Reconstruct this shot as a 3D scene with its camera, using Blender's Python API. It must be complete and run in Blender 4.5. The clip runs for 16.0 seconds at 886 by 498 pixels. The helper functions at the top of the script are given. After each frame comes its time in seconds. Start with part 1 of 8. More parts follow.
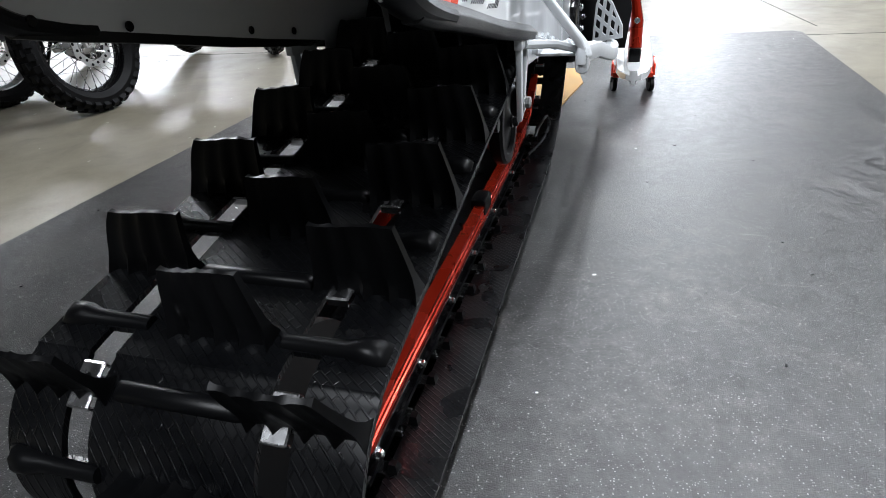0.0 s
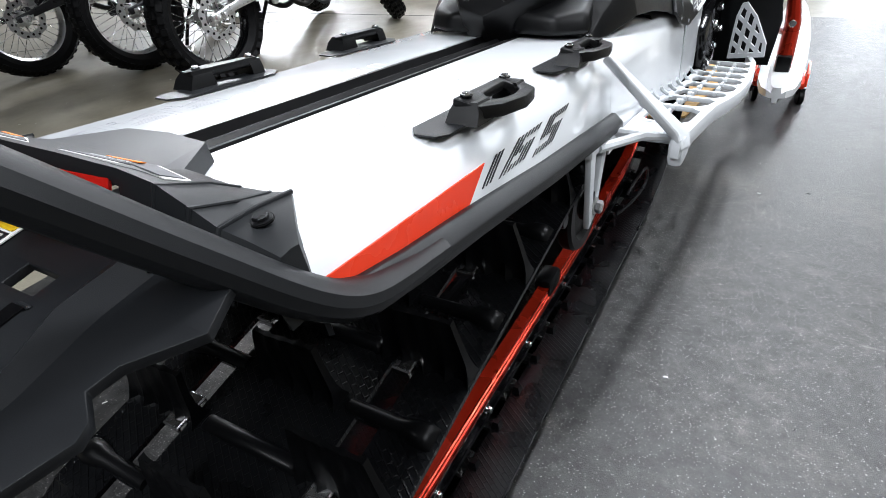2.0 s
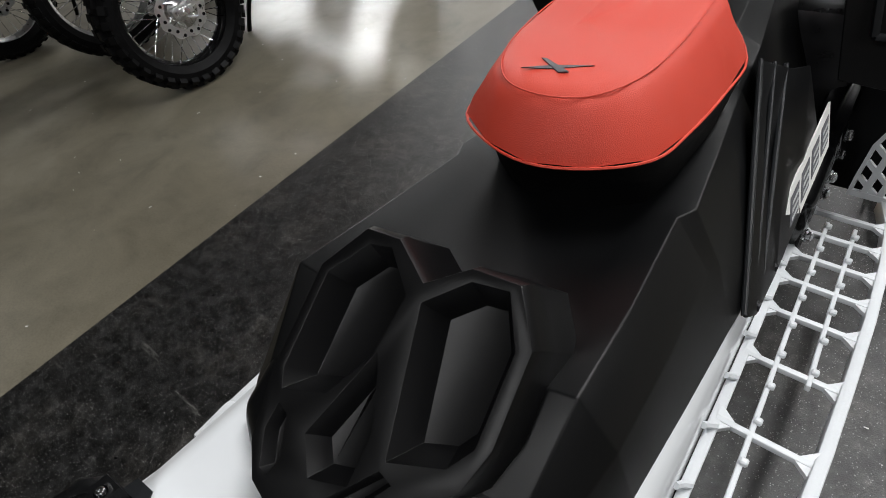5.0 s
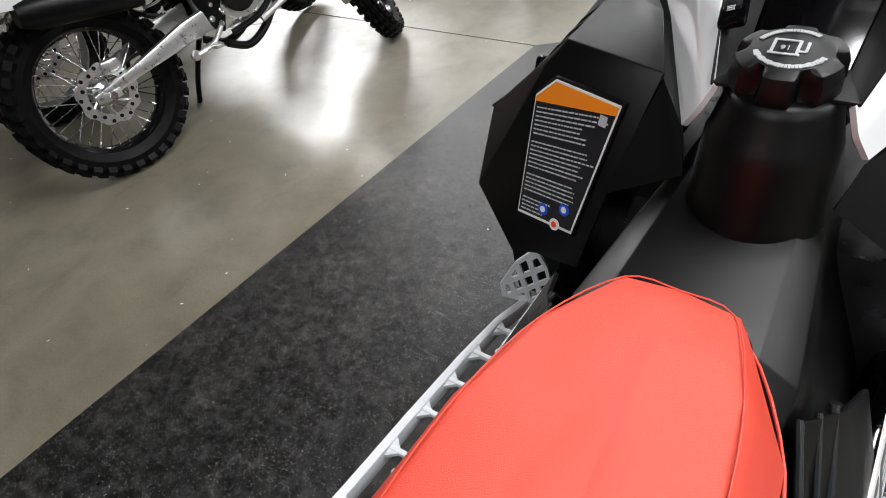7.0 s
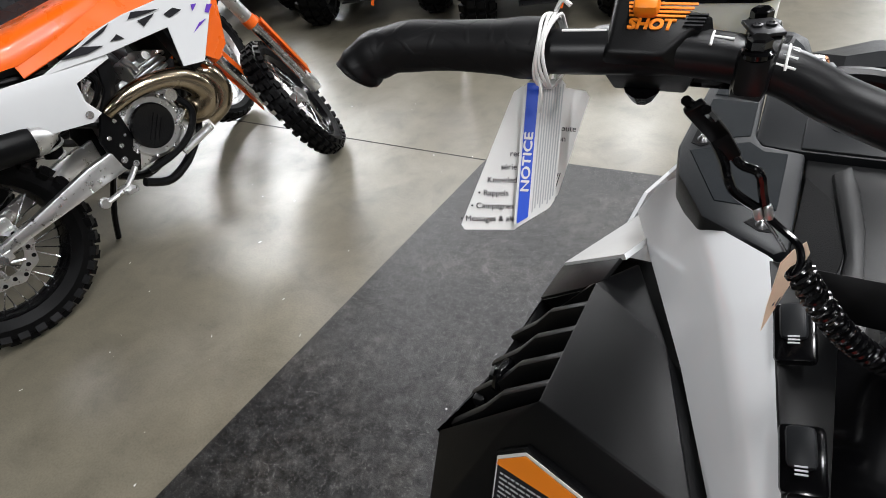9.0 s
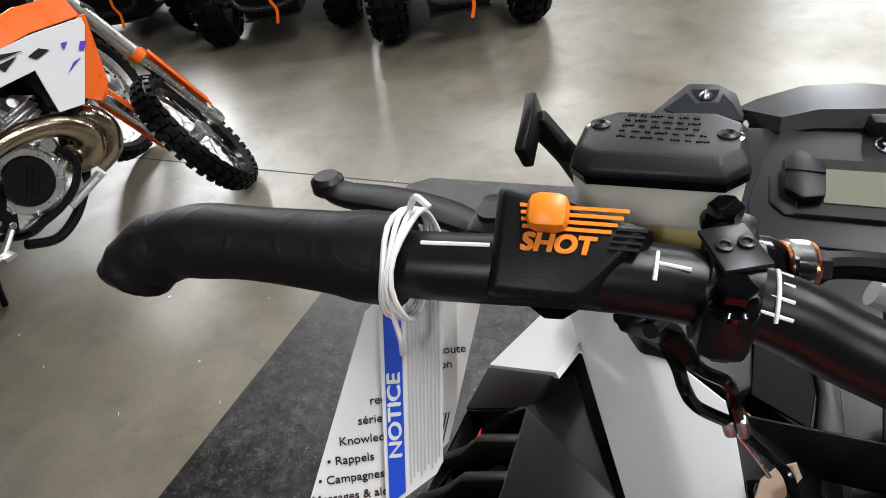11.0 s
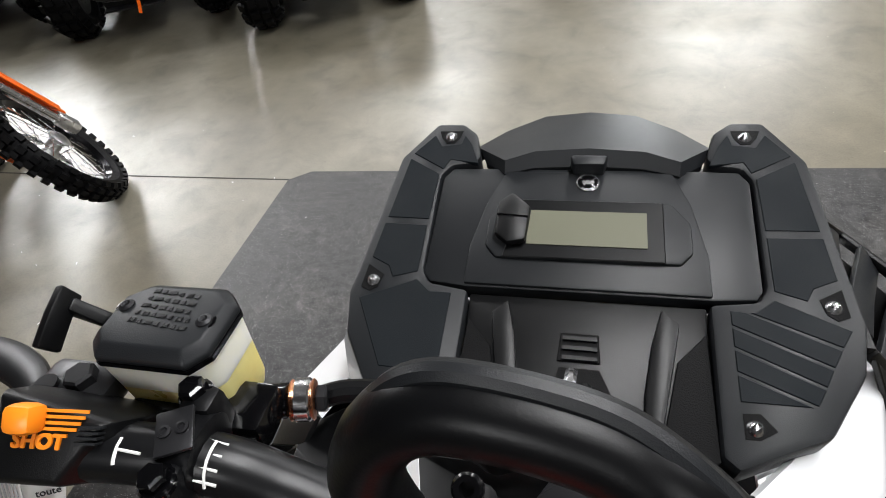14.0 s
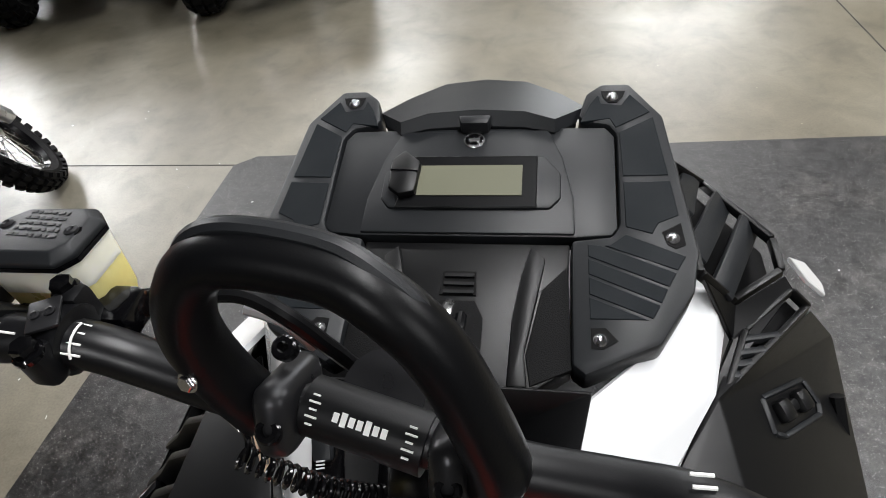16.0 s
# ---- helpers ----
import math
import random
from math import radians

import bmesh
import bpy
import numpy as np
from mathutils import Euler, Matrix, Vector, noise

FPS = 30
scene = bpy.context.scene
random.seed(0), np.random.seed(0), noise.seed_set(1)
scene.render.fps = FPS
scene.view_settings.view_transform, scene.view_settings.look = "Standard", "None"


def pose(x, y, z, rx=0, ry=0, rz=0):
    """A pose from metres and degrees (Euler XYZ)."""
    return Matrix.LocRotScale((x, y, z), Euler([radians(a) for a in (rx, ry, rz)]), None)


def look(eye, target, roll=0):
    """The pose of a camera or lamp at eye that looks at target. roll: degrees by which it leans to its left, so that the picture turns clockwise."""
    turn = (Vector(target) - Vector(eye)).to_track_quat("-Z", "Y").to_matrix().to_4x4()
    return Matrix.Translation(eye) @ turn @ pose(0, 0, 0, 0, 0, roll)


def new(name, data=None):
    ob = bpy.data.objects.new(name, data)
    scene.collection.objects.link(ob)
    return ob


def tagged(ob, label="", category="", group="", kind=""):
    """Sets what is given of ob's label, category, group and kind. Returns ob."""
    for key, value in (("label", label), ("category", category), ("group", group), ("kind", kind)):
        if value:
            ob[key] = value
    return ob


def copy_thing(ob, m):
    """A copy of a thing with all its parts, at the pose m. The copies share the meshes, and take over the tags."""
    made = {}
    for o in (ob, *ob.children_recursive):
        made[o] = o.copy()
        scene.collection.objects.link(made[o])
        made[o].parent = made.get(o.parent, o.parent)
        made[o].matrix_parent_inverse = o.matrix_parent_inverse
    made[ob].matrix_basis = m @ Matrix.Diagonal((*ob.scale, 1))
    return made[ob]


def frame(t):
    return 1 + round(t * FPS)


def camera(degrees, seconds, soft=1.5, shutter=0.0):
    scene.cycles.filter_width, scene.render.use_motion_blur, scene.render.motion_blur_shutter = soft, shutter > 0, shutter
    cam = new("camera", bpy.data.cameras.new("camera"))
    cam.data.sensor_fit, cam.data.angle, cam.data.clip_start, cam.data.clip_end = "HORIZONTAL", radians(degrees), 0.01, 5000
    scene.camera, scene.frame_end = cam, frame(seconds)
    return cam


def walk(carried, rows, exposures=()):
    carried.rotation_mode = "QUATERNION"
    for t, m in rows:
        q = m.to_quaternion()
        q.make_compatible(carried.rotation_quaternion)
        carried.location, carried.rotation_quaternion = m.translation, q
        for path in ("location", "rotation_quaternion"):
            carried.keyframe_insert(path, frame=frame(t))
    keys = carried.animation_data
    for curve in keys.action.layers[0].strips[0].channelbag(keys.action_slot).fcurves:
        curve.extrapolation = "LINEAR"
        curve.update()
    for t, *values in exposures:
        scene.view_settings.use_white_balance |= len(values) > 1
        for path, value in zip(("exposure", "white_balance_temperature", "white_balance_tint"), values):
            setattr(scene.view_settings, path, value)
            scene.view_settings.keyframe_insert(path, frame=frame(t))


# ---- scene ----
cam = camera(75.1, 16.0, 0.9)
PATH = [
    (0, (0.3920, 0.1600, 0.6990), (-0.1640, 1.8170, -0.2720), -4.90),
    (0.5, (0.4380, 0.1830, 0.7220), (-0.2370, 1.7890, -0.2600), -5.40),
    (1, (0.4590, 0.2340, 0.7700), (-0.3190, 1.7760, -0.2380), -5.80),
    (1.5, (0.4740, 0.3020, 0.8380), (-0.3840, 1.7640, -0.2220), -6.10),
    (2, (0.4420, 0.4060, 0.8920), (-0.4600, 1.7980, -0.2250), -6.40),
    (2.5, (0.4160, 0.5110, 0.9580), (-0.5210, 1.8300, -0.2170), -7.10),
    (3, (0.3990, 0.6220, 1.0020), (-0.5690, 1.8730, -0.2220), -8.10),
    (3.5, (0.3750, 0.7810, 1.0570), (-0.6120, 1.9510, -0.2310), -8.90),
    (4, (0.3470, 0.9420, 1.0860), (-0.6420, 2.0570, -0.2480), -10.10),
    (4.5, (0.2920, 1.1140, 1.1110), (-0.7020, 2.1840, -0.2560), -11.20),
    (5, (0.2400, 1.2880, 1.1240), (-0.7590, 2.3250, -0.2640), -11.80),
    (5.2, (0.2270, 1.3530, 1.1270), (-0.7730, 2.3830, -0.2650), -11.80),
    (7.3, (0.0323, 1.8000, 1.1840), (-0.9617, 2.9098, -0.1510), -9.37),
    (7.5, (0.0064, 1.8438, 1.1888), (-0.9832, 2.9724, -0.1339), -9.02),
    (8, (-0.0426, 1.9362, 1.2107), (-1.0198, 3.1139, -0.0773), -8.91),
    (8.5, (-0.0711, 2.0291, 1.2513), (-1.0299, 3.2559, -0.0038), -8.79),
    (9, (-0.1144, 2.0974, 1.2826), (-1.0483, 3.3619, 0.0460), -9.39),
    (9.5, (-0.1391, 2.1677, 1.3006), (-1.0170, 3.4716, 0.0636), -9.95),
    (10, (-0.1474, 2.2125, 1.2943), (-0.9712, 3.5488, 0.0552), -9.93),
    (10.2, (-0.1508, 2.2256, 1.2916), (-0.9590, 3.5746, 0.0570), -9.78),
    (12.3, (-0.1327, 2.2720, 1.3039), (-0.7875, 3.6335, -0.0069), -11.22),
    (12.5, (-0.1185, 2.2781, 1.3151), (-0.7594, 3.6427, 0.0002), -11.39),
    (13, (-0.0615, 2.2950, 1.3344), (-0.6444, 3.6652, -0.0013), -10.67),
    (13.5, (-0.0230, 2.3132, 1.3483), (-0.5587, 3.6826, -0.0079), -10.07),
    (14, (0.0025, 2.3194, 1.3564), (-0.4871, 3.6904, -0.0144), -9.57),
    (14.5, (0.0217, 2.3284, 1.3613), (-0.4277, 3.6997, -0.0242), -9.07),
    (15, (0.0484, 2.3302, 1.3625), (-0.3689, 3.7019, -0.0328), -8.90),
    (15.5, (0.0694, 2.3135, 1.3686), (-0.3209, 3.6846, -0.0334), -8.63),
    (16, (0.0799, 2.2702, 1.3605), (-0.2861, 3.6363, -0.0540), -8.28),
]
walk(cam, [(t, look(eye, target, roll)) for t, eye, target, roll in PATH],
     exposures=[(0, 0.92, 6150, 10), (1.0, 1.05, 6200, 10), (1.5, 1.08, 6200, 10), (2.5, 0.42, 6200, 10), (3.5, -0.45, 6120, 10), (4.3, -0.5, 6200, 10), (5, 0.0, 6600, 10), (7.5, 0.58, 6550, 11), (9, 0.5, 6500, 11), (10, 0.38, 6500, 11), (12.5, 0.45, 6600, 11), (16, 0.42, 6600, 11)])

# ---- world and lights ----
world = bpy.data.worlds.new("showroom_world")
scene.world = world
world.use_nodes = True
world.node_tree.nodes["Background"].inputs[0].default_value = (0.9, 0.95, 1.0, 1)
world.node_tree.nodes["Background"].inputs[1].default_value = 0.25


def area_lamp(name, place, turn, size_x, size_y, watts, colour):
    data = bpy.data.lights.new(name, "AREA")
    data.shape, data.size, data.size_y, data.energy, data.color = "RECTANGLE", size_x, size_y, watts, colour
    ob = new(name, data)
    ob.matrix_world = pose(*place, *turn)
    return ob


COOL = (0.97, 0.985, 1.0)
CEIL = 4.6
# ceiling fittings: place, width, length, turn and power
LAMPS = [(-9.2, 8.6, 2.4, 4.2, 40, 700), (-10.6, 12.6, 1.6, 3.6, 40, 420), (-8.4, 15.6, 0.40, 3.2, 28, 150), (2.6, 15.2, 2.8, 2.8, 0, 420),
         (-3.2, 12.6, 1.6, 3.2, 0, 260), (-3.6, 7.65, 0.16, 1.9, 90, 90), (0.7, 8.2, 0.3, 2.4, 0, 120), (4.4, 5.2, 0.3, 2.6, 0, 210), (0.9, 3.3, 0.3, 2.4, 0, 150),
         (4.2, -0.6, 0.22, 2.4, 0, 120), (-0.6, -2.6, 0.22, 2.4, 0, 150)]
for lx, ly, wide, long, turn, watts in LAMPS:
    area_lamp("ceiling_tube_light", (lx, ly, CEIL - 0.14), (0, 0, turn), wide, long, watts, COOL)
# daylight through the glazed door ahead
area_lamp("door_daylight", (1.95, 17.9, 1.4), (-90, 0, 0), 1.2, 2.4, 90, (0.90, 0.96, 1.0))

# ---- materials ----


def material(name, colour, rough=0.5, metal=0.0, var=0.12, grain=30.0, bump=0.0, fine=400.0, rough_var=0.08, coat=0.0, spec=0.5):
    """Base colour broken up at two scales, uneven gloss and a fine relief."""
    m = bpy.data.materials.new(name)
    m.use_nodes = True
    nt = m.node_tree
    b = nt.nodes["Principled BSDF"]
    tc = nt.nodes.new("ShaderNodeTexCoord")
    big = nt.nodes.new("ShaderNodeTexNoise")
    big.inputs["Scale"].default_value, big.inputs["Detail"].default_value = grain, 5
    small = nt.nodes.new("ShaderNodeTexNoise")
    small.inputs["Scale"].default_value, small.inputs["Detail"].default_value = fine, 3
    nt.links.new(tc.outputs["Object"], big.inputs["Vector"])
    nt.links.new(tc.outputs["Object"], small.inputs["Vector"])
    mix = nt.nodes.new("ShaderNodeMix")
    mix.data_type = "RGBA"
    lo = tuple(c * (1 - var) for c in colour)
    hi = tuple(min(1, c * (1 + var)) for c in colour)
    mix.inputs[6].default_value, mix.inputs[7].default_value = (*lo, 1), (*hi, 1)
    add = nt.nodes.new("ShaderNodeMath")
    add.operation = "MULTIPLY_ADD"
    add.inputs[1].default_value, add.inputs[2].default_value = 0.4, 0.0
    nt.links.new(small.outputs["Fac"], add.inputs[0])
    add2 = nt.nodes.new("ShaderNodeMath")
    add2.operation = "MULTIPLY_ADD"
    add2.inputs[1].default_value = 0.6
    nt.links.new(big.outputs["Fac"], add2.inputs[0])
    nt.links.new(add.outputs[0], add2.inputs[2])
    nt.links.new(add2.outputs[0], mix.inputs[0])
    nt.links.new(mix.outputs[2], b.inputs["Base Color"])
    rr = nt.nodes.new("ShaderNodeMapRange")
    rr.inputs["From Min"].default_value, rr.inputs["From Max"].default_value = 0.3, 0.7
    rr.inputs["To Min"].default_value, rr.inputs["To Max"].default_value = max(0.02, rough - rough_var), min(1, rough + rough_var)
    nt.links.new(big.outputs["Fac"], rr.inputs["Value"])
    nt.links.new(rr.outputs[0], b.inputs["Roughness"])
    b.inputs["Metallic"].default_value = metal
    b.inputs["Specular IOR Level"].default_value = spec
    if coat:
        b.inputs["Coat Weight"].default_value, b.inputs["Coat Roughness"].default_value = coat, 0.06
    if bump:
        bp = nt.nodes.new("ShaderNodeBump")
        bp.inputs["Strength"].default_value, bp.inputs["Distance"].default_value = bump, 0.002
        nt.links.new(small.outputs["Fac"], bp.inputs["Height"])
        nt.links.new(bp.outputs[0], b.inputs["Normal"])
    return m


def node(nt, kind, **values):
    n = nt.nodes.new(kind)
    for key, value in values.items():
        n.inputs[key].default_value = value
    return n


def ramp(nt, source, stops):
    r = nt.nodes.new("ShaderNodeValToRGB")
    while len(r.color_ramp.elements) < len(stops):
        r.color_ramp.elements.new(0.5)
    for e, (p, c) in zip(r.color_ramp.elements, stops):
        e.position, e.color = p, (*c, 1) if isinstance(c, tuple) else (c, c, c, 1)
    nt.links.new(source, r.inputs[0])
    return r


def blend(nt, kind, fac, a, b):
    m = nt.nodes.new("ShaderNodeMix")
    m.data_type, m.blend_type = "RGBA", kind
    for socket, value in ((m.inputs[0], fac), (m.inputs[6], a), (m.inputs[7], b)):
        if isinstance(value, bpy.types.NodeSocket):
            nt.links.new(value, socket)
        else:
            socket.default_value = value
    return m.outputs[2]


def concrete():
    m = bpy.data.materials.new("polished_concrete")
    m.use_nodes = True
    nt = m.node_tree
    b = nt.nodes["Principled BSDF"]
    geo = nt.nodes.new("ShaderNodeNewGeometry")
    n1 = node(nt, "ShaderNodeTexNoise", Scale=0.9, Detail=6.0, Roughness=0.6, Distortion=0.6)
    n2 = node(nt, "ShaderNodeTexNoise", Scale=5.0, Detail=9.0, Roughness=0.68, Distortion=0.4)
    n3 = node(nt, "ShaderNodeTexNoise", Scale=160.0, Detail=2.0)
    n4 = node(nt, "ShaderNodeTexNoise", Scale=0.75, Detail=3.0, Roughness=0.5, Distortion=1.2)
    v = node(nt, "ShaderNodeTexVoronoi", Scale=9.0)
    v2 = node(nt, "ShaderNodeTexVoronoi", Scale=15.0)
    for n in (n1, n2, n3, n4, v, v2):
        nt.links.new(geo.outputs["Position"], n.inputs["Vector"])
    base = ramp(nt, n1.outputs["Fac"], [(0.3, (0.118, 0.104, 0.074)), (0.5, (0.160, 0.144, 0.107)), (0.7, (0.205, 0.188, 0.147))])
    mid = ramp(nt, n2.outputs["Fac"], [(0.34, 0.74), (0.47, 0.95), (0.56, 1.04), (0.70, 1.18)])
    c = blend(nt, "MULTIPLY", 1.0, base.outputs[0], mid.outputs[0])
    fine = ramp(nt, n3.outputs["Fac"], [(0.25, 0.82), (0.6, 1.05)])
    c = blend(nt, "MULTIPLY", 1.0, c, fine.outputs[0])
    spots = ramp(nt, v.outputs["Distance"], [(0.0, 0.5), (0.03, 0.7), (0.045, 1.0)])
    c = blend(nt, "MULTIPLY", 0.6, c, spots.outputs[0])
    fl = ramp(nt, v2.outputs["Distance"], [(0.0, 1.0), (0.030, 0.8), (0.042, 0.0)])
    pk = ramp(nt, v2.outputs["Color"], [(0.0, 0.0), (0.62, 0.0), (0.66, 1.0)])
    on = blend(nt, "MULTIPLY", 1.0, fl.outputs[0], pk.outputs[0])
    c = blend(nt, "MIX", on, c, (0.42, 0.39, 0.31, 1))
    nt.links.new(c, b.inputs["Base Color"])
    wear = ramp(nt, n4.outputs["Fac"], [(0.38, 0.31), (0.50, 0.36), (0.64, 0.42)])
    rg = ramp(nt, n2.outputs["Fac"], [(0.3, 1.1), (0.6, 1.0), (0.8, 0.94)])
    nt.links.new(blend(nt, "MULTIPLY", 1.0, wear.outputs[0], rg.outputs[0]), b.inputs["Roughness"])
    bp = node(nt, "ShaderNodeBump", Strength=0.02, Distance=0.003)
    nt.links.new(n2.outputs["Fac"], bp.inputs["Height"])
    nt.links.new(bp.outputs[0], b.inputs["Normal"])
    b.inputs["Specular IOR Level"].default_value = 0.72
    return m


def floor_mat():
    m = bpy.data.materials.new("speckled_rubber_mat")
    m.use_nodes = True
    nt = m.node_tree
    b = nt.nodes["Principled BSDF"]
    geo = nt.nodes.new("ShaderNodeNewGeometry")
    n1 = node(nt, "ShaderNodeTexNoise", Scale=2.6, Detail=9.0, Roughness=0.72)
    n2 = node(nt, "ShaderNodeTexNoise", Scale=24.0, Detail=9.0, Roughness=0.78, Distortion=0.15)
    n3 = node(nt, "ShaderNodeTexNoise", Scale=420.0, Detail=2.0)
    stretch = node(nt, "ShaderNodeMapping")
    stretch.inputs["Rotation"].default_value = (0, 0, radians(37))
    stretch.inputs["Scale"].default_value = (3.0, 26.0, 1.0)
    n4 = node(nt, "ShaderNodeTexNoise", Scale=1.6, Detail=5.0, Roughness=0.6)
    v = node(nt, "ShaderNodeTexVoronoi", Scale=70.0)
    v2 = node(nt, "ShaderNodeTexVoronoi", Scale=230.0)
    for n in (n1, n2, n3, v, v2, stretch):
        nt.links.new(geo.outputs["Position"], n.inputs["Vector"])
    nt.links.new(stretch.outputs[0], n4.inputs["Vector"])
    base = ramp(nt, n1.outputs["Fac"], [(0.3, (0.0028, 0.0028, 0.0029)), (0.5, (0.0062, 0.0060, 0.0058)), (0.72, (0.036, 0.033, 0.029))])
    scuff = ramp(nt, n2.outputs["Fac"], [(0.36, 0.40), (0.50, 0.9), (0.58, 1.6), (0.70, 3.2)])
    c = blend(nt, "MULTIPLY", 1.0, base.outputs[0], scuff.outputs[0])
    gr = ramp(nt, n3.outputs["Fac"], [(0.28, 0.3), (0.50, 0.9), (0.70, 2.4)])
    c = blend(nt, "MULTIPLY", 1.0, c, gr.outputs[0])
    streak = ramp(nt, n4.outputs["Fac"], [(0.0, 0.0), (0.66, 0.0), (0.74, 0.5)])
    c = blend(nt, "MIX", streak.outputs[0], c, (0.15, 0.145, 0.135, 1))
    fleck = ramp(nt, v.outputs["Distance"], [(0.0, 1.0), (0.09, 0.95), (0.14, 0.0)])
    pick = ramp(nt, v.outputs["Color"], [(0.0, 0.0), (0.66, 0.0), (0.86, 0.6)])
    on = blend(nt, "MULTIPLY", 1.0, fleck.outputs[0], pick.outputs[0])
    c = blend(nt, "MIX", on, c, (0.58, 0.57, 0.53, 1))
    fleck2 = ramp(nt, v2.outputs["Distance"], [(0.0, 1.0), (0.22, 0.9), (0.30, 0.0)])
    pick2 = ramp(nt, v2.outputs["Color"], [(0.0, 0.0), (0.50, 0.0), (0.90, 0.75)])
    on2 = blend(nt, "MULTIPLY", 1.0, fleck2.outputs[0], pick2.outputs[0])
    c = blend(nt, "MIX", on2, c, (0.42, 0.42, 0.40, 1))
    nt.links.new(c, b.inputs["Base Color"])
    rg = ramp(nt, n2.outputs["Fac"], [(0.3, 0.30), (0.5, 0.42), (0.7, 0.62)])
    nt.links.new(rg.outputs[0], b.inputs["Roughness"])
    bp = node(nt, "ShaderNodeBump", Strength=0.5, Distance=0.002)
    nt.links.new(n3.outputs["Fac"], bp.inputs["Height"])
    nt.links.new(bp.outputs[0], b.inputs["Normal"])
    worn = ramp(nt, n2.outputs["Fac"], [(0.34, 0.44), (0.50, 0.64), (0.66, 0.92)])
    nt.links.new(worn.outputs[0], b.inputs["Specular IOR Level"])
    return m


def track_rubber():
    """Black rubber with the moulded lattice of the belt as relief."""
    m = material("track_rubber", (0.0024, 0.0026, 0.0032), 0.30, 0, 0.3, 12, 0, 200, 0.1, spec=0.30)
    nt = m.node_tree
    tc = nt.nodes.new("ShaderNodeTexCoord")
    mp = node(nt, "ShaderNodeMapping")
    mp.inputs["Rotation"].default_value = (0, 0, radians(35))
    nt.links.new(tc.outputs["Object"], mp.inputs["Vector"])
    br = nt.nodes.new("ShaderNodeTexBrick")
    br.inputs["Scale"].default_value = 30
    br.inputs["Mortar Size"].default_value = 0.035
    br.inputs["Mortar Smooth"].default_value = 0.6
    nt.links.new(mp.outputs[0], br.inputs["Vector"])
    bp = node(nt, "ShaderNodeBump", Strength=0.9, Distance=0.004)
    nt.links.new(br.outputs["Fac"], bp.inputs["Height"])
    nt.links.new(bp.outputs[0], nt.nodes["Principled BSDF"].inputs["Normal"])
    return m


def grip_rubber():
    """Black rubber with a raised pattern of small plates."""
    m = material("patterned_grip_rubber", (0.004, 0.004, 0.0045), 0.5, 0, 0.2, 20, 0, 200, 0.05, spec=0.25)
    nt = m.node_tree
    geo = nt.nodes.new("ShaderNodeNewGeometry")
    v = node(nt, "ShaderNodeTexVoronoi", Scale=58.0)
    v.feature = "DISTANCE_TO_EDGE"
    nt.links.new(geo.outputs["Position"], v.inputs["Vector"])
    h = ramp(nt, v.outputs["Distance"], [(0.0, 1.0), (0.05, 0.8), (0.09, 0.0)])
    bp = node(nt, "ShaderNodeBump", Strength=0.22, Distance=0.0006)
    nt.links.new(h.outputs[0], bp.inputs["Height"])
    nt.links.new(bp.outputs[0], nt.nodes["Principled BSDF"].inputs["Normal"])
    return m


CONCRETE, MAT = concrete(), floor_mat()
BELT = track_rubber()
GRIP = grip_rubber()
RUBBER = material("black_rubber", (0.0024, 0.0025, 0.0029), 0.36, 0, 0.12, 12, 0.04, 700, 0.04, spec=0.15)
TYRE = material("tyre_rubber", (0.0022, 0.0022, 0.0025), 0.5, 0, 0.3, 20, 0.3, 150, spec=0.10)
PLASTIC = material("grained_black_plastic", (0.0018, 0.0019, 0.0022), 0.40, 0, 0.15, 6, 0.10, 1800, 0.05, spec=0.26)
PLASTIC_GREY = material("charcoal_plastic", (0.0100, 0.0110, 0.0124), 0.42, 0, 0.12, 6, 0.10, 1800, 0.05, spec=0.24)
INLAY = material("dark_inlay_pad", (0.0028, 0.0047, 0.0064), 0.66, 0, 0.15, 20, 0.2, 1500, spec=0.16)
SATIN = material("satin_black_coat", (0.0030, 0.0031, 0.0037), 0.38, 0, 0.15, 8, 0.03, 900, 0.04, spec=0.28)
CHARCOAL = material("dark_charcoal_plastic", (0.0065, 0.0072, 0.0084), 0.42, 0, 0.12, 6, 0.10, 1800, 0.05, spec=0.25)
SHELL_BLACK = material("moulded_shell_plastic", (0.0030, 0.0030, 0.0033), 0.36, 0, 0.15, 6, 0.08, 1500, 0.05, spec=0.22)
GLOSS_BLACK = material("gloss_black", (0.002, 0.002, 0.0024), 0.16, 0, 0.2, 8, 0.0, spec=0.35)
WHITE = material("white_painted_metal", (0.72, 0.74, 0.76), 0.20, 0, 0.03, 5, 0.02, 60, 0.06, coat=0.5)
TROUGH = material("satin_black_extrusion", (0.006, 0.006, 0.0065), 0.32, 0, 0.15, 8, 0.05, 300, 0.05, spec=0.45)
PALE_PRINT = material("pale_grey_print", (0.17, 0.17, 0.19), 0.5, 0, 0.1, 30)
WHITE_PLASTIC = material("white_gloss_plastic", (0.69, 0.70, 0.71), 0.20, 0, 0.03, 5, 0.0, 60, 0.05, coat=0.7)
WHITE_CAST = material("white_coated_rail", (0.62, 0.64, 0.66), 0.38, 0, 0.08, 40, 0.2, 300)
RED_DECAL = material("red_decal", (0.85, 0.050, 0.014), 0.3, 0, 0.04, 8)
BLACK_DECAL = material("black_decal", (0.012, 0.012, 0.016), 0.35, 0, 0.1, 20)
RED_RAIL = material("red_anodised_rail", (0.50, 0.026, 0.008), 0.28, 0.65, 0.12, 9, 0.05, 200)
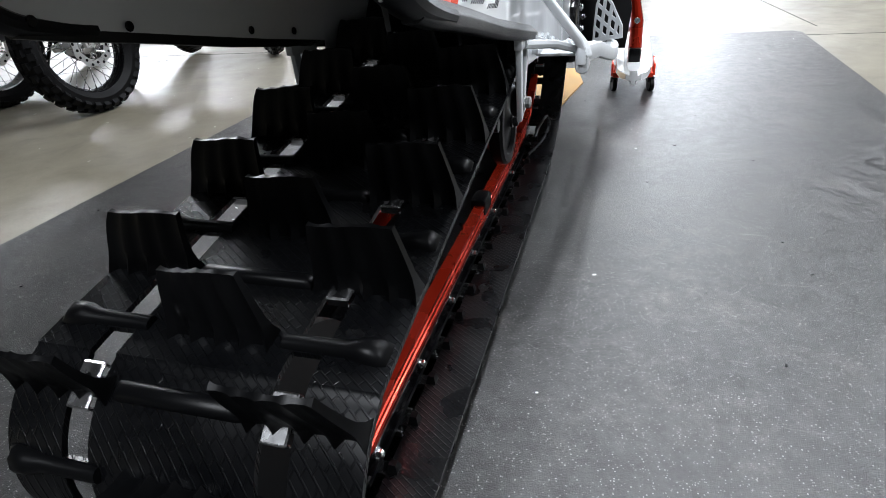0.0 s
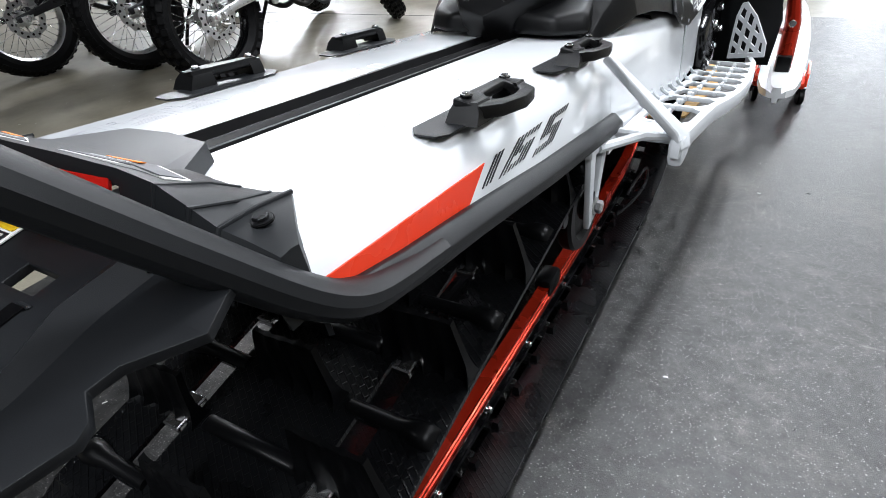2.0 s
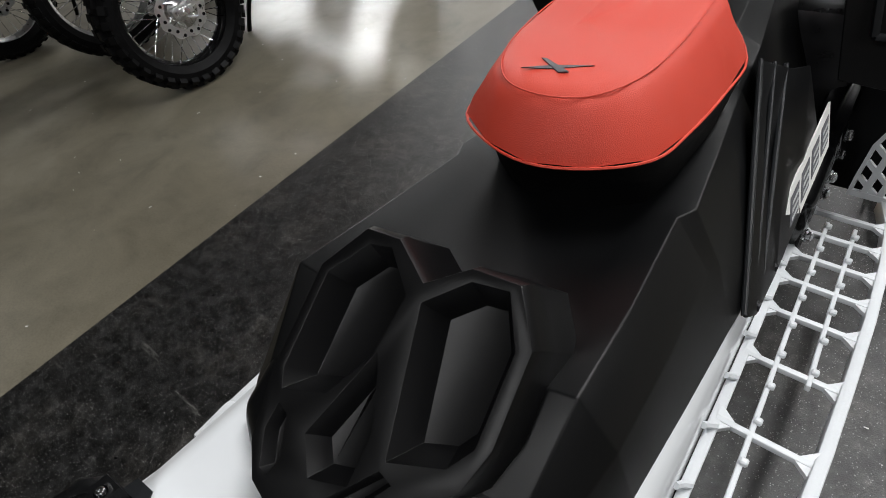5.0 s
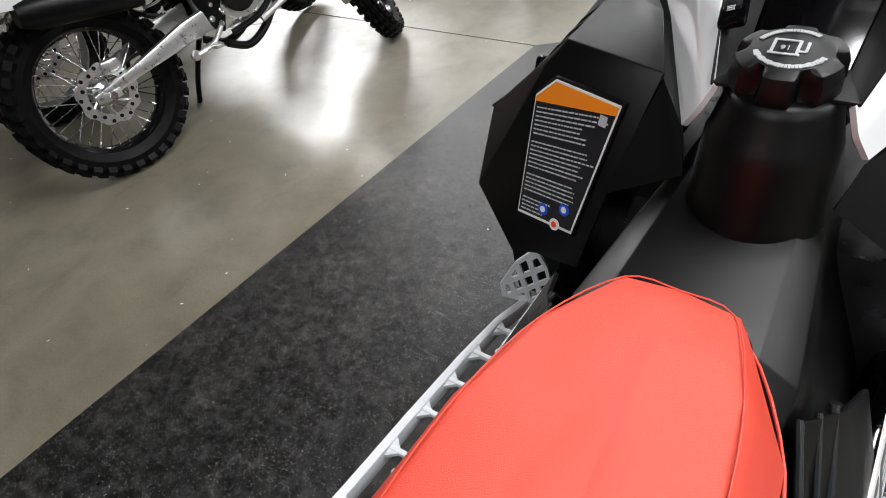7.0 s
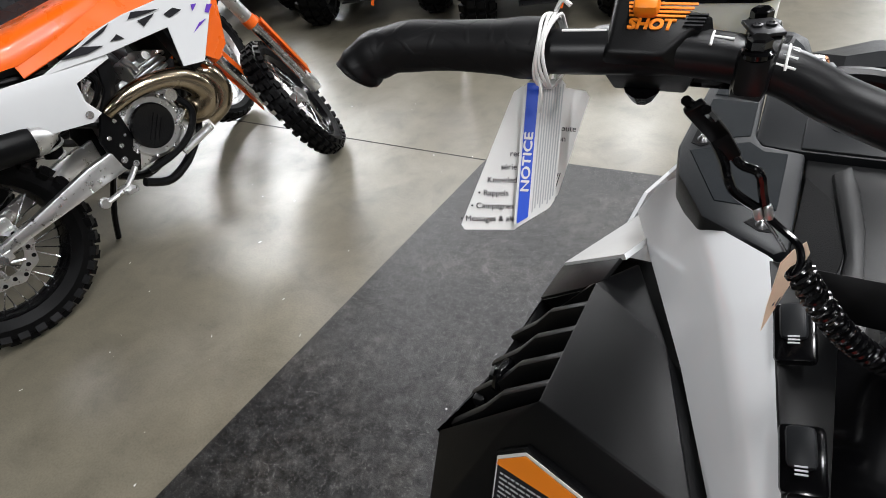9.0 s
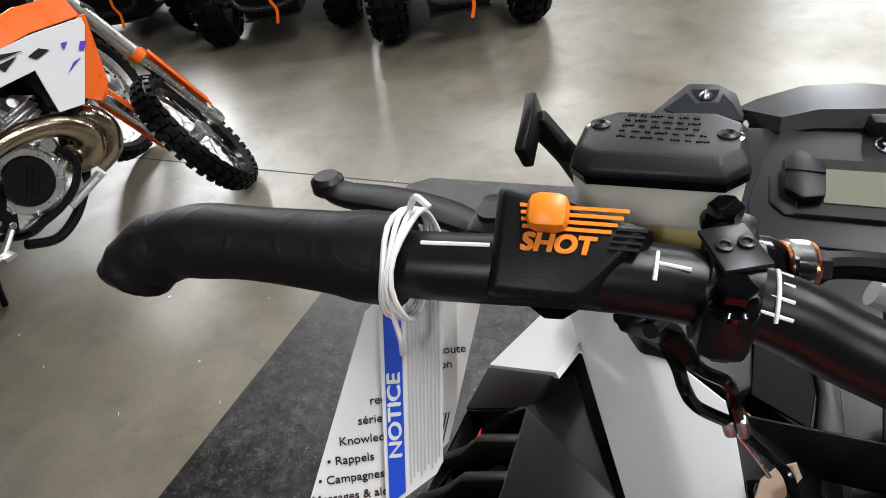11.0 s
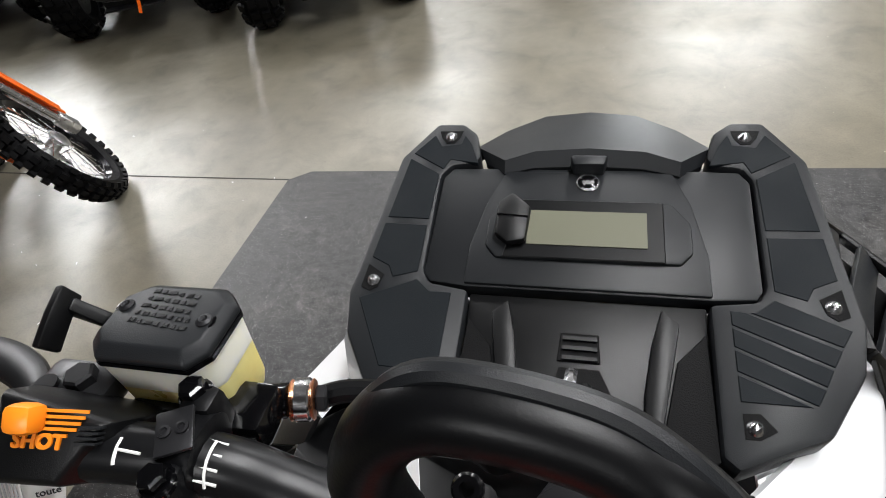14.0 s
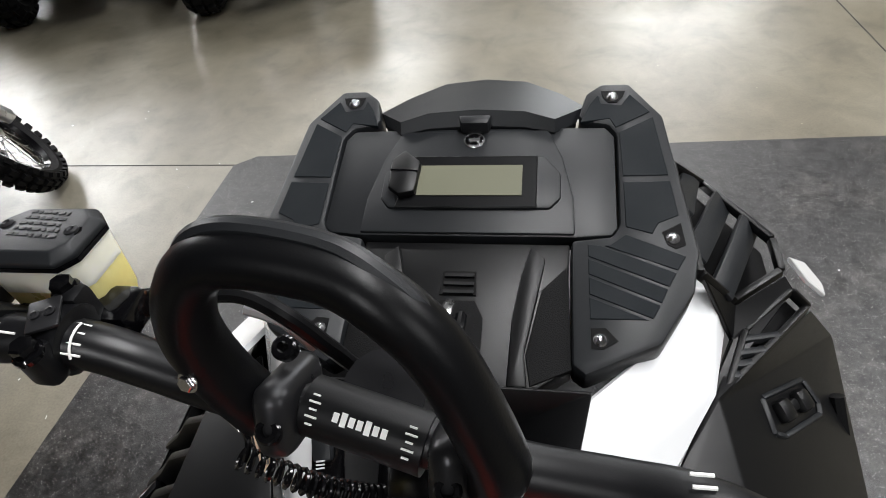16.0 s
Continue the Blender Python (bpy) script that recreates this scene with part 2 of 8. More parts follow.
SEAT_RED = material("red_vinyl", (0.60, 0.055, 0.030), 0.5, 0, 0.05, 10, 0.35, 1100)
SEAT_BLACK = material("black_vinyl", (0.0016, 0.0016, 0.0018), 0.6, 0, 0.15, 12, 0.3, 900, spec=0.10)
STEEL = material("bright_steel", (0.62, 0.62, 0.63), 0.22, 1.0, 0.1, 60, 0.05, 400)
ALU = material("brushed_aluminium", (0.66, 0.66, 0.66), 0.33, 1.0, 0.08, 60, 0.1, 500)
DARK_STEEL = material("dark_steel", (0.022, 0.022, 0.024), 0.33, 0.6, 0.2, 40)
LENS_RED = material("red_lamp_lens", (0.35, 0.008, 0.005), 0.08, 0, 0.2, 30, 0.0, 100, 0.03, coat=1.0)
LCD = material("grey_green_display", (0.115, 0.115, 0.080), 0.5, 0, 0.03, 10, spec=0.2)
PAPER = material("white_tag_card", (0.72, 0.72, 0.70), 0.55, 0, 0.04, 20)
INK = material("grey_ink", (0.10, 0.10, 0.11), 0.6, 0, 0.1, 80)
BLUE_INK = material("blue_print", (0.01, 0.07, 0.55), 0.45, 0, 0.05, 30)
ORANGE = material("orange_plastic", (0.85, 0.13, 0.006), 0.3, 0, 0.05, 12, 0.05, 300, coat=0.3)
ORANGE_PRINT = material("orange_print", (0.86, 0.24, 0.01), 0.42, 0, 0.04, 30)
YELLOW_PRINT = material("yellow_print", (0.80, 0.52, 0.01), 0.42, 0, 0.04, 30)
GREY_PRINT = material("light_print", (0.45, 0.46, 0.47), 0.5, 0, 0.06, 60)
MILKY = material("milky_plastic", (0.82, 0.80, 0.66), 0.35, 0, 0.06, 25, 0.03, 300)
FLUID = material("yellow_brake_fluid", (0.80, 0.68, 0.26), 0.32, 0, 0.12, 25, 0.05, 300)
for m in (MILKY, FLUID):
    skin = m.node_tree.nodes["Principled BSDF"]
    skin.inputs["Subsurface Weight"].default_value, skin.inputs["Subsurface Scale"].default_value = 0.7, 0.02
    skin.inputs["Subsurface Radius"].default_value = (1.0, 0.95, 0.7)
CARDBOARD = material("tan_cardboard", (0.60, 0.36, 0.12), 0.7, 0, 0.1, 12, 0.2, 200)
TITANIUM = material("bronzed_pipe", (0.33, 0.27, 0.19), 0.22, 1.0, 0.2, 8, 0.05, 200)
WALL_PAINT = material("grey_wall_paint", (0.10, 0.10, 0.10), 0.7, 0, 0.06, 2, 0.1, 60)
CEILING_PAINT = material("dark_ceiling_paint", (0.05, 0.05, 0.05), 0.8, 0, 0.05, 2, 0.1, 40)
TAN = material("tan_label", (0.78, 0.60, 0.44), 0.55, 0, 0.05, 20)
PURPLE = material("purple_print", (0.12, 0.04, 0.42), 0.4, 0, 0.05, 20)
COPPER = material("copper_washer", (0.70, 0.30, 0.16), 0.3, 1.0, 0.1, 60)

# ---- shape helpers ----
WORLD = {}
# the front of the sled (hood, dash, steering, tank neck) is drawn in a plan of its own, set into the world by FORE
FORE = Matrix(((1.02799, -0.02744, -0.0094, 0.07948), (0.02786, 1.02684, 0.04932, -0.01315), (0.00807, -0.04956, 1.02717, 0.12547), (0, 0, 0, 1)))
PLAN = [Matrix.Identity(4)]


def thing(name, place, label, category, group="", kind=""):
    ob = new(name)
    ob.empty_display_size = 0.1
    ob.matrix_world = PLAN[0] @ (place if isinstance(place, Matrix) else Matrix.Translation(place))
    WORLD[ob] = ob.matrix_basis.copy()
    return tagged(ob, label, category, group, kind)


def finish(bm, name, mat, angle=32):
    bmesh.ops.recalc_face_normals(bm, faces=bm.faces)
    me = bpy.data.meshes.new(name)
    bm.to_mesh(me)
    bm.free()
    me.materials.append(mat)
    me.shade_smooth()
    me.set_sharp_from_angle(angle=radians(angle))
    return me


def part(name, bm, mat, parent, label="", angle=32):
    """Links a bmesh, drawn in world metres, as one mesh under a thing or a part."""
    bm.transform(WORLD[parent].inverted() @ PLAN[0])
    ob = new(name, finish(bm, name, mat, angle))
    ob.parent = parent
    WORLD[ob] = WORLD[parent]
    return tagged(ob, label)


def whole(name, bm, mat, label, category, group="", kind="", angle=32):
    """A thing that is one mesh, with its origin at the middle of its base."""
    bm.transform(PLAN[0])
    co = [v.co for v in bm.verts]
    lo = Vector([min(c[i] for c in co) for i in range(3)])
    hi = Vector([max(c[i] for c in co) for i in range(3)])
    base = Vector(((lo.x + hi.x) / 2, (lo.y + hi.y) / 2, lo.z))
    bm.transform(Matrix.Translation(-base))
    ob = new(name, finish(bm, name, mat, angle))
    ob.location = base
    WORLD[ob] = Matrix.Translation(base)
    return tagged(ob, label, category, group, kind)


def piece(name, me, m, parent, label=""):
    """An object of its own on shared mesh data, at the pose m of the world."""
    ob = new(name, me)
    ob.parent = parent
    ob.matrix_basis = WORLD[parent].inverted() @ m
    WORLD[ob] = m
    return tagged(ob, label)


def V(*a):
    return Vector(a)


def mesh():
    return bmesh.new()


def bevel(bm, geom_edges, width, seg=2):
    if width > 0:
        bmesh.ops.bevel(bm, geom=geom_edges, offset=width, segments=seg, affect="EDGES", profile=0.5, clamp_overlap=True)


def join(bm, other, m=None):
    if m is not None:
        other.transform(m)
    me = bpy.data.meshes.new("tmp")
    other.to_mesh(me)
    other.free()
    bm.from_mesh(me)
    bpy.data.meshes.remove(me)
    return bm


def box(bm, c, s, m=None, bev=0.0, seg=2):
    b = bmesh.new()
    bmesh.ops.create_cube(b, size=1)
    b.transform(Matrix.Diagonal((*s, 1)))
    bevel(b, b.edges[:], bev, seg)
    b.transform(Matrix.Translation(c) @ (m if m is not None else Matrix.Identity(4)))
    return join(bm, b)


def prism(bm, pts, off, bev=0.0, seg=2):
    """A polygon drawn out along off."""
    b = bmesh.new()
    off = Vector(off)
    lo = [b.verts.new(Vector(p)) for p in pts]
    hi = [b.verts.new(Vector(p) + off) for p in pts]
    b.faces.new(lo[::-1])
    b.faces.new(hi)
    n = len(pts)
    for i in range(n):
        b.faces.new((lo[i], lo[(i + 1) % n], hi[(i + 1) % n], hi[i]))
    bmesh.ops.recalc_face_normals(b, faces=b.faces)
    bevel(b, b.edges[:], bev, seg)
    return join(bm, b)


def spline(pts, k=6, closed=False):
    """Points on a smooth curve through pts."""
    pts = [Vector(p) for p in pts]
    n, out = len(pts), []
    for i in range(n if closed else n - 1):
        if closed:
            p0, p1, p2, p3 = pts[i - 1], pts[i], pts[(i + 1) % n], pts[(i + 2) % n]
        else:
            p0, p1, p2, p3 = pts[max(i - 1, 0)], pts[i], pts[i + 1], pts[min(i + 2, n - 1)]
        for j in range(k):
            t = j / k
            out.append(0.5 * (2 * p1 + (p2 - p0) * t + (2 * p0 - 5 * p1 + 4 * p2 - p3) * t * t + (3 * p1 - p0 - 3 * p2 + p3) * t ** 3))
    if not closed:
        out.append(pts[-1])
    return out


def tube(bm, pts, r, n=10, closed=False, flat=1.0, up=(0, 0, 1)):
    """A round (or flattened) bar swept along pts; r a number or one for each point."""
    pts = [Vector(p) for p in pts]
    m = len(pts)
    rs = r if isinstance(r, (list, tuple)) else [r] * m
    rings = []
    side = None
    for i, p in enumerate(pts):
        a = pts[i - 1] if (i > 0 or closed) else pts[i]
        b = pts[(i + 1) % m] if (i < m - 1 or closed) else pts[i]
        t = (b - a).normalized()
        if side is None:
            side = t.cross(Vector(up))
            if side.length < 1e-4:
                side = t.cross(Vector((1, 0, 0)))
        side = (side - t * side.dot(t)).normalized()
        nrm = side.cross(t).normalized()
        rings.append([bm.verts.new(p + rs[i] * (math.cos(2 * math.pi * j / n) * side + flat * math.sin(2 * math.pi * j / n) * nrm)) for j in range(n)])
    for i in range(m if closed else m - 1):
        a, b = rings[i], rings[(i + 1) % m]
        for j in range(n):
            bm.faces.new((a[j], a[(j + 1) % n], b[(j + 1) % n], b[j]))
    if not closed:
        bm.faces.new(rings[0][::-1])
        bm.faces.new(rings[-1])
    return bm


def ribbon(bm, pts, w, h, up=(0, 0, 1), bev=0.0):
    """A bar of rectangular section, w across and h along up, swept along pts."""
    pts = [Vector(p) for p in pts]
    b = bmesh.new()
    rings = []
    m = len(pts)
    for i, p in enumerate(pts):
        t = (pts[min(i + 1, m - 1)] - pts[max(i - 1, 0)]).normalized()
        side = t.cross(Vector(up)).normalized()
        nrm = side.cross(t).normalized()
        rings.append([b.verts.new(p + side * x * w / 2 + nrm * z * h / 2) for x, z in ((-1, -1), (1, -1), (1, 1), (-1, 1))])
    for a, c in zip(rings, rings[1:]):
        for j in range(4):
            b.faces.new((a[j], a[(j + 1) % 4], c[(j + 1) % 4], c[j]))
    b.faces.new(rings[0][::-1])
    b.faces.new(rings[-1])
    bmesh.ops.recalc_face_normals(b, faces=b.faces)
    if bev:
        long_edges = [e for e in b.edges if any(f.calc_area() > 0 for f in e.link_faces) and e.calc_face_angle(0) > 0.8]
        bevel(b, long_edges, bev, 2)
    return join(bm, b)


def loft(bm, rings, cap=True, closed=True):
    vs = [[bm.verts.new(Vector(p)) for p in r] for r in rings]
    n = len(vs[0])
    for a, b in zip(vs, vs[1:]):
        for j in range(n if closed else n - 1):
            bm.faces.new((a[j], a[(j + 1) % n], b[(j + 1) % n], b[j]))
    if cap and closed:
        bm.faces.new(vs[0][::-1])
        bm.faces.new(vs[-1])
    return bm


def lathe(bm, profile, m, n=24):
    """Profile of (radius, height) turned round the z axis of m."""
    vs = []
    for r, h in profile:
        vs.append([bm.verts.new(m @ Vector((r * math.cos(2 * math.pi * j / n), r * math.sin(2 * math.pi * j / n), h))) for j in range(n)])
    for a, b in zip(vs, vs[1:]):
        for j in range(n):
            bm.faces.new((a[j], a[(j + 1) % n], b[(j + 1) % n], b[j]))
    bm.faces.new(vs[0][::-1])
    bm.faces.new(vs[-1])
    return bm


def along(p, d):
    """A pose at p whose z axis points along d."""
    return Matrix.Translation(p) @ Vector(d).to_track_quat("Z", "Y").to_matrix().to_4x4()


def disc(bm, p, d, r, h, n=20, bev=0.0):
    b = min(bev, h / 2, r / 2)
    prof = [(r, 0), (r, h)] if not b else [(r - b, 0), (r, b), (r, h - b), (r - b, h)]
    return lathe(bm, prof, along(p, d), n)


def hexbolt(bm, p, d, r=0.006, h=0.005):
    disc(bm, p, d, r * 1.35, h * 0.3, 12)
    return disc(bm, Vector(p) + Vector(d).normalized() * h * 0.3, d, r, h, 6, h * 0.2)


def shell(verts, faces, thick, bev=0.0, seg=2, mirror=False):
    """A panel from corner points and faces, with thickness and rounded edges."""
    b = bmesh.new()
    s = -1 if mirror else 1
    vs = [b.verts.new((s * p[0], p[1], p[2])) for p in verts]
    for f in faces:
        b.faces.new([vs[i] for i in f])
    bmesh.ops.recalc_face_normals(b, faces=b.faces)
    if mirror:
        bmesh.ops.reverse_faces(b, faces=b.faces)
        bmesh.ops.recalc_face_normals(b, faces=b.faces)
    bmesh.ops.solidify(b, geom=b.faces[:], thickness=thick)
    if bev:
        bevel(b, [e for e in b.edges if e.calc_face_angle(0) > 0.35], bev, seg)
    return b


def lettering(bm, body, size, m, depth=0.0006, shear=0.0):
    """Words in the built-in font, laid in the xy plane of m."""
    cu = bpy.data.curves.new("letters", "FONT")
    cu.body, cu.size, cu.extrude, cu.shear = body, size, depth, shear
    cu.align_x, cu.align_y = "CENTER", "CENTER"
    ob = bpy.data.objects.new("letters", cu)
    me = bpy.data.meshes.new_from_object(ob)
    b = bmesh.new()
    b.from_mesh(me)
    bpy.data.objects.remove(ob)
    bpy.data.curves.remove(cu)
    bpy.data.meshes.remove(me)
    return join(bm, b, m)


def frame_of(o, ux, uy):
    """A pose with origin o, x along ux and y near uy."""
    x = Vector(ux).normalized()
    z = x.cross(Vector(uy)).normalized()
    y = z.cross(x)
    return Matrix.Translation(o) @ Matrix((x, y, z)).transposed().to_4x4()


# ---- the room ----
b = box(mesh(), (-2.5, 5.5, -0.05), (25, 27, 0.1))
tagged(whole("floor", b, CONCRETE, "polished greige concrete showroom floor with worn patches", "floor", kind="structure"))
b = mesh()
for w, h in ((2.585, 0.004),):
    prism(b, [(-1.36, -3.0, 0.0), (1.33, -3.0, 0.0), (1.385, 4.20, 0.0), (1.35, 4.255, 0.0), (-1.14, 4.073, 0.0), (-1.222, 4.01, 0.0)], (0, 0, h), 0.0)
whole("floor_mat", b, MAT, "dark grey speckled rubber floor mat under the snowmobile", "mat", kind="structure")
# saw-cut joints
JOINT = material("joint_filler", (0.03, 0.028, 0.025), 0.8, 0, 0.2, 60)
for (xa, ya), (xb, yb) in (((-8, 3.80), (-1.223, 4.016)), ((-2.80, 3.80), (-6.2, 1.46)), ((0.95, 11.2), (1.51, 4.4)), ((1.385, 4.12), (8, 4.2))):
    d = (V(xb, yb, 0) - V(xa, ya, 0)).normalized()
    s = V(-d.y, d.x, 0) * 0.003
    b = prism(mesh(), [V(xa, ya, 0) + s, V(xb, yb, 0) + s, V(xb, yb, 0) - s, V(xa, ya, 0) - s], (0, 0, 0.0012))
    whole("floor_joint", b, JOINT, "thin dark saw-cut joint in the concrete", "joint", kind="structure")
X0, X1, Y0, Y1 = -14.0, 9.0, -7.0, 18.0
for name, c, s in (("wall_west", (X0 - 0.1, 5.5, CEIL / 2), (0.2, 25.4, CEIL)), ("wall_east", (X1 + 0.1, 5.5, CEIL / 2), (0.2, 25.4, CEIL)),
                   ("wall_south", (-2.5, Y0 - 0.1, CEIL / 2), (23, 0.2, CEIL))):
    whole(name, box(mesh(), c, s), WALL_PAINT, "plain grey painted showroom wall", "wall", kind="structure")
b = mesh()
box(b, (-6.35, Y1 + 0.1, CEIL / 2), (15.3, 0.2, CEIL))
box(b, (5.8, Y1 + 0.1, CEIL / 2), (6.4, 0.2, CEIL))
box(b, (1.95, Y1 + 0.1, (CEIL + 2.7) / 2), (1.3, 0.2, CEIL - 2.7))
whole("wall_north", b, WALL_PAINT, "front wall with a tall bright glazed doorway", "wall", kind="structure")
whole("ceiling", box(mesh(), (-2.5, 5.5, CEIL + 0.1), (23.4, 25.4, 0.2)), CEILING_PAINT, "dark painted showroom ceiling", "ceiling", kind="structure")
b = box(mesh(), (2, 19.4, 2.0), (8, 0.1, 6))
SKYLIGHT = bpy.data.materials.new("outdoor_glow")
SKYLIGHT.use_nodes = True
e = SKYLIGHT.node_tree.nodes["Principled BSDF"]
e.inputs["Base Color"].default_value = (0.5, 0.55, 0.6, 1)
e.inputs["Emission Color"].default_value, e.inputs["Emission Strength"].default_value = (0.93, 0.97, 1, 1), 4.0
whole("backdrop", b, SKYLIGHT, "bright overcast daylight outside the glass doors", "backdrop", kind="structure")
for lx, ly, wide, long, turn, watts in LAMPS:
    t = thing("ceiling_light", pose(lx, ly, CEIL - 0.12, 0, 0, turn), "long white ceiling light fitting", "ceiling light", "ceiling lights")
    part("housing", box(mesh(), (lx, ly, CEIL - 0.06), (wide + 0.08, long + 0.1, 0.1), Matrix.Rotation(radians(turn), 4, "Z"), 0.01), CEILING_PAINT, t)

# ---- the snowmobile ----
sled = thing("snowmobile", (0, 1.7, 0), "white and black snowmobile with red seat and long paddle track", "snowmobile")


def top_z(y):
    """Height of the tunnel's top."""
    return 0.69 - (y - 0.80) * 0.118


# track: the outer face of the belt as a closed line of (y, z)
SLOPE = 0.155
upper = lambda y: 0.362 + SLOPE * (y - 0.64)
rear_c, rear_r = (0.565, 0.207), 0.137
line = [(0.565, 0.070), (1.0, 0.070), (1.45, 0.070), (1.80, 0.070), (1.92, 0.080), (2.02, 0.115), (2.14, 0.20), (2.25, 0.30), (2.32, 0.40),
        (2.30, 0.47), (2.22, 0.507), (2.1, 0.512), (1.8, 0.512), (1.55, upper(1.55)), (1.2, upper(1.2)), (0.85, upper(0.85))]
a0 = math.atan(SLOPE)
for i in range(13):
    a = math.pi / 2 + a0 + (math.pi - a0) * i / 13
    line.append((rear_c[0] + rear_r * math.cos(a), rear_c[1] + rear_r * math.sin(a)))
dense = spline([(0, y, z) for y, z in line], 24, True)
seglen = [(dense[(i + 1) % len(dense)] - p).length for i, p in enumerate(dense)]
cum = np.concatenate([[0], np.cumsum(seglen)])
LOOP = float(cum[-1])


def on_loop(s):
    """Place, way and outward normal at the length s along the belt."""
    s %= LOOP
    i = int(np.searchsorted(cum, s, "right")) - 1
    p, q = dense[i], dense[(i + 1) % len(dense)]
    f = (s - cum[i]) / seglen[i]
    a, c = dense[i - 1], dense[(i + 2) % len(dense)]
    w = (c - a).normalized()
    return p.lerp(q, f), w, V(0, w.z, -w.y)


ROWS = 2 * round(LOOP / 0.176)
PITCH = LOOP / ROWS
start = min((s for s in np.arange(0, LOOP, 0.002) if on_loop(s)[0].z > 0.3), key=lambda s: abs(on_loop(s)[0].y - 0.640))
HALF = 0.203
b = mesh()
bands = [(-HALF, -0.130, 0), (-0.130, -0.096, 1), (-0.096, 0.096, 0), (0.096, 0.130, 1), (0.130, HALF, 0)]
STEP = 8
for x0, x1, windowed in bands:
    ring = {}
    for k in range(ROWS * STEP):
        p, w, n = on_loop(start + (k - STEP / 2) * PITCH / STEP)
        ring[k] = [b.verts.new(V(x, 0, 0) + p + n * h) for x, h in ((x0, 0), (x1, 0), (x1, -0.007), (x0, -0.007))]
    for k in range(ROWS * STEP):
        solid = not windowed or k % STEP in (3, 4)
        before = not windowed or (k - 1) % STEP in (3, 4)
        after = not windowed or (k + 1) % STEP in (3, 4)
        if solid:
            a, c = ring[k], ring[(k + 1) % (ROWS * STEP)]
            b.faces.new((a[0], a[1], c[1], c[0]))
            b.faces.new((a[3], c[3], c[2], a[2]))
            b.faces.new((a[1], a[2], c[2], c[1]))
            b.faces.new((a[0], c[0], c[3], a[3]))
            if not before:
                b.faces.new(a)
            if not after:
                b.faces.new(c[::-1])
bmesh.ops.delete(b, geom=[v for v in b.verts if not v.link_faces], context="VERTS")
track = part("track", b, BELT, sled, "black rubber paddle track with window cut-outs", 40)


def lug_mesh(width, height, taper_left, taper_right, ribs):
    """A tall corrugated paddle, leaning a little, thick at its foot."""
    b = mesh()
    nx, nz = 4 * ribs + 1, 6
    front, back = [], []
    for k in range(nz + 1):
        f = k / nz
        rf, rb = [], []
        for i in range(nx):
            g = i / (nx - 1)
            x = -width / 2 + taper_left * f ** 1.5 + g * (width - (taper_left + taper_right) * f ** 1.5)
            wave = 0.5 + 0.5 * math.cos(2 * math.pi * ribs * g)
            z = height * f * (1 - 0.022 * (1 - wave) * f) + (0.0025 * math.sin(5 * g) if f > 0.9 else 0)
            lean = -0.012 * f * f + 0.0025 * math.sin(math.pi * g) * f
            t = 0.0026 + 0.0034 * wave ** 3 * (1 - 0.45 * f) + 0.005 * (1 - f) ** 4 + (0.007 * wave ** 6 * max(0.0, 1 - f / 0.26))
            rf.append(b.verts.new((x, lean + t, z)))
            rb.append(b.verts.new((x, lean - t * 0.8, z)))
        front.append(rf)
        back.append(rb)
    for k in range(nz):
        for i in range(nx - 1):
            b.faces.new((front[k][i], front[k][i + 1], front[k + 1][i + 1], front[k + 1][i]))
            b.faces.new((back[k][i], back[k + 1][i], back[k + 1][i + 1], back[k][i + 1]))
        for i in (0, nx - 1):
            b.faces.new((front[k][i], front[k + 1][i], back[k + 1][i], back[k][i]))
    for i in range(nx - 1):
        b.faces.new((front[nz][i], front[nz][i + 1], back[nz][i + 1], back[nz][i]))
        b.faces.new((front[0][i], back[0][i], back[0][i + 1], front[0][i + 1]))
    return finish(b, "lug", RUBBER, 40)


def rib_mesh(width, bump):
    """A low rounded cross rib; swelling to a blunt wedge at its outer end."""
    b = mesh()
    w = width / 2
    if bump:
        secs = [(-w, 0.014, 0.003), (-w + 0.010, 0.016, 0.014), (-w + 0.030, 0.014, 0.015), (-w + 0.044, 0.010, 0.009), (w, 0.009, 0.008)]
    else:
        secs = [(-w, 0.010, 0.004), (-w + 0.008, 0.011, 0.011), (w - 0.008, 0.011, 0.011), (w, 0.010, 0.004)]
    arc = [(-1, 0), (-0.85, 0.62), (-0.4, 0.96), (0.4, 1), (0.85, 0.62), (1, 0)]
    loft(b, [[(x, c * hy, d * hz) for c, d in arc] for x, hy, hz in secs])
    return finish(b, "rib", RUBBER, 50)


LUG_L, LUG_R = lug_mesh(0.120, 0.079, 0.0, 0.022, 4), lug_mesh(0.120, 0.079, 0.022, 0.0, 4)
LUG_C = lug_mesh(0.120, 0.079, 0.022, 0.006, 4)
RIB_SIDE, RIB_MID = rib_mesh(0.115, True), rib_mesh(0.15, False)
clip_b = mesh()
box(clip_b, (0, 0, 0.002), (0.028, 0.048, 0.005), None, 0.0018, 1)
for e in (-1, 1):
    box(clip_b, (0, e * 0.0225, -0.002), (0.028, 0.004, 0.012), None, 0.0015, 1)
CLIP = finish(clip_b, "clip", STEEL)
nub_b = mesh()
loft(nub_b, [[(-0.008, -0.009, 0), (0.008, -0.009, 0), (0.008, 0.009, 0), (-0.008, 0.009, 0)], [(-0.005, -0.005, -0.014), (0.005, -0.005, -0.014), (0.005, 0.005, -0.014), (-0.005, 0.005, -0.014)]])
NUB = finish(nub_b, "drive_nub", RUBBER)
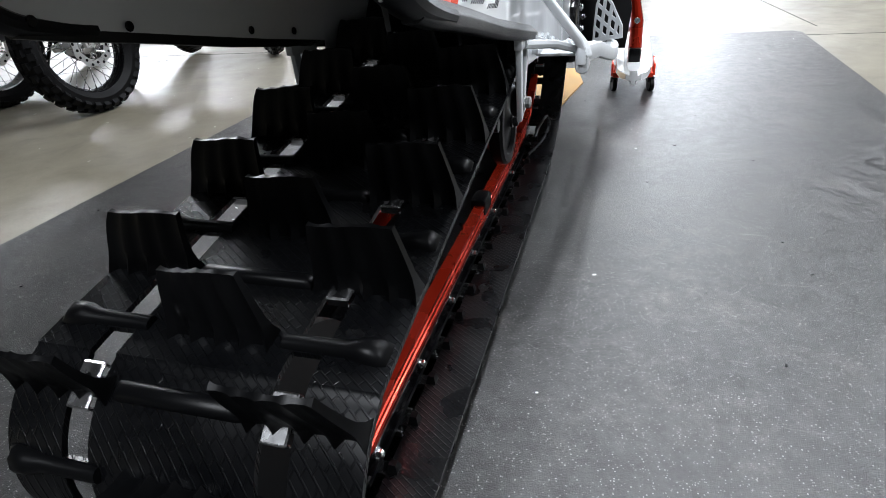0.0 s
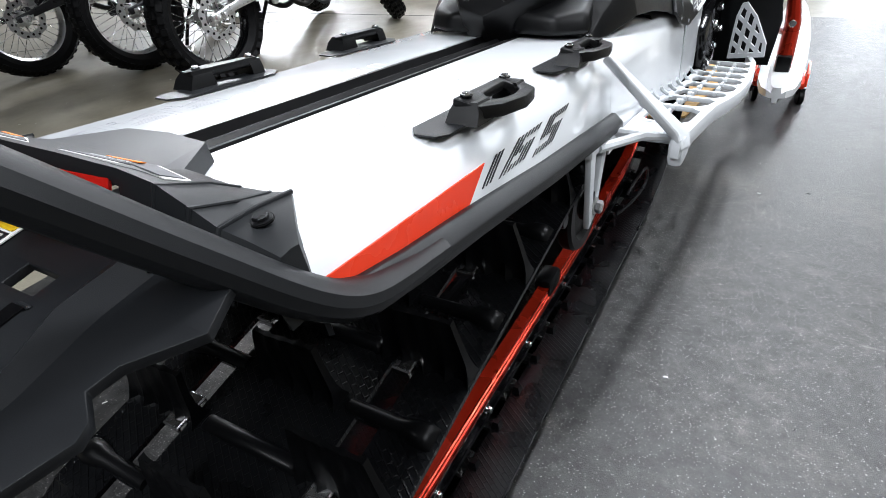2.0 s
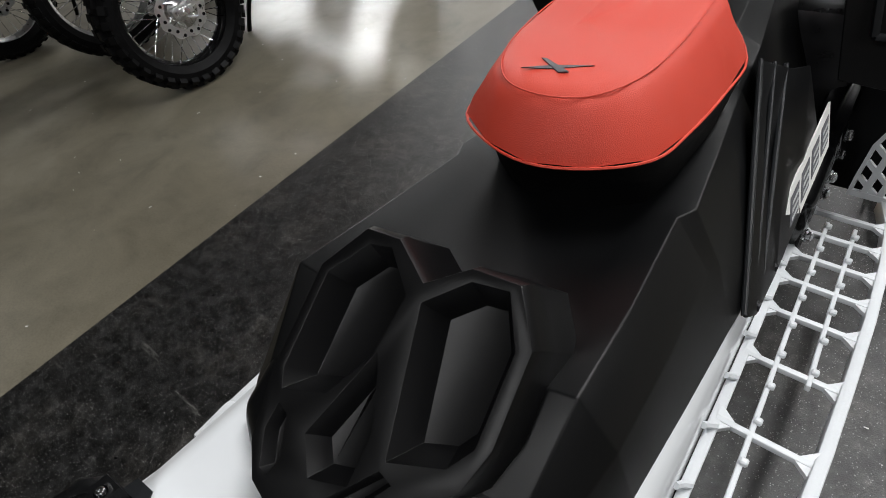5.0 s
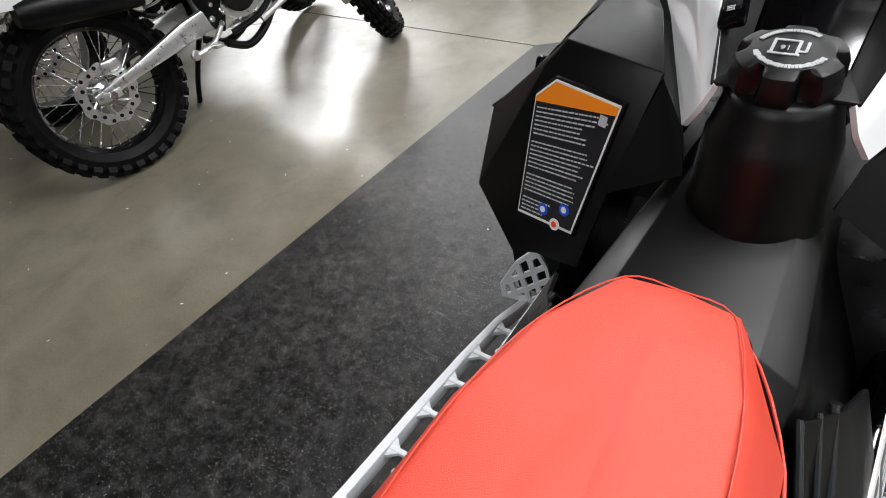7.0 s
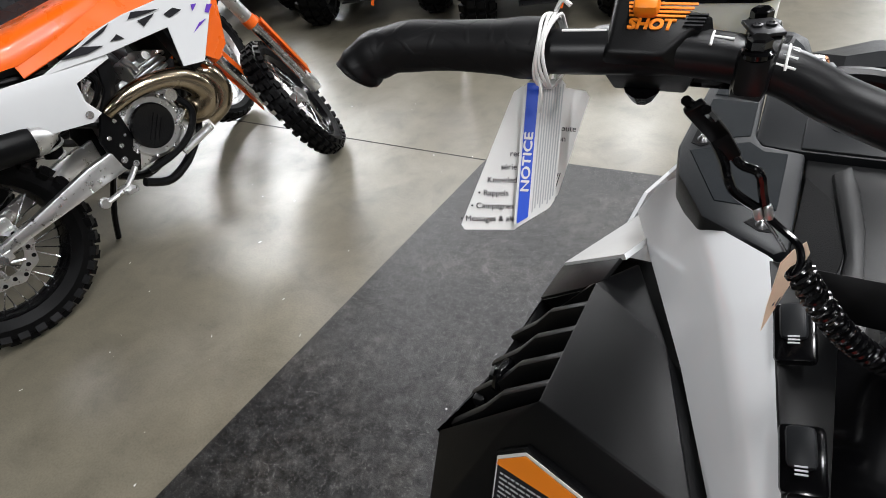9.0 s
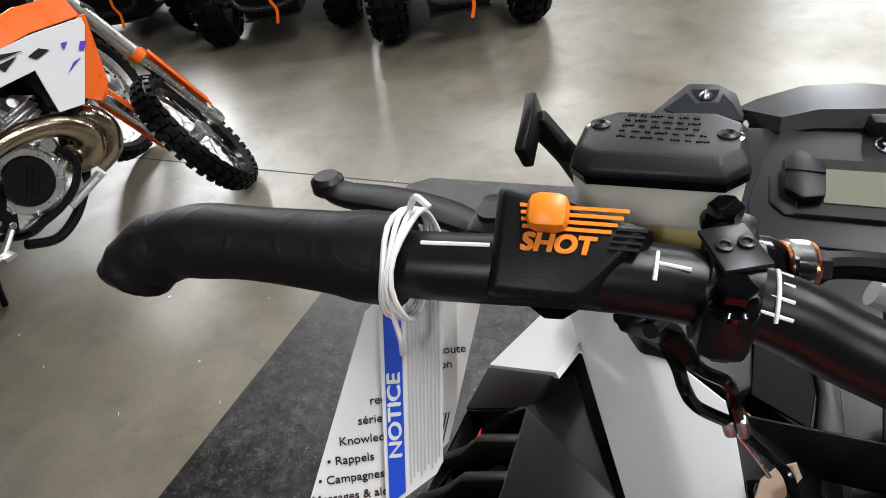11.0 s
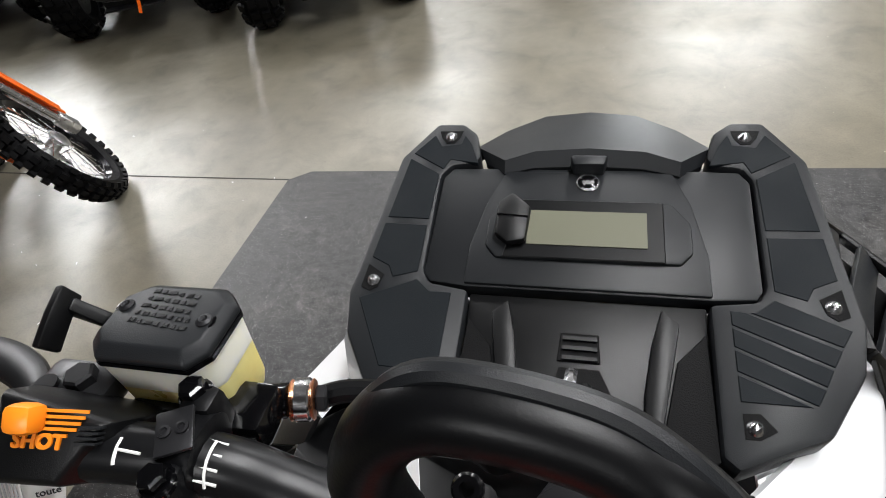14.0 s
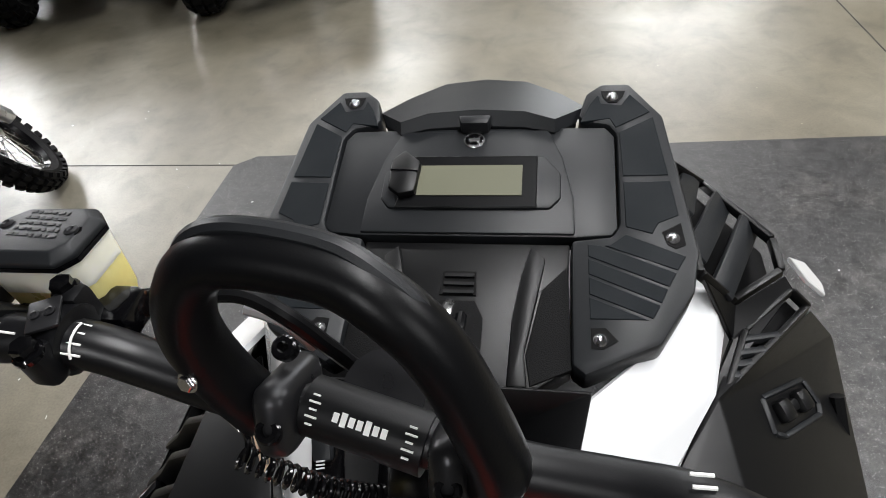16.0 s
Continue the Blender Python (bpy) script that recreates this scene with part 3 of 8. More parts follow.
for k in range(ROWS):
    p, w, n = on_loop(start + k * PITCH)
    x = w.cross(n)
    frame_m = Matrix.Translation(p) @ Matrix((x, w, n)).transposed().to_4x4()
    sx = -1 if x.x < 0 else 1
    under = p.z < 0.09
    squash = Matrix.Diagonal((1, 1, 0.86, 1)) if under else Matrix.Identity(4)
    put = lambda me, at, name, m=Matrix.Identity(4): piece(name, me, frame_m @ Matrix.Translation((sx * at, 0, 0)) @ m, track)
    if k % 2 == 0:
        put(LUG_L, -0.142, "lug", squash)
        put(LUG_R, 0.142, "lug", squash)
        put(RIB_MID, 0, "rib")
        put(CLIP, -0.113, "clip")
        put(CLIP, 0.113, "clip")
    else:
        put(LUG_C, 0.010, "lug", squash)
        put(RIB_SIDE, -0.140, "rib", Matrix.Rotation(math.pi, 4, "Z"))
        put(RIB_SIDE, 0.140, "rib")
    if under:
        for at in (-0.138, 0.138):
            put(NUB, at, "drive_nub", Matrix.Translation((0, 0, -0.006)))

# rails, wheels and arms of the rear suspension
for s, nm in ((1, "rail"), (-1, "rail")):
    b = mesh()
    sec = [(-0.010, 0.034), (0.006, 0.034), (0.010, 0.040), (0.010, 0.048), (0.006, 0.051), (0.010, 0.054), (0.011, 0.062), (0.006, 0.065), (0.011, 0.068), (0.012, 0.077), (-0.010, 0.077), (-0.012, 0.060)]
    way = spline([(0.585, 0.086, 0.6), (0.66, 0.086, 1), (1.2, 0.086, 1), (1.75, 0.088, 1), (1.95, 0.12, 0.9), (2.1, 0.21, 0.6)], 6)
    loft(b, [[(s * (0.110 + x), y, z + h * sc) for x, h in sec] for y, z, sc in way])
    rail = part(nm, b, RED_RAIL, sled, "red anodised grooved aluminium slide rail")
    b = loft(mesh(), [[(s * (0.110 + x), y, z + h * sc) for x, h in ((-0.006, 0), (0.008, 0), (0.008, 0.033), (-0.006, 0.033))] for y, z, sc in way])
    part("rail_web", b, GLOSS_BLACK, rail, "dark lower rail web")
    part("rail_trim", ribbon(mesh(), [(s * 0.1185, 0.62, 0.117), (s * 0.1185, 1.2, 0.117), (s * 0.1185, 1.74, 0.118)], 0.002, 0.004), STEEL, rail)
    part("slider", ribbon(mesh(), [(s * 0.107, 0.60, 0.0815), (s * 0.107, 1.2, 0.0815), (s * 0.107, 1.86, 0.083)], 0.022, 0.009), RUBBER, rail, "black plastic slider strip")
    for y in (0.63, 0.809, 0.985, 1.16, 1.36, 1.6):
        part("rail_bolt", hexbolt(mesh(), (s * 0.119, y, 0.108), (s, 0, 0.15), 0.006, 0.008), STEEL, rail, "bright rail bolt")
    part("rail_clamp", box(mesh(), (s * 0.108, 1.30, 0.158), (0.036, 0.062, 0.040), None, 0.008), RUBBER, rail, "black rubber bump stop")
    b = lathe(mesh(), [(0.028, -0.012), (0.068, -0.014), (0.086, -0.014), (0.090, -0.008), (0.090, 0.008), (0.086, 0.014), (0.068, 0.014), (0.060, 0.006), (0.028, 0.008), (0.012, 0.016)],
              along((s * 0.158, 1.33, 0.335), (s, 0, 0)), 32)
    wheel = part("idler_wheel", b, RUBBER, sled, "black idler wheel under the tunnel")
    part("hub", hexbolt(mesh(), (s * 0.174, 1.33, 0.335), (s, 0, 0), 0.010, 0.012), DARK_STEEL, wheel)
    for x in (0.028, 0.072):
        b = lathe(mesh(), [(0.03, -0.014), (0.105, -0.014), (0.128, -0.014), (0.129, 0), (0.128, 0.014), (0.105, 0.014), (0.03, 0.014)], along((s * x, 0.567, 0.207), (s, 0, 0)), 36)
        part("rear_wheel", b, RUBBER, sled, "black rear idler wheel inside the track")
b = tube(mesh(), [(-0.12, 0.567, 0.207), (0.12, 0.567, 0.207)], 0.014, 12)
part("rear_axle", b, DARK_STEEL, sled)
for y, z in ((1.22, 0.36), (1.75, 0.38)):
    part("cross_shaft", tube(mesh(), [(-0.17, y, z), (0.17, y, z)], 0.013, 12), DARK_STEEL, sled)
for s in (1, -1):
    b = tube(mesh(), [(s * 0.09, 1.23, 0.36), (s * 0.095, 1.50, 0.22), (s * 0.10, 1.62, 0.16)], 0.016, 10)
    part("swing_arm", b, DARK_STEEL, sled, "dark suspension arm inside the track")
    # white cast drop leg of the tunnel, forked round a slot
    b = mesh()
    o = (s * 0.010, 0, 0)
    prism(b, [(s * 0.212, 1.172, 0.515), (s * 0.212, 1.196, 0.515), (s * 0.212, 1.193, 0.385), (s * 0.212, 1.178, 0.380)], o, 0.002)
    prism(b, [(s * 0.212, 1.240, 0.515), (s * 0.212, 1.268, 0.515), (s * 0.212, 1.212, 0.392), (s * 0.212, 1.194, 0.384)], o, 0.002)
    prism(b, [(s * 0.211, 1.165, 0.528), (s * 0.211, 1.30, 0.518), (s * 0.211, 1.295, 0.505), (s * 0.211, 1.165, 0.508)], (s * 0.014, 0, 0), 0.002)
    leg = part("drop_leg", b, WHITE_CAST, sled, "white cast suspension leg")
    part("pivot", disc(mesh(), (s * 0.200, 1.205, 0.41), (s, 0, 0), 0.026, 0.020, 20, 0.004), RUBBER, leg, "black pivot bush")
    part("pivot_bolt", hexbolt(mesh(), (s * 0.221, 1.205, 0.41), (s, 0, 0), 0.011, 0.010), ALU, leg)
    b = mesh()
    tube(b, spline([(s * 0.17, 1.58, 0.17), (s * 0.195, 1.64, 0.185), (s * 0.205, 1.70, 0.20), (s * 0.20, 1.72, 0.23), (s * 0.19, 1.66, 0.225), (s * 0.18, 1.63, 0.20)], 4), 0.0035, 6)
    part("limiter_wire", b, DARK_STEEL, sled)

gz = lambda y: float(np.interp(y, [0.58, 0.65, 0.70, 0.81, 1.0, 1.305], [0.658, 0.643, 0.631, 0.610, 0.569, 0.513]))


# tunnel: folded white sheet, with its middle trough
b = mesh()
stations = [0.60, 0.72, 0.90, 1.10, 1.30, 1.302, 1.60, 1.95]
verts, faces = [], []
prof = lambda y: [(0.030, top_z(y)), (0.168, top_z(y)), (0.192, top_z(y) - 0.007), (0.209, top_z(y) - 0.040),
                  (0.213, gz(y) if y < 1.301 else 0.455 - 0.20 * max(0, y - 1.45))]
for s in (1, -1):
    verts, faces = [], []
    for y in stations:
        verts += [(x, y, z) for x, z in prof(y)]
    for i in range(len(stations) - 1):
        for j in range(4):
            faces.append((i * 5 + j, i * 5 + j + 1, i * 5 + j + 6, i * 5 + j + 5))
    join(b, shell(verts, faces, 0.003, 0.0, 1, s < 0))
bmesh.ops.recalc_face_normals(b, faces=b.faces)
tunnel = part("tunnel", b, WHITE, sled, "glossy white painted tunnel", 50)
b = mesh()
tr = [(-0.031, 0.003), (-0.025, 0.003), (-0.023, -0.008), (-0.012, -0.013), (-0.004, -0.011), (-0.002, -0.001), (0.001, 0.000), (0.004, -0.006), (0.010, -0.004), (0.018, -0.003), (0.025, -0.001), (0.030, 0.002), (0.031, -0.020), (-0.031, -0.020)]
loft(b, [[(x - 0.004, y, top_z(y) + z) for x, z in tr] for y in (0.655, 0.9, 1.2, 1.44)])
part("trough", b, TROUGH, tunnel, "black ribbed heat exchanger trough")
# pressed ribs in the sheet: straight bars, a pointed loop ahead of them and open brackets behind
RIBS = [[(-0.080, 0.983), (-0.043, 0.973)], [(-0.076, 1.005), (-0.043, 0.996)], [(-0.077, 1.033), (-0.043, 1.021)],
        [(-0.043, 1.064), (-0.046, 1.053), (-0.070, 1.059), (-0.073, 1.073), (-0.055, 1.078)],
        [(-0.080, 0.892), (-0.118, 0.897), (-0.124, 0.912), (-0.108, 0.925), (-0.082, 0.918)], [(-0.076, 0.836), (-0.112, 0.846), (-0.110, 0.873), (-0.082, 0.868)], [(-0.094, 0.818), (-0.068, 0.810)],
        [(0.087, 0.941), (0.132, 0.955)], [(0.090, 0.964), (0.128, 0.975)], [(0.084, 0.990), (0.130, 1.003)],
        [(0.090, 1.026), (0.096, 1.038), (0.122, 1.048), (0.126, 1.040), (0.112, 1.029)],
        [(0.109, 0.897), (0.079, 0.894), (0.084, 0.909), (0.129, 0.922)], [(0.080, 0.862), (0.078, 0.846), (0.118, 0.852)], [(0.092, 0.812), (0.124, 0.822)]]
for line in RIBS:
    b = tube(mesh(), spline([(x, y, top_z(y) - 0.0021) for x, y in line], 4), 0.0052, 10, flat=0.58)
    part("pressed_rib", b, WHITE, tunnel, angle=70)
# decals on the flanks, slightly proud
for s in (1, -1):
    flank = lambda y, d: V(s * (0.2096 + 0.0044 * d / 0.1), y, top_z(y) - 0.040 - d)
    pts = [flank(0.853, -0.004), flank(0.814, 0.027), flank(0.700, 0.0195), flank(0.640, 0.0130), flank(0.610, -0.003)]
    b = prism(mesh(), pts, (s * 0.0012, 0, 0.0))
    part("red_flash", b, RED_DECAL, tunnel, "red flash decal")
    # the digits 1 6 5, cut into slanting strokes
    digits = {"1": ["###", "###", "###", "###", "###"], "6": ["#######", "###....", "#######", "##..###", "#######"], "5": ["#######", "###....", "#######", "....###", "#######"]}
    for ch, y_top, lean, pitch, deep in (("1", 0.880, 0.0074, 0.0085, 0.0050), ("6", 0.938, 0.0115, 0.0104, 0.0056), ("5", 1.034, 0.0128, 0.0100, 0.0068)):
        b = mesh()
        for col in range(len(digits[ch][0])):
            cells = [digits[ch][row][col] == "#" for row in range(5)]
            row = 0
            while row < 5:
                if not cells[row]:
                    row += 1
                    continue
                end = row
                while end + 1 < 5 and cells[end + 1]:
                    end += 1
                y0 = y_top + col * pitch
                d0, d1 = -0.004 + row * deep, -0.004 + (end + 1) * deep - 0.0006
                ya, yb = y0 - row * lean, y0 - (end + 1) * lean
                wide = pitch * 0.34
                prism(b, [flank(ya, d0), flank(ya + wide, d0), flank(yb + wide, d1), flank(yb, d1)], (s * 0.0010, 0, 0))
                row = end + 1
        tagged(part("number_decal", b, BLACK_DECAL, tunnel, "black striped digit decal"), kind="stuff")
    # rounded black guard along the lower edge
    b = mesh()
    loft(b, [[(s * x, y, gz(y) + z) for x, z in ((0.211, 0.014), (0.218, 0.015), (0.232, 0.002), (0.232, -0.010), (0.226, -0.014), (0.211, -0.014))] for y in (0.64, 0.7, 0.8, 0.9, 1.0, 1.15, 1.300, 1.306)])
    bmesh.ops.recalc_face_normals(b, faces=b.faces)
    bevel(b, [e for e in b.edges if e.calc_face_angle(0) > 0.5], 0.0015, 2)
    part("edge_guard", b, CHARCOAL, tunnel, "charcoal rubber edge guard")


def cleat(s, y0):
    """Accessory anchor: a hexagonal base plate, a raised loop and two screws."""
    z = lambda y: top_z(y) + 0.0015
    o = [(0.156, 0.016), (0.168, 0.0), (0.190, 0.0), (0.197, 0.012), (0.197, 0.150), (0.191, 0.176), (0.168, 0.176), (0.156, 0.160)]
    b = prism(mesh(), [(s * x, y0 + y, z(y0 + y)) for x, y in o], (0, 0, 0.0018), 0.0, 1)
    plate = part("anchor_plate", b, PLASTIC_GREY, tunnel, "black anchor plate with a tie-down loop")
    loop = [(0.180, 0.050), (0.180, 0.158), (0.206, 0.162), (0.224, 0.146), (0.230, 0.110), (0.222, 0.072), (0.206, 0.052)]
    hole = [(0.194, 0.086), (0.194, 0.136), (0.204, 0.142), (0.212, 0.132), (0.215, 0.110), (0.211, 0.092), (0.204, 0.082)]
    b = mesh()
    n = len(loop)
    bot = lambda q: V(s * q[0], y0 + q[1], z(y0 + q[1]) + (0.013 if q[0] < 0.2 else 0.004))
    top = lambda q: V(s * q[0], y0 + q[1], z(y0 + q[1]) + (0.024 if q[0] < 0.2 else 0.018))
    vo, vi, wo, wi = ([b.verts.new(f(q)) for q in qs] for f, qs in ((top, loop), (top, hole), (bot, loop), (bot, hole)))
    for i in range(n):
        j = (i + 1) % n
        b.faces.new((vo[i], vo[j], vi[j], vi[i]))
        b.faces.new((wo[i], wi[i], wi[j], wo[j]))
        b.faces.new((vo[i], wo[i], wo[j], vo[j]))
        b.faces.new((vi[i], vi[j], wi[j], wi[i]))
    bmesh.ops.recalc_face_normals(b, faces=b.faces)
    bevel(b, [e for e in b.edges if e.calc_face_angle(0) > 0.5], 0.003, 2)
    for ya, yb, nose in ((0.040, 0.080, 0.014), (0.142, 0.162, 0.0)):
        loft(b, [[V(s * x, y0 + y, z(y0 + y) + 0.001) for x, y in ((0.176, ya), (0.210, ya), (0.210, yb), (0.176, yb))],
                 [V(s * x, y0 + y, z(y0 + y) + 0.012) for x, y in ((0.178, ya + nose * 0.5), (0.209, ya + nose * 0.5), (0.208, yb), (0.178, yb))],
                 [V(s * x, y0 + y, z(y0 + y) + 0.0205) for x, y in ((0.181, ya + nose), (0.204, ya + nose), (0.204, yb), (0.181, yb))]])
    part("tie_down_loop", b, PLASTIC, tunnel)
    for y in (0.064, 0.150):
        c = V(s * 0.188, y0 + y, z(y0 + y) + 0.0236)
        part("screw_seat", disc(mesh(), c, (0, 0.1, 1), 0.0062, 0.0008, 18), GLOSS_BLACK, tunnel)
        b = lathe(mesh(), [(0.0044, 0), (0.0044, 0.0022), (0.0036, 0.0030), (0.0018, 0.0030), (0.0018, 0.0012), (0.0004, 0.0010)], along(c + V(0, 0, 0.0006), (0, 0.1, 1)), 14)
        part("screw", b, STEEL, tunnel)


for s in (1, -1):
    cleat(s, 0.803)
    cleat(s, 1.092)
# paper stickers on the sheet: white cards with grey bars
for y in (0.640, 0.708, 0.776):
    m = frame_of((-0.130, y + 0.032, top_z(y + 0.05) + 0.0016), (0, 1, -0.118), (-1, 0, 0))
    part("sticker", join(mesh(), box(mesh(), (0, 0, 0), (0.064, 0.044, 0.0004)), m), WHITE, tunnel, "white printed sticker")
    b = mesh()
    for i in range(4):
        w = (0.040, 0.034, 0.038, 0.022)[i]
        box(b, (0.004 + 0.003 * (i % 2), -0.016 + i * 0.0042, 0.0004), (w, 0.0013, 0.0004))
    for i in range(7):
        box(b, (-0.016 + i * 0.0055, 0.0035 + 0.0012 * (i % 3), 0.0004), (0.0036, 0.0014, 0.0004))
    box(b, (0.004, 0.0085, 0.0004), (0.046, 0.0007, 0.0004))
    for e in (-0.0305, 0.0305):
        box(b, (e, 0, 0.0004), (0.0006, 0.040, 0.0004))
    lathe(b, [(0.0052, 0), (0.0052, 0.0006), (0.0040, 0.0006), (0.0040, 0)], Matrix.Translation((-0.022, 0.0145, 0.0003)), 18)
    box(b, (0.010, 0.0145, 0.0004), (0.020, 0.0040, 0.0004), Matrix.Rotation(0.35, 4, "Z"))
    part("print", join(mesh(), b, m), PALE_PRINT, tunnel)

# tail: lamp housing, lens, rear plate and the bumper loop
b = mesh()
# stations across: x, front edge, foot of the label slope, ridge, lower rear edge (each y, z)
cut = [
    (0.0, (0.685, 0.722), (0.618, 0.737), (0.578, 0.757), (0.575, 0.747)),
    (0.050, (0.680, 0.722), (0.618, 0.737), (0.578, 0.757), (0.575, 0.747)),
    (0.085, (0.632, 0.727), (0.617, 0.735), (0.578, 0.756), (0.575, 0.746)),
    (0.100, (0.634, 0.724), (0.616, 0.735), (0.579, 0.755), (0.576, 0.744)),
    (0.108, (0.635, 0.722), (0.616, 0.734), (0.579, 0.754), (0.560, 0.700)),
    (0.128, (0.640, 0.716), (0.617, 0.731), (0.582, 0.748), (0.560, 0.696)),
    (0.150, (0.646, 0.713), (0.620, 0.721), (0.584, 0.735), (0.562, 0.690)),
    (0.163, (0.653, 0.712), (0.622, 0.717), (0.590, 0.719), (0.565, 0.686)),
    (0.186, (0.630, 0.711), (0.612, 0.713), (0.592, 0.713), (0.570, 0.684)),
    (0.206, (0.610, 0.706), (0.602, 0.707), (0.594, 0.706), (0.580, 0.680)),
    (0.212, (0.610, 0.660), (0.602, 0.660), (0.594, 0.660), (0.582, 0.660)),
]
rowat = lambda k: [(x, *c[k]) for x, *c in cut]
full = lambda h: [(-x, y, z) for x, y, z in h[:0:-1]] + list(h)
loft(b, [full([(x, y + 0.004, z - 0.03) for x, y, z in rowat(0)]), full(rowat(0)), full(rowat(1)), full(rowat(2)), full(rowat(3))], closed=False, cap=False)
bmesh.ops.recalc_face_normals(b, faces=b.faces)
bmesh.ops.solidify(b, geom=b.faces[:], thickness=0.004)
tail = part("tail_housing", b, PLASTIC_GREY, sled, "charcoal moulded tail lamp housing", 20)
for s in (1, -1):
    # flat black disc paints the shade of the screw's recess
    part("well_shade", disc(mesh(), (s * 0.176, 0.612, 0.7150), (0, -0.1, 1), 0.0085, 0.0010, 20), SEAT_BLACK, tail)
    part("screw", hexbolt(mesh(), (s * 0.176, 0.612, 0.7156), (0, -0.1, 1), 0.0055, 0.003), DARK_STEEL, tail)
    for ridge in ([(0.128, 0.640, 0.716), (0.128, 0.617, 0.731), (0.128, 0.582, 0.748), (0.128, 0.562, 0.700)], [(0.150, 0.646, 0.713), (0.150, 0.620, 0.721), (0.150, 0.584, 0.735), (0.150, 0.564, 0.694)],
                  [(0.163, 0.653, 0.713), (0.163, 0.622, 0.718), (0.163, 0.590, 0.720), (0.163, 0.567, 0.689)]):
        part("ridge", tube(mesh(), [(s * x, y, z - 0.001) for x, y, z in ridge], 0.0020, 8), PLASTIC_GREY, tail)
    # long pointed label on the slope above the lamp
    tz = lambda y, h, x=0.0: 0.757 - 0.51 * (y - 0.578) + h - 0.26 * max(0.0, x - 0.100)
    lab = [(0.018, 0.589), (0.054, 0.604), (0.074, 0.606), (0.097, 0.609), (0.126, 0.610), (0.120, 0.594), (0.100, 0.590), (0.086, 0.588)]
    b = prism(mesh(), [(s * x, y, tz(y, -0.002, x)) for x, y in lab], (0, 0, 0.0024))
    part("side_label", b, PAPER, tail, "white-edged label")
    mx, my = 0.080, 0.5980
    b = prism(mesh(), [(s * (mx + (x - mx) * 0.90), my + (y - my) * 0.78, tz(my + (y - my) * 0.78, 0.0003, mx + (x - mx) * 0.90)) for x, y in lab], (0, 0, 0.0008))
    part("label_field", b, INK, tail)
    b = prism(mesh(), [(s * x, y, tz(y, 0.0008)) for x, y in ((0.052, 0.6010), (0.068, 0.6030), (0.088, 0.6055), (0.087, 0.6020), (0.066, 0.5990))], (0, 0, 0.0008))
    part("amber_band", b, ORANGE_PRINT, tail)
    b = mesh()
    for k in range(5):
        x0 = 0.046 + 0.009 * k
        prism(b, [(s * x, y, tz(y, 0.0008)) for x, y in ((x0, 0.5945), (x0 + 0.007, 0.5945), (x0 + 0.007, 0.5960), (x0, 0.5960))], (0, 0, 0.0006))
    part("print", b, GREY_PRINT, tail)
# red lens: an outer shell with inner lamp cells and a clear strip
b = mesh()
lens = lambda d, z, w: [(x * w, 0.578 - d * (1 - 0.5 * abs(x) ** 3), z) for x in (-1.0, -0.92, -0.6, -0.3, 0, 0.3, 0.6, 0.92, 1.0)]
loft(b, [lens(0.006, 0.749, 0.094), lens(0.014, 0.746, 0.098), lens(0.026, 0.737, 0.100), lens(0.028, 0.729, 0.099), lens(0.020, 0.718, 0.092), lens(0.004, 0.714, 0.088)], closed=False, cap=False)
bmesh.ops.recalc_face_normals(b, faces=b.faces)
bmesh.ops.solidify(b, geom=b.faces[:], thickness=0.003)
lamp = part("tail_lens", b, LENS_RED, tail, "red tail lamp lens")
for x in (-0.08, -0.048, -0.016, 0.016, 0.048, 0.08):
    part("lens_rib", box(mesh(), (x, 0.5520 + 0.9 * x * x * abs(x) * 16, 0.733), (0.0016, 0.0014, 0.018)), RED_DECAL, lamp)
# snow flap: a shaped plate, level behind and rising to the lamp
FLZ = [(0.395, 0.6955), (0.46, 0.702), (0.52, 0.711), (0.568, 0.718)]
flz = lambda y: float(np.interp(y, [a for a, c in FLZ], [c for a, c in FLZ]))
half = [(0.0, 0.396), (0.150, 0.396), (0.196, 0.405), (0.213, 0.457), (0.209, 0.466), (0.192, 0.476), (0.196, 0.492), (0.224, 0.524), (0.205, 0.568), (0.0, 0.568)]
b = mesh()
ys = sorted({y for x, y in half} | {0.43, 0.447, 0.506, 0.523})
rows = []
for y in ys:
    if y <= 0.396:
        w = 0.165
    else:
        edge = half[1:9]
        w = float(np.interp(y, [q[1] for q in edge], [q[0] for q in edge]))
    rows.append([(x, y, flz(y) + (0.006 if abs(x) < 0.12 and 0.43 < y < 0.50 else 0.0)) for x in (-w, -w * 0.8, -0.125, -0.115, -0.098, -0.064, -0.03, 0.03, 0.064, 0.098, 0.115, 0.125, w * 0.8, w)])
loft(b, rows, closed=False, cap=False)
holes = [f for f in b.faces if (0.066 < abs(f.calc_center_median().x) < 0.097 and 0.507 < f.calc_center_median().y < 0.522) or (0.033 < abs(f.calc_center_median().x) < 0.063 and 0.448 < f.calc_center_median().y < 0.457)]
bmesh.ops.delete(b, geom=holes, context="FACES")
bmesh.ops.recalc_face_normals(b, faces=b.faces)
bmesh.ops.solidify(b, geom=b.faces[:], thickness=0.007)
bevel(b, [e for e in b.edges if e.calc_face_angle(0) > 0.9], 0.003, 2)
flap = part("snow_flap", b, CHARCOAL, sled, "charcoal plastic snow flap with moulded ribs and slots", 40)
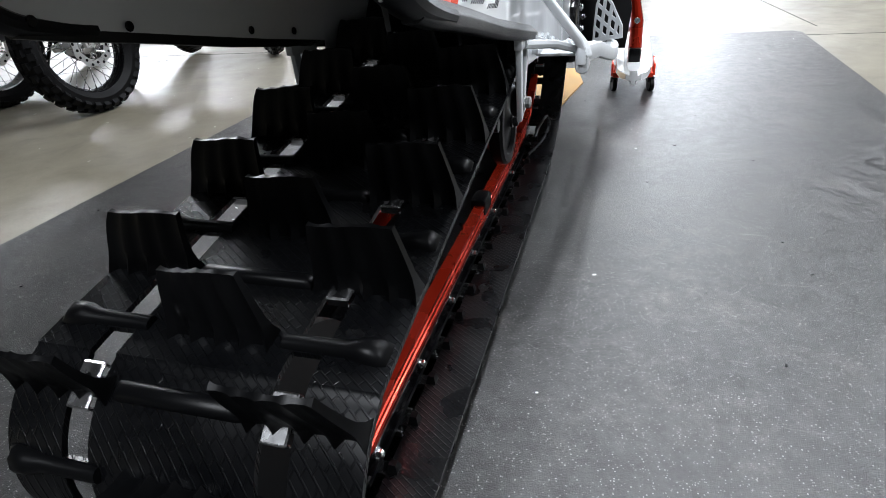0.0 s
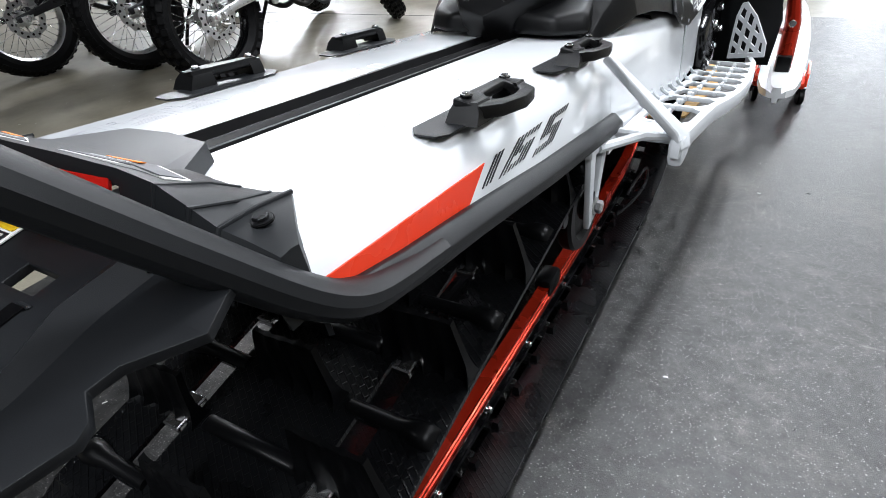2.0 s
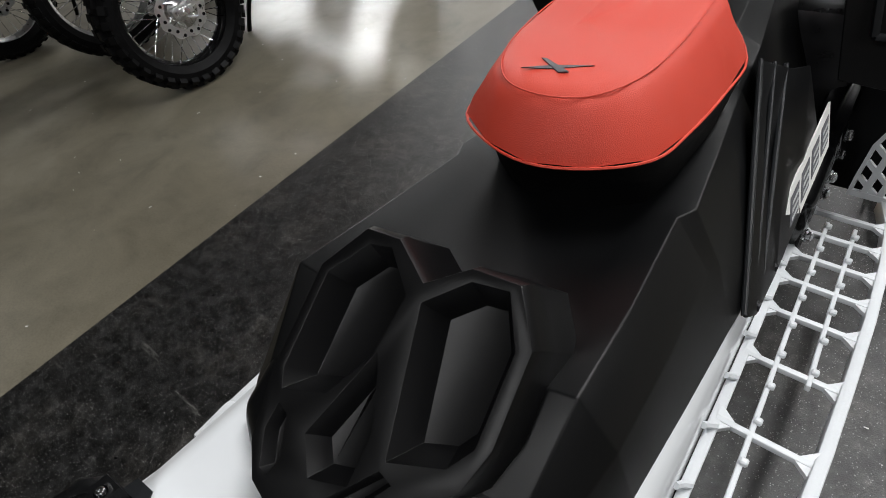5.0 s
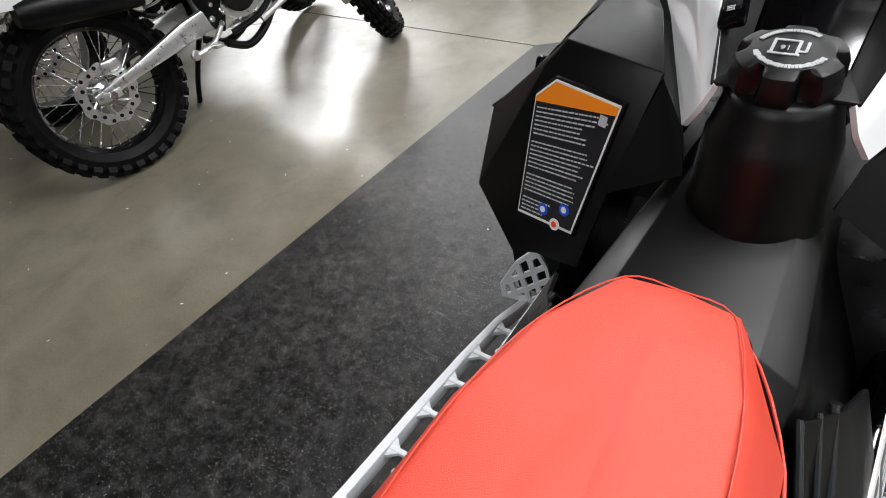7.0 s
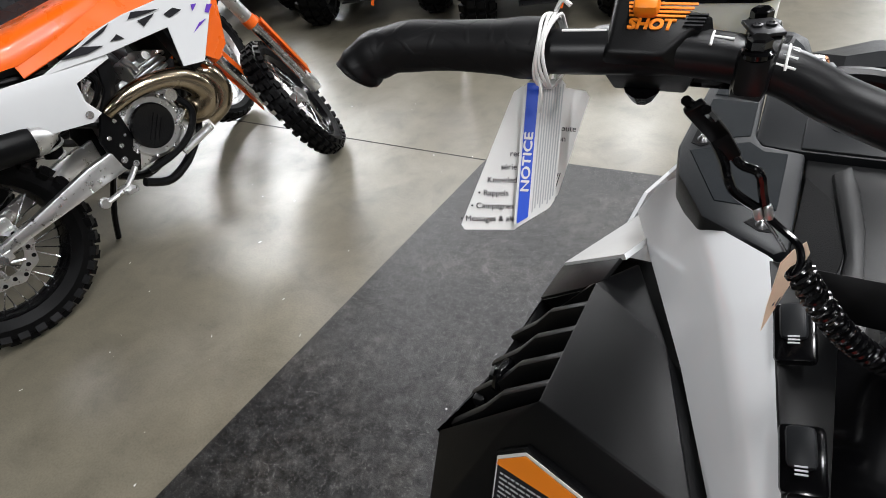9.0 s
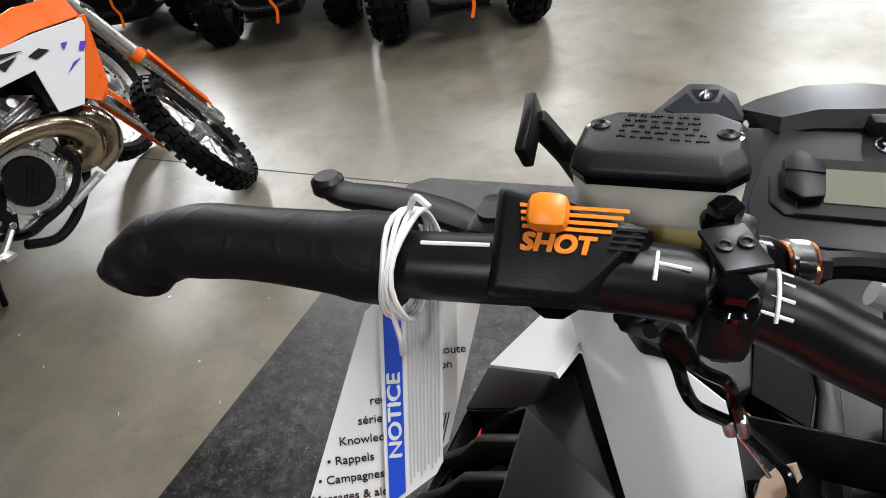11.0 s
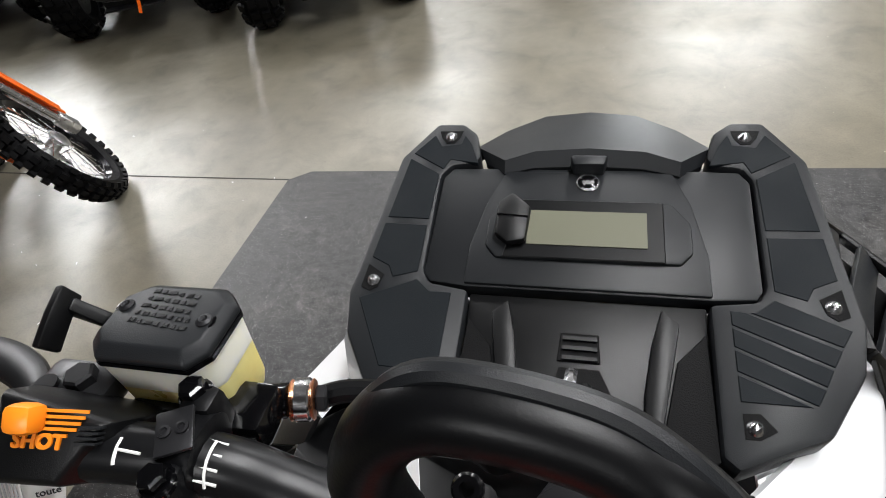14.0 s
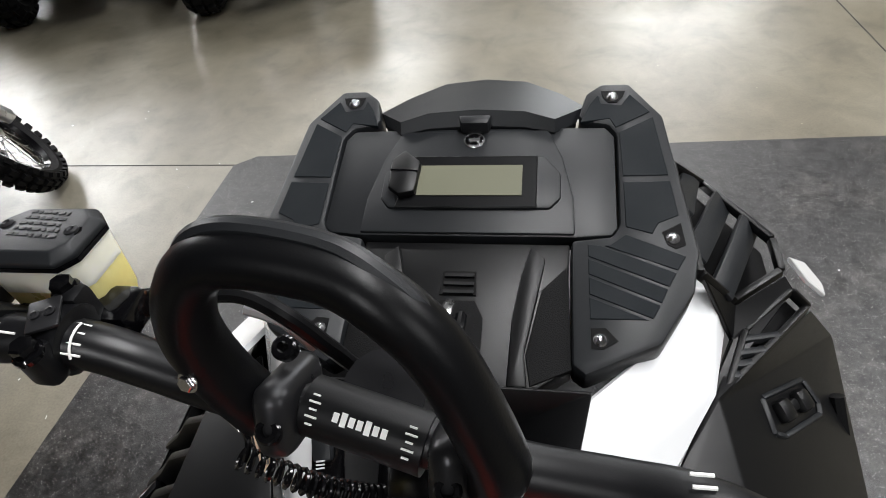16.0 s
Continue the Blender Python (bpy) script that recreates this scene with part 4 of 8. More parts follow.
for s in (1, -1):
    b = loft(mesh(), [[(s * 0.150, 0.420, flz(0.42) - 0.002), (s * 0.166, 0.420, flz(0.42) - 0.002), (s * 0.158, 0.42, flz(0.42) + 0.001)],
                      [(s * 0.120, 0.50, flz(0.50) - 0.002), (s * 0.160, 0.50, flz(0.50) - 0.002), (s * 0.138, 0.50, flz(0.50) + 0.010)],
                      [(s * 0.118, 0.56, flz(0.56) - 0.002), (s * 0.165, 0.56, flz(0.56) - 0.002), (s * 0.140, 0.56, flz(0.56) + 0.008)]])
    part("flap_rib", b, CHARCOAL, flap)
    for x, y, w, l in ((0.108, 0.478, 0.012, 0.034), (0.148, 0.548, 0.018, 0.010)):
        zz = flz(y) + (0.0062 if x < 0.115 and y < 0.50 else 0.0005)
        part("slot", box(mesh(), (s * x, y, zz), (w, l, 0.002), Matrix.Rotation(radians(8), 4, "X"), 0.0), GLOSS_BLACK, flap)
        part("slot_lip", box(mesh(), (s * x, y + l * 0.5 + 0.002, zz + 0.001), (w, 0.003, 0.003), None, 0.001, 1), PLASTIC_GREY, flap)
m = frame_of((-0.030, 0.532, 0.7140), (1, 0, 0), (0, 1, 0.15))
b = join(mesh(), box(mesh(), (0, 0, 0), (0.112, 0.046, 0.0008), None, 0.0), m)
part("warning_label", b, PAPER, flap, "white and yellow warning label")
b = join(mesh(), prism(mesh(), [(-0.052, 0.006, 0.0004), (0.052, 0.006, 0.0004), (0.052, 0.020, 0.0004), (-0.052, 0.020, 0.0004)], (0, 0, 0.0006)), m)
part("yellow_band", b, YELLOW_PRINT, flap)
b = join(mesh(), box(mesh(), (0, -0.008, 0.0005), (0.104, 0.024, 0.0004)), m)
part("label_field", b, BLACK_DECAL, flap)
b = mesh()
for i in range(5):
    join(b, box(mesh(), (-0.004 * (i % 2), 0.001 - i * 0.0046, 0.0009), (0.096, 0.0020, 0.0004)), m)
part("print", b, PAPER, flap)
# bolt heads inside the far flank
for y, z in ((0.654, 0.646), (0.783, 0.621), (1.039, 0.575), (1.173, 0.552)):
    for s in (1, -1):
        part("flank_bolt", disc(mesh(), (s * 0.2055, y, z), (-s, 0, 0), 0.0065, 0.004, 16, 0.001), GLOSS_BLACK, tunnel)
b = mesh()
bp = [(0.221, 0.74, 0.623), (0.221, 0.68, 0.636), (0.219, 0.635, 0.650), (0.212, 0.598, 0.676), (0.192, 0.552, 0.730), (0.165, 0.500, 0.795), (0.135, 0.470, 0.832), (0.09, 0.460, 0.845)]
loop_pts = spline([V(-x, y, z) for x, y, z in bp] + [V(x, y, z) for x, y, z in bp[::-1]], 5)
tube(b, loop_pts, 0.020, 12, flat=0.75, up=(0, 0.6, 0.8))
for v in b.verts:
    f = min(1.0, max(0.0, (v.co.y - 0.61) / 0.10)) if v.co.z < 0.70 else 0.0
    c = V(0.221 if v.co.x > 0 else -0.221, v.co.y, gz(v.co.y))
    v.co = c + (v.co - c) * (1 - 0.30 * f)
part("rear_bumper", b, CHARCOAL, sled, "charcoal grab bumper looping over the tail")

# running boards
ZB = lambda y: float(np.interp(y, [1.30, 1.57, 1.73, 1.88, 2.00, 2.15, 2.35], [0.478, 0.444, 0.405, 0.368, 0.346, 0.325, 0.305]))
OUT = lambda y: float(np.interp(y, [1.33, 1.5, 1.82, 2.1, 2.30, 2.42], [0.311, 0.322, 0.349, 0.362, 0.360, 0.330]))
for s in (1, -1):
    b = mesh()
    ys = [1.335, 1.45, 1.6, 1.75, 1.9, 2.05, 2.2, 2.32, 2.40]
    ribbon(b, [(s * OUT(y), y, ZB(y) - 0.010) for y in ys], 0.016, 0.034, bev=0.003)
    board = part("running_board", b, WHITE_CAST, sled, "white cast open-grid running board")
    b = ribbon(mesh(), [(s * 0.222, y, ZB(y)) for y in ys[:-1]], 0.014, 0.010, bev=0.002)
    part("inner_rail", b, WHITE_CAST, board)
    crosses = [1.44, 1.572, 1.734, 1.879, 1.999, 2.085, 2.16, 2.235, 2.31]
    for i, y in enumerate(crosses):
        w = 0.020 if i < 4 else 0.014
        b = mesh()
        e0, e1 = V(s * 0.222, y + 0.004, ZB(y)), V(s * (OUT(y) - 0.004), y - 0.004, ZB(y))
        ribbon(b, [e0, e0.lerp(e1, 0.5), e1], 0.009, 0.011, bev=0.002)
        for e, d in ((e0, 1), (e1, -1)):
            prism(b, [e + V(0, -0.022, -0.004), e + V(0, 0.022, -0.004), e + V(s * d * 0.022, 0.003, -0.004), e + V(s * d * 0.022, -0.003, -0.004)], (0, 0, 0.008))
        part("cross_bar", b, WHITE_CAST, board)
    for x, y0 in ((0.264, 1.44), (0.308, 1.86)):
        yy = [y for y in np.arange(y0, 2.33, 0.06)]
        b = ribbon(mesh(), [(s * x, y, ZB(y)) for y in yy], 0.007, 0.011, bev=0.002)
        for y in np.arange(y0 + 0.03, 2.32, 0.072):
            box(b, (s * (x + 0.003), y, ZB(y) + 0.008), (0.010, 0.009, 0.010), None, 0.002, 1)
        part("grip_rib", b, WHITE_CAST, board)
    for y in np.arange(1.5, 2.3, 0.10):
        b = mesh()
        tube(b, spline([(s * 0.2135, y, ZB(y) + 0.026), (s * 0.217, y + 0.01, ZB(y) + 0.014), (s * 0.226, y + 0.02, ZB(y) + 0.004)], 4), 0.0045, 6)
        part("stay", b, WHITE_CAST, board)
    # rear end bracket: a slanting white strut with a rounded outer corner
    b = mesh()
    prism(b, [(s * 0.206, 1.248, 0.627), (s * 0.206, 1.270, 0.623), (s * 0.312, 1.388, 0.470), (s * 0.322, 1.380, 0.444), (s * 0.313, 1.342, 0.450), (s * 0.302, 1.339, 0.478)], (s * 0.010, -0.006, 0.012), 0.004)
    if s < 0:
        bmesh.ops.translate(b, verts=b.verts, vec=(0.006, 0, -0.024))
    box(b, (s * 0.262, 1.40, ZB(1.40) - 0.004), (0.085, 0.075, 0.006), None, 0.002)
    box(b, (s * 0.312, 1.372, 0.452), (0.026, 0.060, 0.052), None, 0.010)
    part("end_bracket", b, WHITE_CAST, board, "white bracket strut")
    b = mesh()
    tube(b, [(s * 0.222, 1.20, 0.512), (s * 0.262, 1.31, 0.492), (s * 0.30, 1.37, 0.470)], 0.008, 8)
    tube(b, [(s * 0.222, 1.27, 0.512), (s * 0.262, 1.34, 0.482)], 0.007, 8)
    part("brace", b, WHITE_CAST, board)
    # perforated toe stop
    o, ux, uy = V(s * 0.262, 2.415, 0.290), V(s * 0.105, -0.035, 0.02), V(s * 0.03, -0.035, 0.185)
    nrm = ux.cross(uy).normalized()
    rim = [(0.13, 0.02), (0.07, 0.30), (0.0, 0.74), (0.05, 0.94), (0.17, 0.95), (0.54, 0.71), (1.03, 0.25), (1.11, 0.02)]
    at = lambda u, v, h=0.0: o + ux * u + uy * v + nrm * h
    b = mesh()
    mid = V(sum(u for u, v in rim) / 8, sum(v for u, v in rim) / 8, 0)
    inner = [tuple((V(u, v, 0) + (mid - V(u, v, 0)) * 0.17).xy) for u, v in rim]
    for i in range(8):
        q = (rim[i], rim[(i + 1) % 8], inner[(i + 1) % 8], inner[i])
        prism(b, [at(u, v) for u, v in q], nrm * 0.006)

    def span(p, d):
        """The stretch of the line p + k d that lies inside the plate."""
        ks = []
        for i in range(8):
            (x0, y0), (x1, y1) = inner[i], inner[(i + 1) % 8]
            ex, ey = x1 - x0, y1 - y0
            det = d[0] * -ey + d[1] * ex
            if abs(det) > 1e-6:
                f = (d[0] * (y0 - p[1]) - d[1] * (x0 - p[0])) / det
                if 0 <= f <= 1:
                    ks.append(((x0 - p[0]) * -ey + (y0 - p[1]) * ex) / det)
        return (min(ks), max(ks)) if len(ks) > 1 else None

    for d, starts in (((-0.10, 0.88), [0.36, 0.60, 0.84]), ((0.70, -0.36), [0.30, 0.50, 0.70, 0.90, 1.08])):
        for w0 in starts:
            p = (w0, 0.05) if d[1] > 0 else (0.12, w0)
            ks = span(p, d)
            if ks:
                e0, e1 = (at(p[0] + d[0] * k, p[1] + d[1] * k, 0.003 if d[1] > 0 else 0.0026) for k in (ks[0] - 0.02, ks[1] + 0.02))
                ribbon(b, [e0, e1], 0.011, 0.005, up=nrm)
    bmesh.ops.recalc_face_normals(b, faces=b.faces)
    part("toe_stop", b, WHITE_CAST, board, "white toe stop plate with diamond holes")
    # dark foot well behind it
    b = shell([(0.228, 2.470, 0.265), (0.390, 2.462, 0.265), (0.404, 2.462, 0.400), (0.385, 2.470, 0.500), (0.228, 2.480, 0.520)], [(0, 1, 2, 3, 4)], 0.006, 0.0, 1, s < 0)
    part("foot_well_fill", b, PLASTIC, board, "black moulded foot well")
    b = prism(mesh(), [(s * 0.2112, y, z) for y, z in ((1.94, 0.36), (2.150, 0.345), (2.172, 0.50), (1.94, 0.512))], (s * 0.0025, 0, 0))
    part("flank_plate", b, WHITE, board)

# body between tunnel and dash: moulded black seat base and tank
b = mesh()
body_rows = [
    (1.372, [(0.0, 0.640), (0.10, 0.642), (0.135, 0.640), (0.152, 0.632), (0.158, 0.622)]),
    (1.400, [(0.0, 0.672), (0.10, 0.676), (0.138, 0.672), (0.160, 0.655), (0.172, 0.622)]),
    (1.490, [(0.0, 0.722), (0.10, 0.735), (0.146, 0.749), (0.180, 0.700), (0.197, 0.634)]),
    (1.600, [(0.0, 0.712), (0.10, 0.722), (0.142, 0.732), (0.180, 0.690), (0.203, 0.618)]),
    (1.735, [(0.0, 0.700), (0.10, 0.706), (0.132, 0.718), (0.172, 0.655), (0.207, 0.585)]),
    (1.760, [(0.0, 0.698), (0.10, 0.704), (0.143, 0.714), (0.178, 0.645), (0.208, 0.575)]),
    (1.880, [(0.0, 0.690), (0.09, 0.694), (0.129, 0.700), (0.170, 0.625), (0.209, 0.545)]),
    (1.980, [(0.0, 0.688), (0.08, 0.690), (0.116, 0.688), (0.162, 0.610), (0.209, 0.530)]),
    (2.050, [(0.0, 0.700), (0.075, 0.700), (0.108, 0.680), (0.155, 0.600), (0.205, 0.520)]),
    (2.110, [(0.0, 0.735), (0.072, 0.735), (0.108, 0.715), (0.136, 0.640), (0.195, 0.505)]),
    (2.210, [(0.0, 0.752), (0.066, 0.752), (0.095, 0.735), (0.118, 0.660), (0.185, 0.500)]),
    (2.340, [(0.0, 0.776), (0.056, 0.776), (0.076, 0.758), (0.100, 0.670), (0.175, 0.500)]),
    (2.460, [(0.0, 0.790), (0.050, 0.790), (0.066, 0.772), (0.090, 0.680), (0.165, 0.500)]),
]
rings = []
for y, pr in body_rows:
    half = [(x, y, z) for x, z in pr]
    rings.append([(-x, yy, z) for x, yy, z in half[:0:-1]] + half)
loft(b, rings, closed=False, cap=False)
bmesh.ops.recalc_face_normals(b, faces=b.faces)
bmesh.ops.solidify(b, geom=b.faces[:], thickness=0.004)
bevel(b, [e for e in b.edges if e.calc_face_angle(0) > 0.25], 0.004, 2)
body = part("body_moulding", b, PLASTIC, sled, "black grained plastic seat base and tank cover", 60)
# end cap of the moulding
b = prism(mesh(), [(-0.155, 1.374, 0.624), (0.155, 1.374, 0.624), (0.135, 1.372, 0.642), (-0.135, 1.372, 0.642)], (0, 0.006, 0))
part("rear_lip", b, PLASTIC, body)

# moulded storage shell with deep angular pockets
base, upv = V(0, 1.327, 0.652), V(0, 0.205, 0.142)
up = upv.normalized()
nr = V(1, 0, 0).cross(up).normalized()
cv = lambda u, v, h=0.0: base + V(u, 0, 0) + up * v + nr * h
outline = [(-0.013, -0.006), (0.020, 0.018), (0.060, 0.046), (0.106, 0.100), (0.116, 0.135), (0.115, 0.208), (0.089, 0.247), (0.048, 0.245), (0.014, 0.220), (-0.022, 0.245), (-0.056, 0.243), (-0.086, 0.200), (-0.090, 0.105), (-0.082, 0.042), (-0.064, 0.014)]
pockets = [
    ([(-0.048, 0.232), (-0.026, 0.236), (0.004, 0.206), (-0.004, 0.150), (-0.030, 0.108), (-0.073, 0.091), (-0.080, 0.108), (-0.077, 0.196)], 0.030),
    ([(0.052, 0.236), (0.083, 0.240), (0.104, 0.202), (0.104, 0.130), (0.090, 0.108), (0.044, 0.088), (0.019, 0.206)], 0.030),
    ([(0.000, 0.157), (0.008, 0.142), (0.024, 0.100), (0.022, 0.056), (-0.014, 0.043), (-0.033, 0.071)], 0.022),
    ([(-0.070, 0.080), (-0.058, 0.076), (-0.046, 0.044), (-0.052, 0.024), (-0.062, 0.026), (-0.073, 0.056)], 0.012),
    ([(0.056, 0.076), (0.042, 0.080), (0.006, 0.036), (0.014, 0.024), (0.034, 0.044)], 0.010),
]
b = mesh()
FACE = 0.026
edges = []
loops = []
for pts in [outline] + [p for p, d in pockets]:
    vs = [b.verts.new(cv(u, v, FACE)) for u, v in pts]
    loops.append(vs)
    edges += [b.edges.new((vs[i], vs[(i + 1) % len(vs)])) for i in range(len(vs))]
bmesh.ops.triangle_fill(b, use_beauty=True, edges=edges, normal=nr)
rim = [[b.verts.new(cv(0.016 + (u - 0.016) * k, 0.12 + (v - 0.12) * k, h)) for u, v in outline] for k, h in ((1.035, 0.016), (1.05, -0.012), (1.09, -0.060))]
chain = [loops[0]] + rim
for p, q in zip(chain, chain[1:]):
    for i in range(len(p)):
        b.faces.new((p[i], p[(i + 1) % len(p)], q[(i + 1) % len(p)], q[i]))


def inset(pts, d):
    """A polygon drawn in by d on every side."""
    area = sum(p[0] * q[1] - q[0] * p[1] for p, q in zip(pts, pts[1:] + pts[:1]))
    sg = 1 if area > 0 else -1
    out = []
    for i in range(len(pts)):
        p, c, q = Vector(pts[i - 1]), Vector(pts[i]), Vector(pts[(i + 1) % len(pts)])
        a, e = (c - p).normalized(), (q - c).normalized()
        na, ne = Vector((-a.y, a.x)) * sg, Vector((-e.y, e.x)) * sg
        m = (na + ne).normalized()
        out.append(c + m * d / max(0.45, m.dot(na)))
    return out


for (pts, depth), vs in zip(pockets, loops[1:]):
    low = [b.verts.new(cv(u, v, FACE - depth)) for u, v in inset(pts, min(0.013, depth * 0.45))]
    for i in range(len(vs)):
        b.faces.new((vs[i], vs[(i + 1) % len(vs)], low[(i + 1) % len(vs)], low[i]))
    b.faces.new(low)
bmesh.ops.recalc_face_normals(b, faces=b.faces)
bevel(b, [e for e in b.edges if len(e.link_faces) == 2 and e.calc_face_angle(0) > 0.45], 0.0016, 2)
pack = part("storage_shell", b, SHELL_BLACK, sled, "black moulded shell with angular pockets", 50)
b = mesh()
for s in (1, -1):
    loft(b, [[(s * 0.02, 1.345, 0.632), (s * 0.10, 1.335, 0.632), (s * 0.152, 1.365, 0.632), (s * 0.15, 1.42, 0.632), (s * 0.02, 1.44, 0.632)],
             [(s * 0.02, 1.352, 0.668), (s * 0.098, 1.345, 0.664), (s * 0.143, 1.373, 0.664), (s * 0.142, 1.42, 0.690), (s * 0.02, 1.44, 0.700)]])
bmesh.ops.recalc_face_normals(b, faces=b.faces)
bevel(b, [e for e in b.edges if e.calc_face_angle(0) > 0.3], 0.010, 3)
part("foot", b, PLASTIC, pack, "", 60)

# seat: red padded cushion over a black skirt, with firm facets
low_s = [(0.0, 1.675, 0.786), (0.056, 1.690, 0.786), (0.104, 1.726, 0.786), (0.116, 1.790, 0.780), (0.119, 1.900, 0.764), (0.112, 2.010, 0.748), (0.060, 2.112, 0.746), (0.0, 2.120, 0.746)]
mid_s = [(0.0, 1.690, 0.820), (0.050, 1.703, 0.820), (0.086, 1.739, 0.822), (0.099, 1.800, 0.820), (0.102, 1.900, 0.810), (0.092, 2.000, 0.792), (0.052, 2.102, 0.778), (0.0, 2.109, 0.778)]
top_s = [(0.0, 1.704, 0.843), (0.042, 1.716, 0.843), (0.070, 1.754, 0.844), (0.082, 1.810, 0.845), (0.083, 1.900, 0.844), (0.072, 1.990, 0.834), (0.045, 2.086, 0.802), (0.0, 2.092, 0.802)]
both = lambda h: [V(*p) for p in h] + [V(-x, y, z) for x, y, z in h[-2:0:-1]]
bulge = lambda h, q, k: [p.lerp(r, 0.5) + V(p.x * k, (p.y - 1.90) * k * 0.6, 0.001) for p, r in zip(h, q)]
L0, L1, L2 = both(low_s), both(mid_s), both(top_s)
inn = [V(0, 1.90, p.z) + (p - V(0, 1.90, p.z)) * 0.90 + V(0, 0, 0.003) for p in L2]
inn2 = [V(p.x * 0.35, 1.90 + (p.y - 1.90) * 0.92, p.z + 0.002) for p in inn]
b = loft(mesh(), [L0, bulge(L0, L1, 0.012), L1, bulge(L1, L2, 0.016), L2, inn, inn2])
bmesh.ops.recalc_face_normals(b, faces=b.faces)
seat = part("seat", b, SEAT_RED, sled, "orange-red stitched vinyl seat cushion", 50)
sk = lambda k, dy, dzv: [V(p.x * k, 1.90 + (p.y - 1.90) * k + dy, p.z + dzv) for p in L0]
b = loft(mesh(), [sk(0.985, 0, 0.002), sk(1.005, 0.008, -0.004), sk(0.995, 0.014, -0.022), sk(0.92, 0.016, -0.050), sk(0.86, 0.012, -0.095)])
part("seat_skirt", b, SEAT_BLACK, seat, "black vinyl seat skirt", 60)
b = mesh()
tube(b, spline([p + V(0, 0, 0.0002) for p in L2], 4, True), 0.0008, 6, True)
tube(b, spline([p + V(0, 0, -0.001) for p in L0], 4, True), 0.0016, 6, True)
part("seam", b, SEAT_RED, seat)
# slim crossed mark printed on the cushion
b = mesh()
zc = 0.8476
prism(b, [(-0.036, 1.734, zc), (-0.005, 1.742, zc), (0.028, 1.760, zc), (-0.006, 1.749, zc)], (0, 0, 0.0012))
prism(b, [(-0.026, 1.757, zc + 0.0004), (-0.020, 1.757, zc + 0.0004), (0.011, 1.741, zc + 0.0004), (0.002, 1.737, zc + 0.0004)], (0, 0, 0.0012))
part("seat_mark", b, BLACK_DECAL, seat, "slim black crossed mark")

# knee panels beside the seat, each with raised ribs along its rear edge
for s in (1, -1):
    corner = [(0.208, 1.768, 0.572), (0.214, 1.800, 0.546), (0.215, 1.909, 0.514), (0.214, 2.030, 0.512), (0.207, 2.180, 0.520), (0.156, 2.190, 0.655), (0.140, 2.140, 0.672), (0.110, 2.085, 0.706)]
    b = shell([(x + 0.004, y, z) for x, y, z in corner], [(0, 1, 2, 7), (2, 3, 6, 7), (3, 4, 5, 6)], 0.006, 0.0015, 2, s < 0)
    trim = part("side_trim", b, PLASTIC, sled, "black plastic knee panel")
    for (p, q), r in ((((0.2125, 1.770, 0.574), (0.1150, 2.086, 0.708)), 0.0035), (((0.2165, 1.800, 0.556), (0.1290, 2.112, 0.694)), 0.0030), (((0.2180, 1.835, 0.540), (0.1400, 2.138, 0.680)), 0.0040)):
        part("trim_rib", tube(mesh(), [(s * p[0], p[1], p[2]), (s * q[0], q[1], q[2])], r, 8), PLASTIC_GREY, trim)
    for y, z in ((1.808, 0.553), (1.909, 0.524)):
        part("screw", hexbolt(mesh(), (s * 0.2185, y, z), (s, 0, 0), 0.006, 0.004), DARK_STEEL, trim)
    # white label plate with dark bars, then the dark chaincase with bright bolts
    o, ux, uy = V(s * 0.2195, 1.955, 0.512), V(0, 0.250, 0.010), V(s * -0.020, 0.040, 0.052)
    nl = V(s, 0, 0.35).normalized()
    lp4 = lambda u, v, h: o + ux * u + uy * v + nl * h
    b = prism(mesh(), [lp4(0, 0, 0), lp4(1, 0, 0), lp4(1, 1, 0), lp4(0.12, 1, 0), lp4(0, 0.7, 0)], nl * 0.003)
    lab = part("label_plate", b, PAPER, sled, "white printed label plate")
    for i in range(4):
        u0, u1 = 0.10 + i * 0.225, 0.27 + i * 0.225
        part("print_box", prism(mesh(), [lp4(u0, 0.22, 0.0034), lp4(u1, 0.22, 0.0034), lp4(u1, 0.82, 0.0034), lp4(u0, 0.82, 0.0034)], nl * 0.0006), INK, lab)
        for k in range(3):
            part("print_bar", prism(mesh(), [lp4(u0 + 0.025, 0.32 + 0.16 * k, 0.0044), lp4(u1 - 0.025, 0.32 + 0.16 * k, 0.0044), lp4(u1 - 0.025, 0.38 + 0.16 * k, 0.0044), lp4(u0 + 0.025, 0.38 + 0.16 * k, 0.0044)], nl * 0.0005), GREY_PRINT, lab)
    b = mesh()
    box(b, (s * 0.212, 2.30, 0.40), (0.05, 0.27, 0.20), Matrix.Rotation(radians(18), 4, "X"), 0.015)
    cc = part("chaincase", b, GLOSS_BLACK, sled, "gloss black chaincase with bright bolts")
    for i in range(5):
        part("bolt", hexbolt(mesh(), (s * 0.238, 2.20 + i * 0.048, 0.34 + (i % 2) * 0.085 + i * 0.012), (s, -0.2, 0.2), 0.009, 0.008), STEEL, cc)
    b = mesh()
    box(b, (s * 0.13, 2.62, 0.45), (0.18, 0.50, 0.42), None, 0.03)
    part("bulkhead", b, DARK_STEEL, sled, "dark bulkhead behind the toe stop")

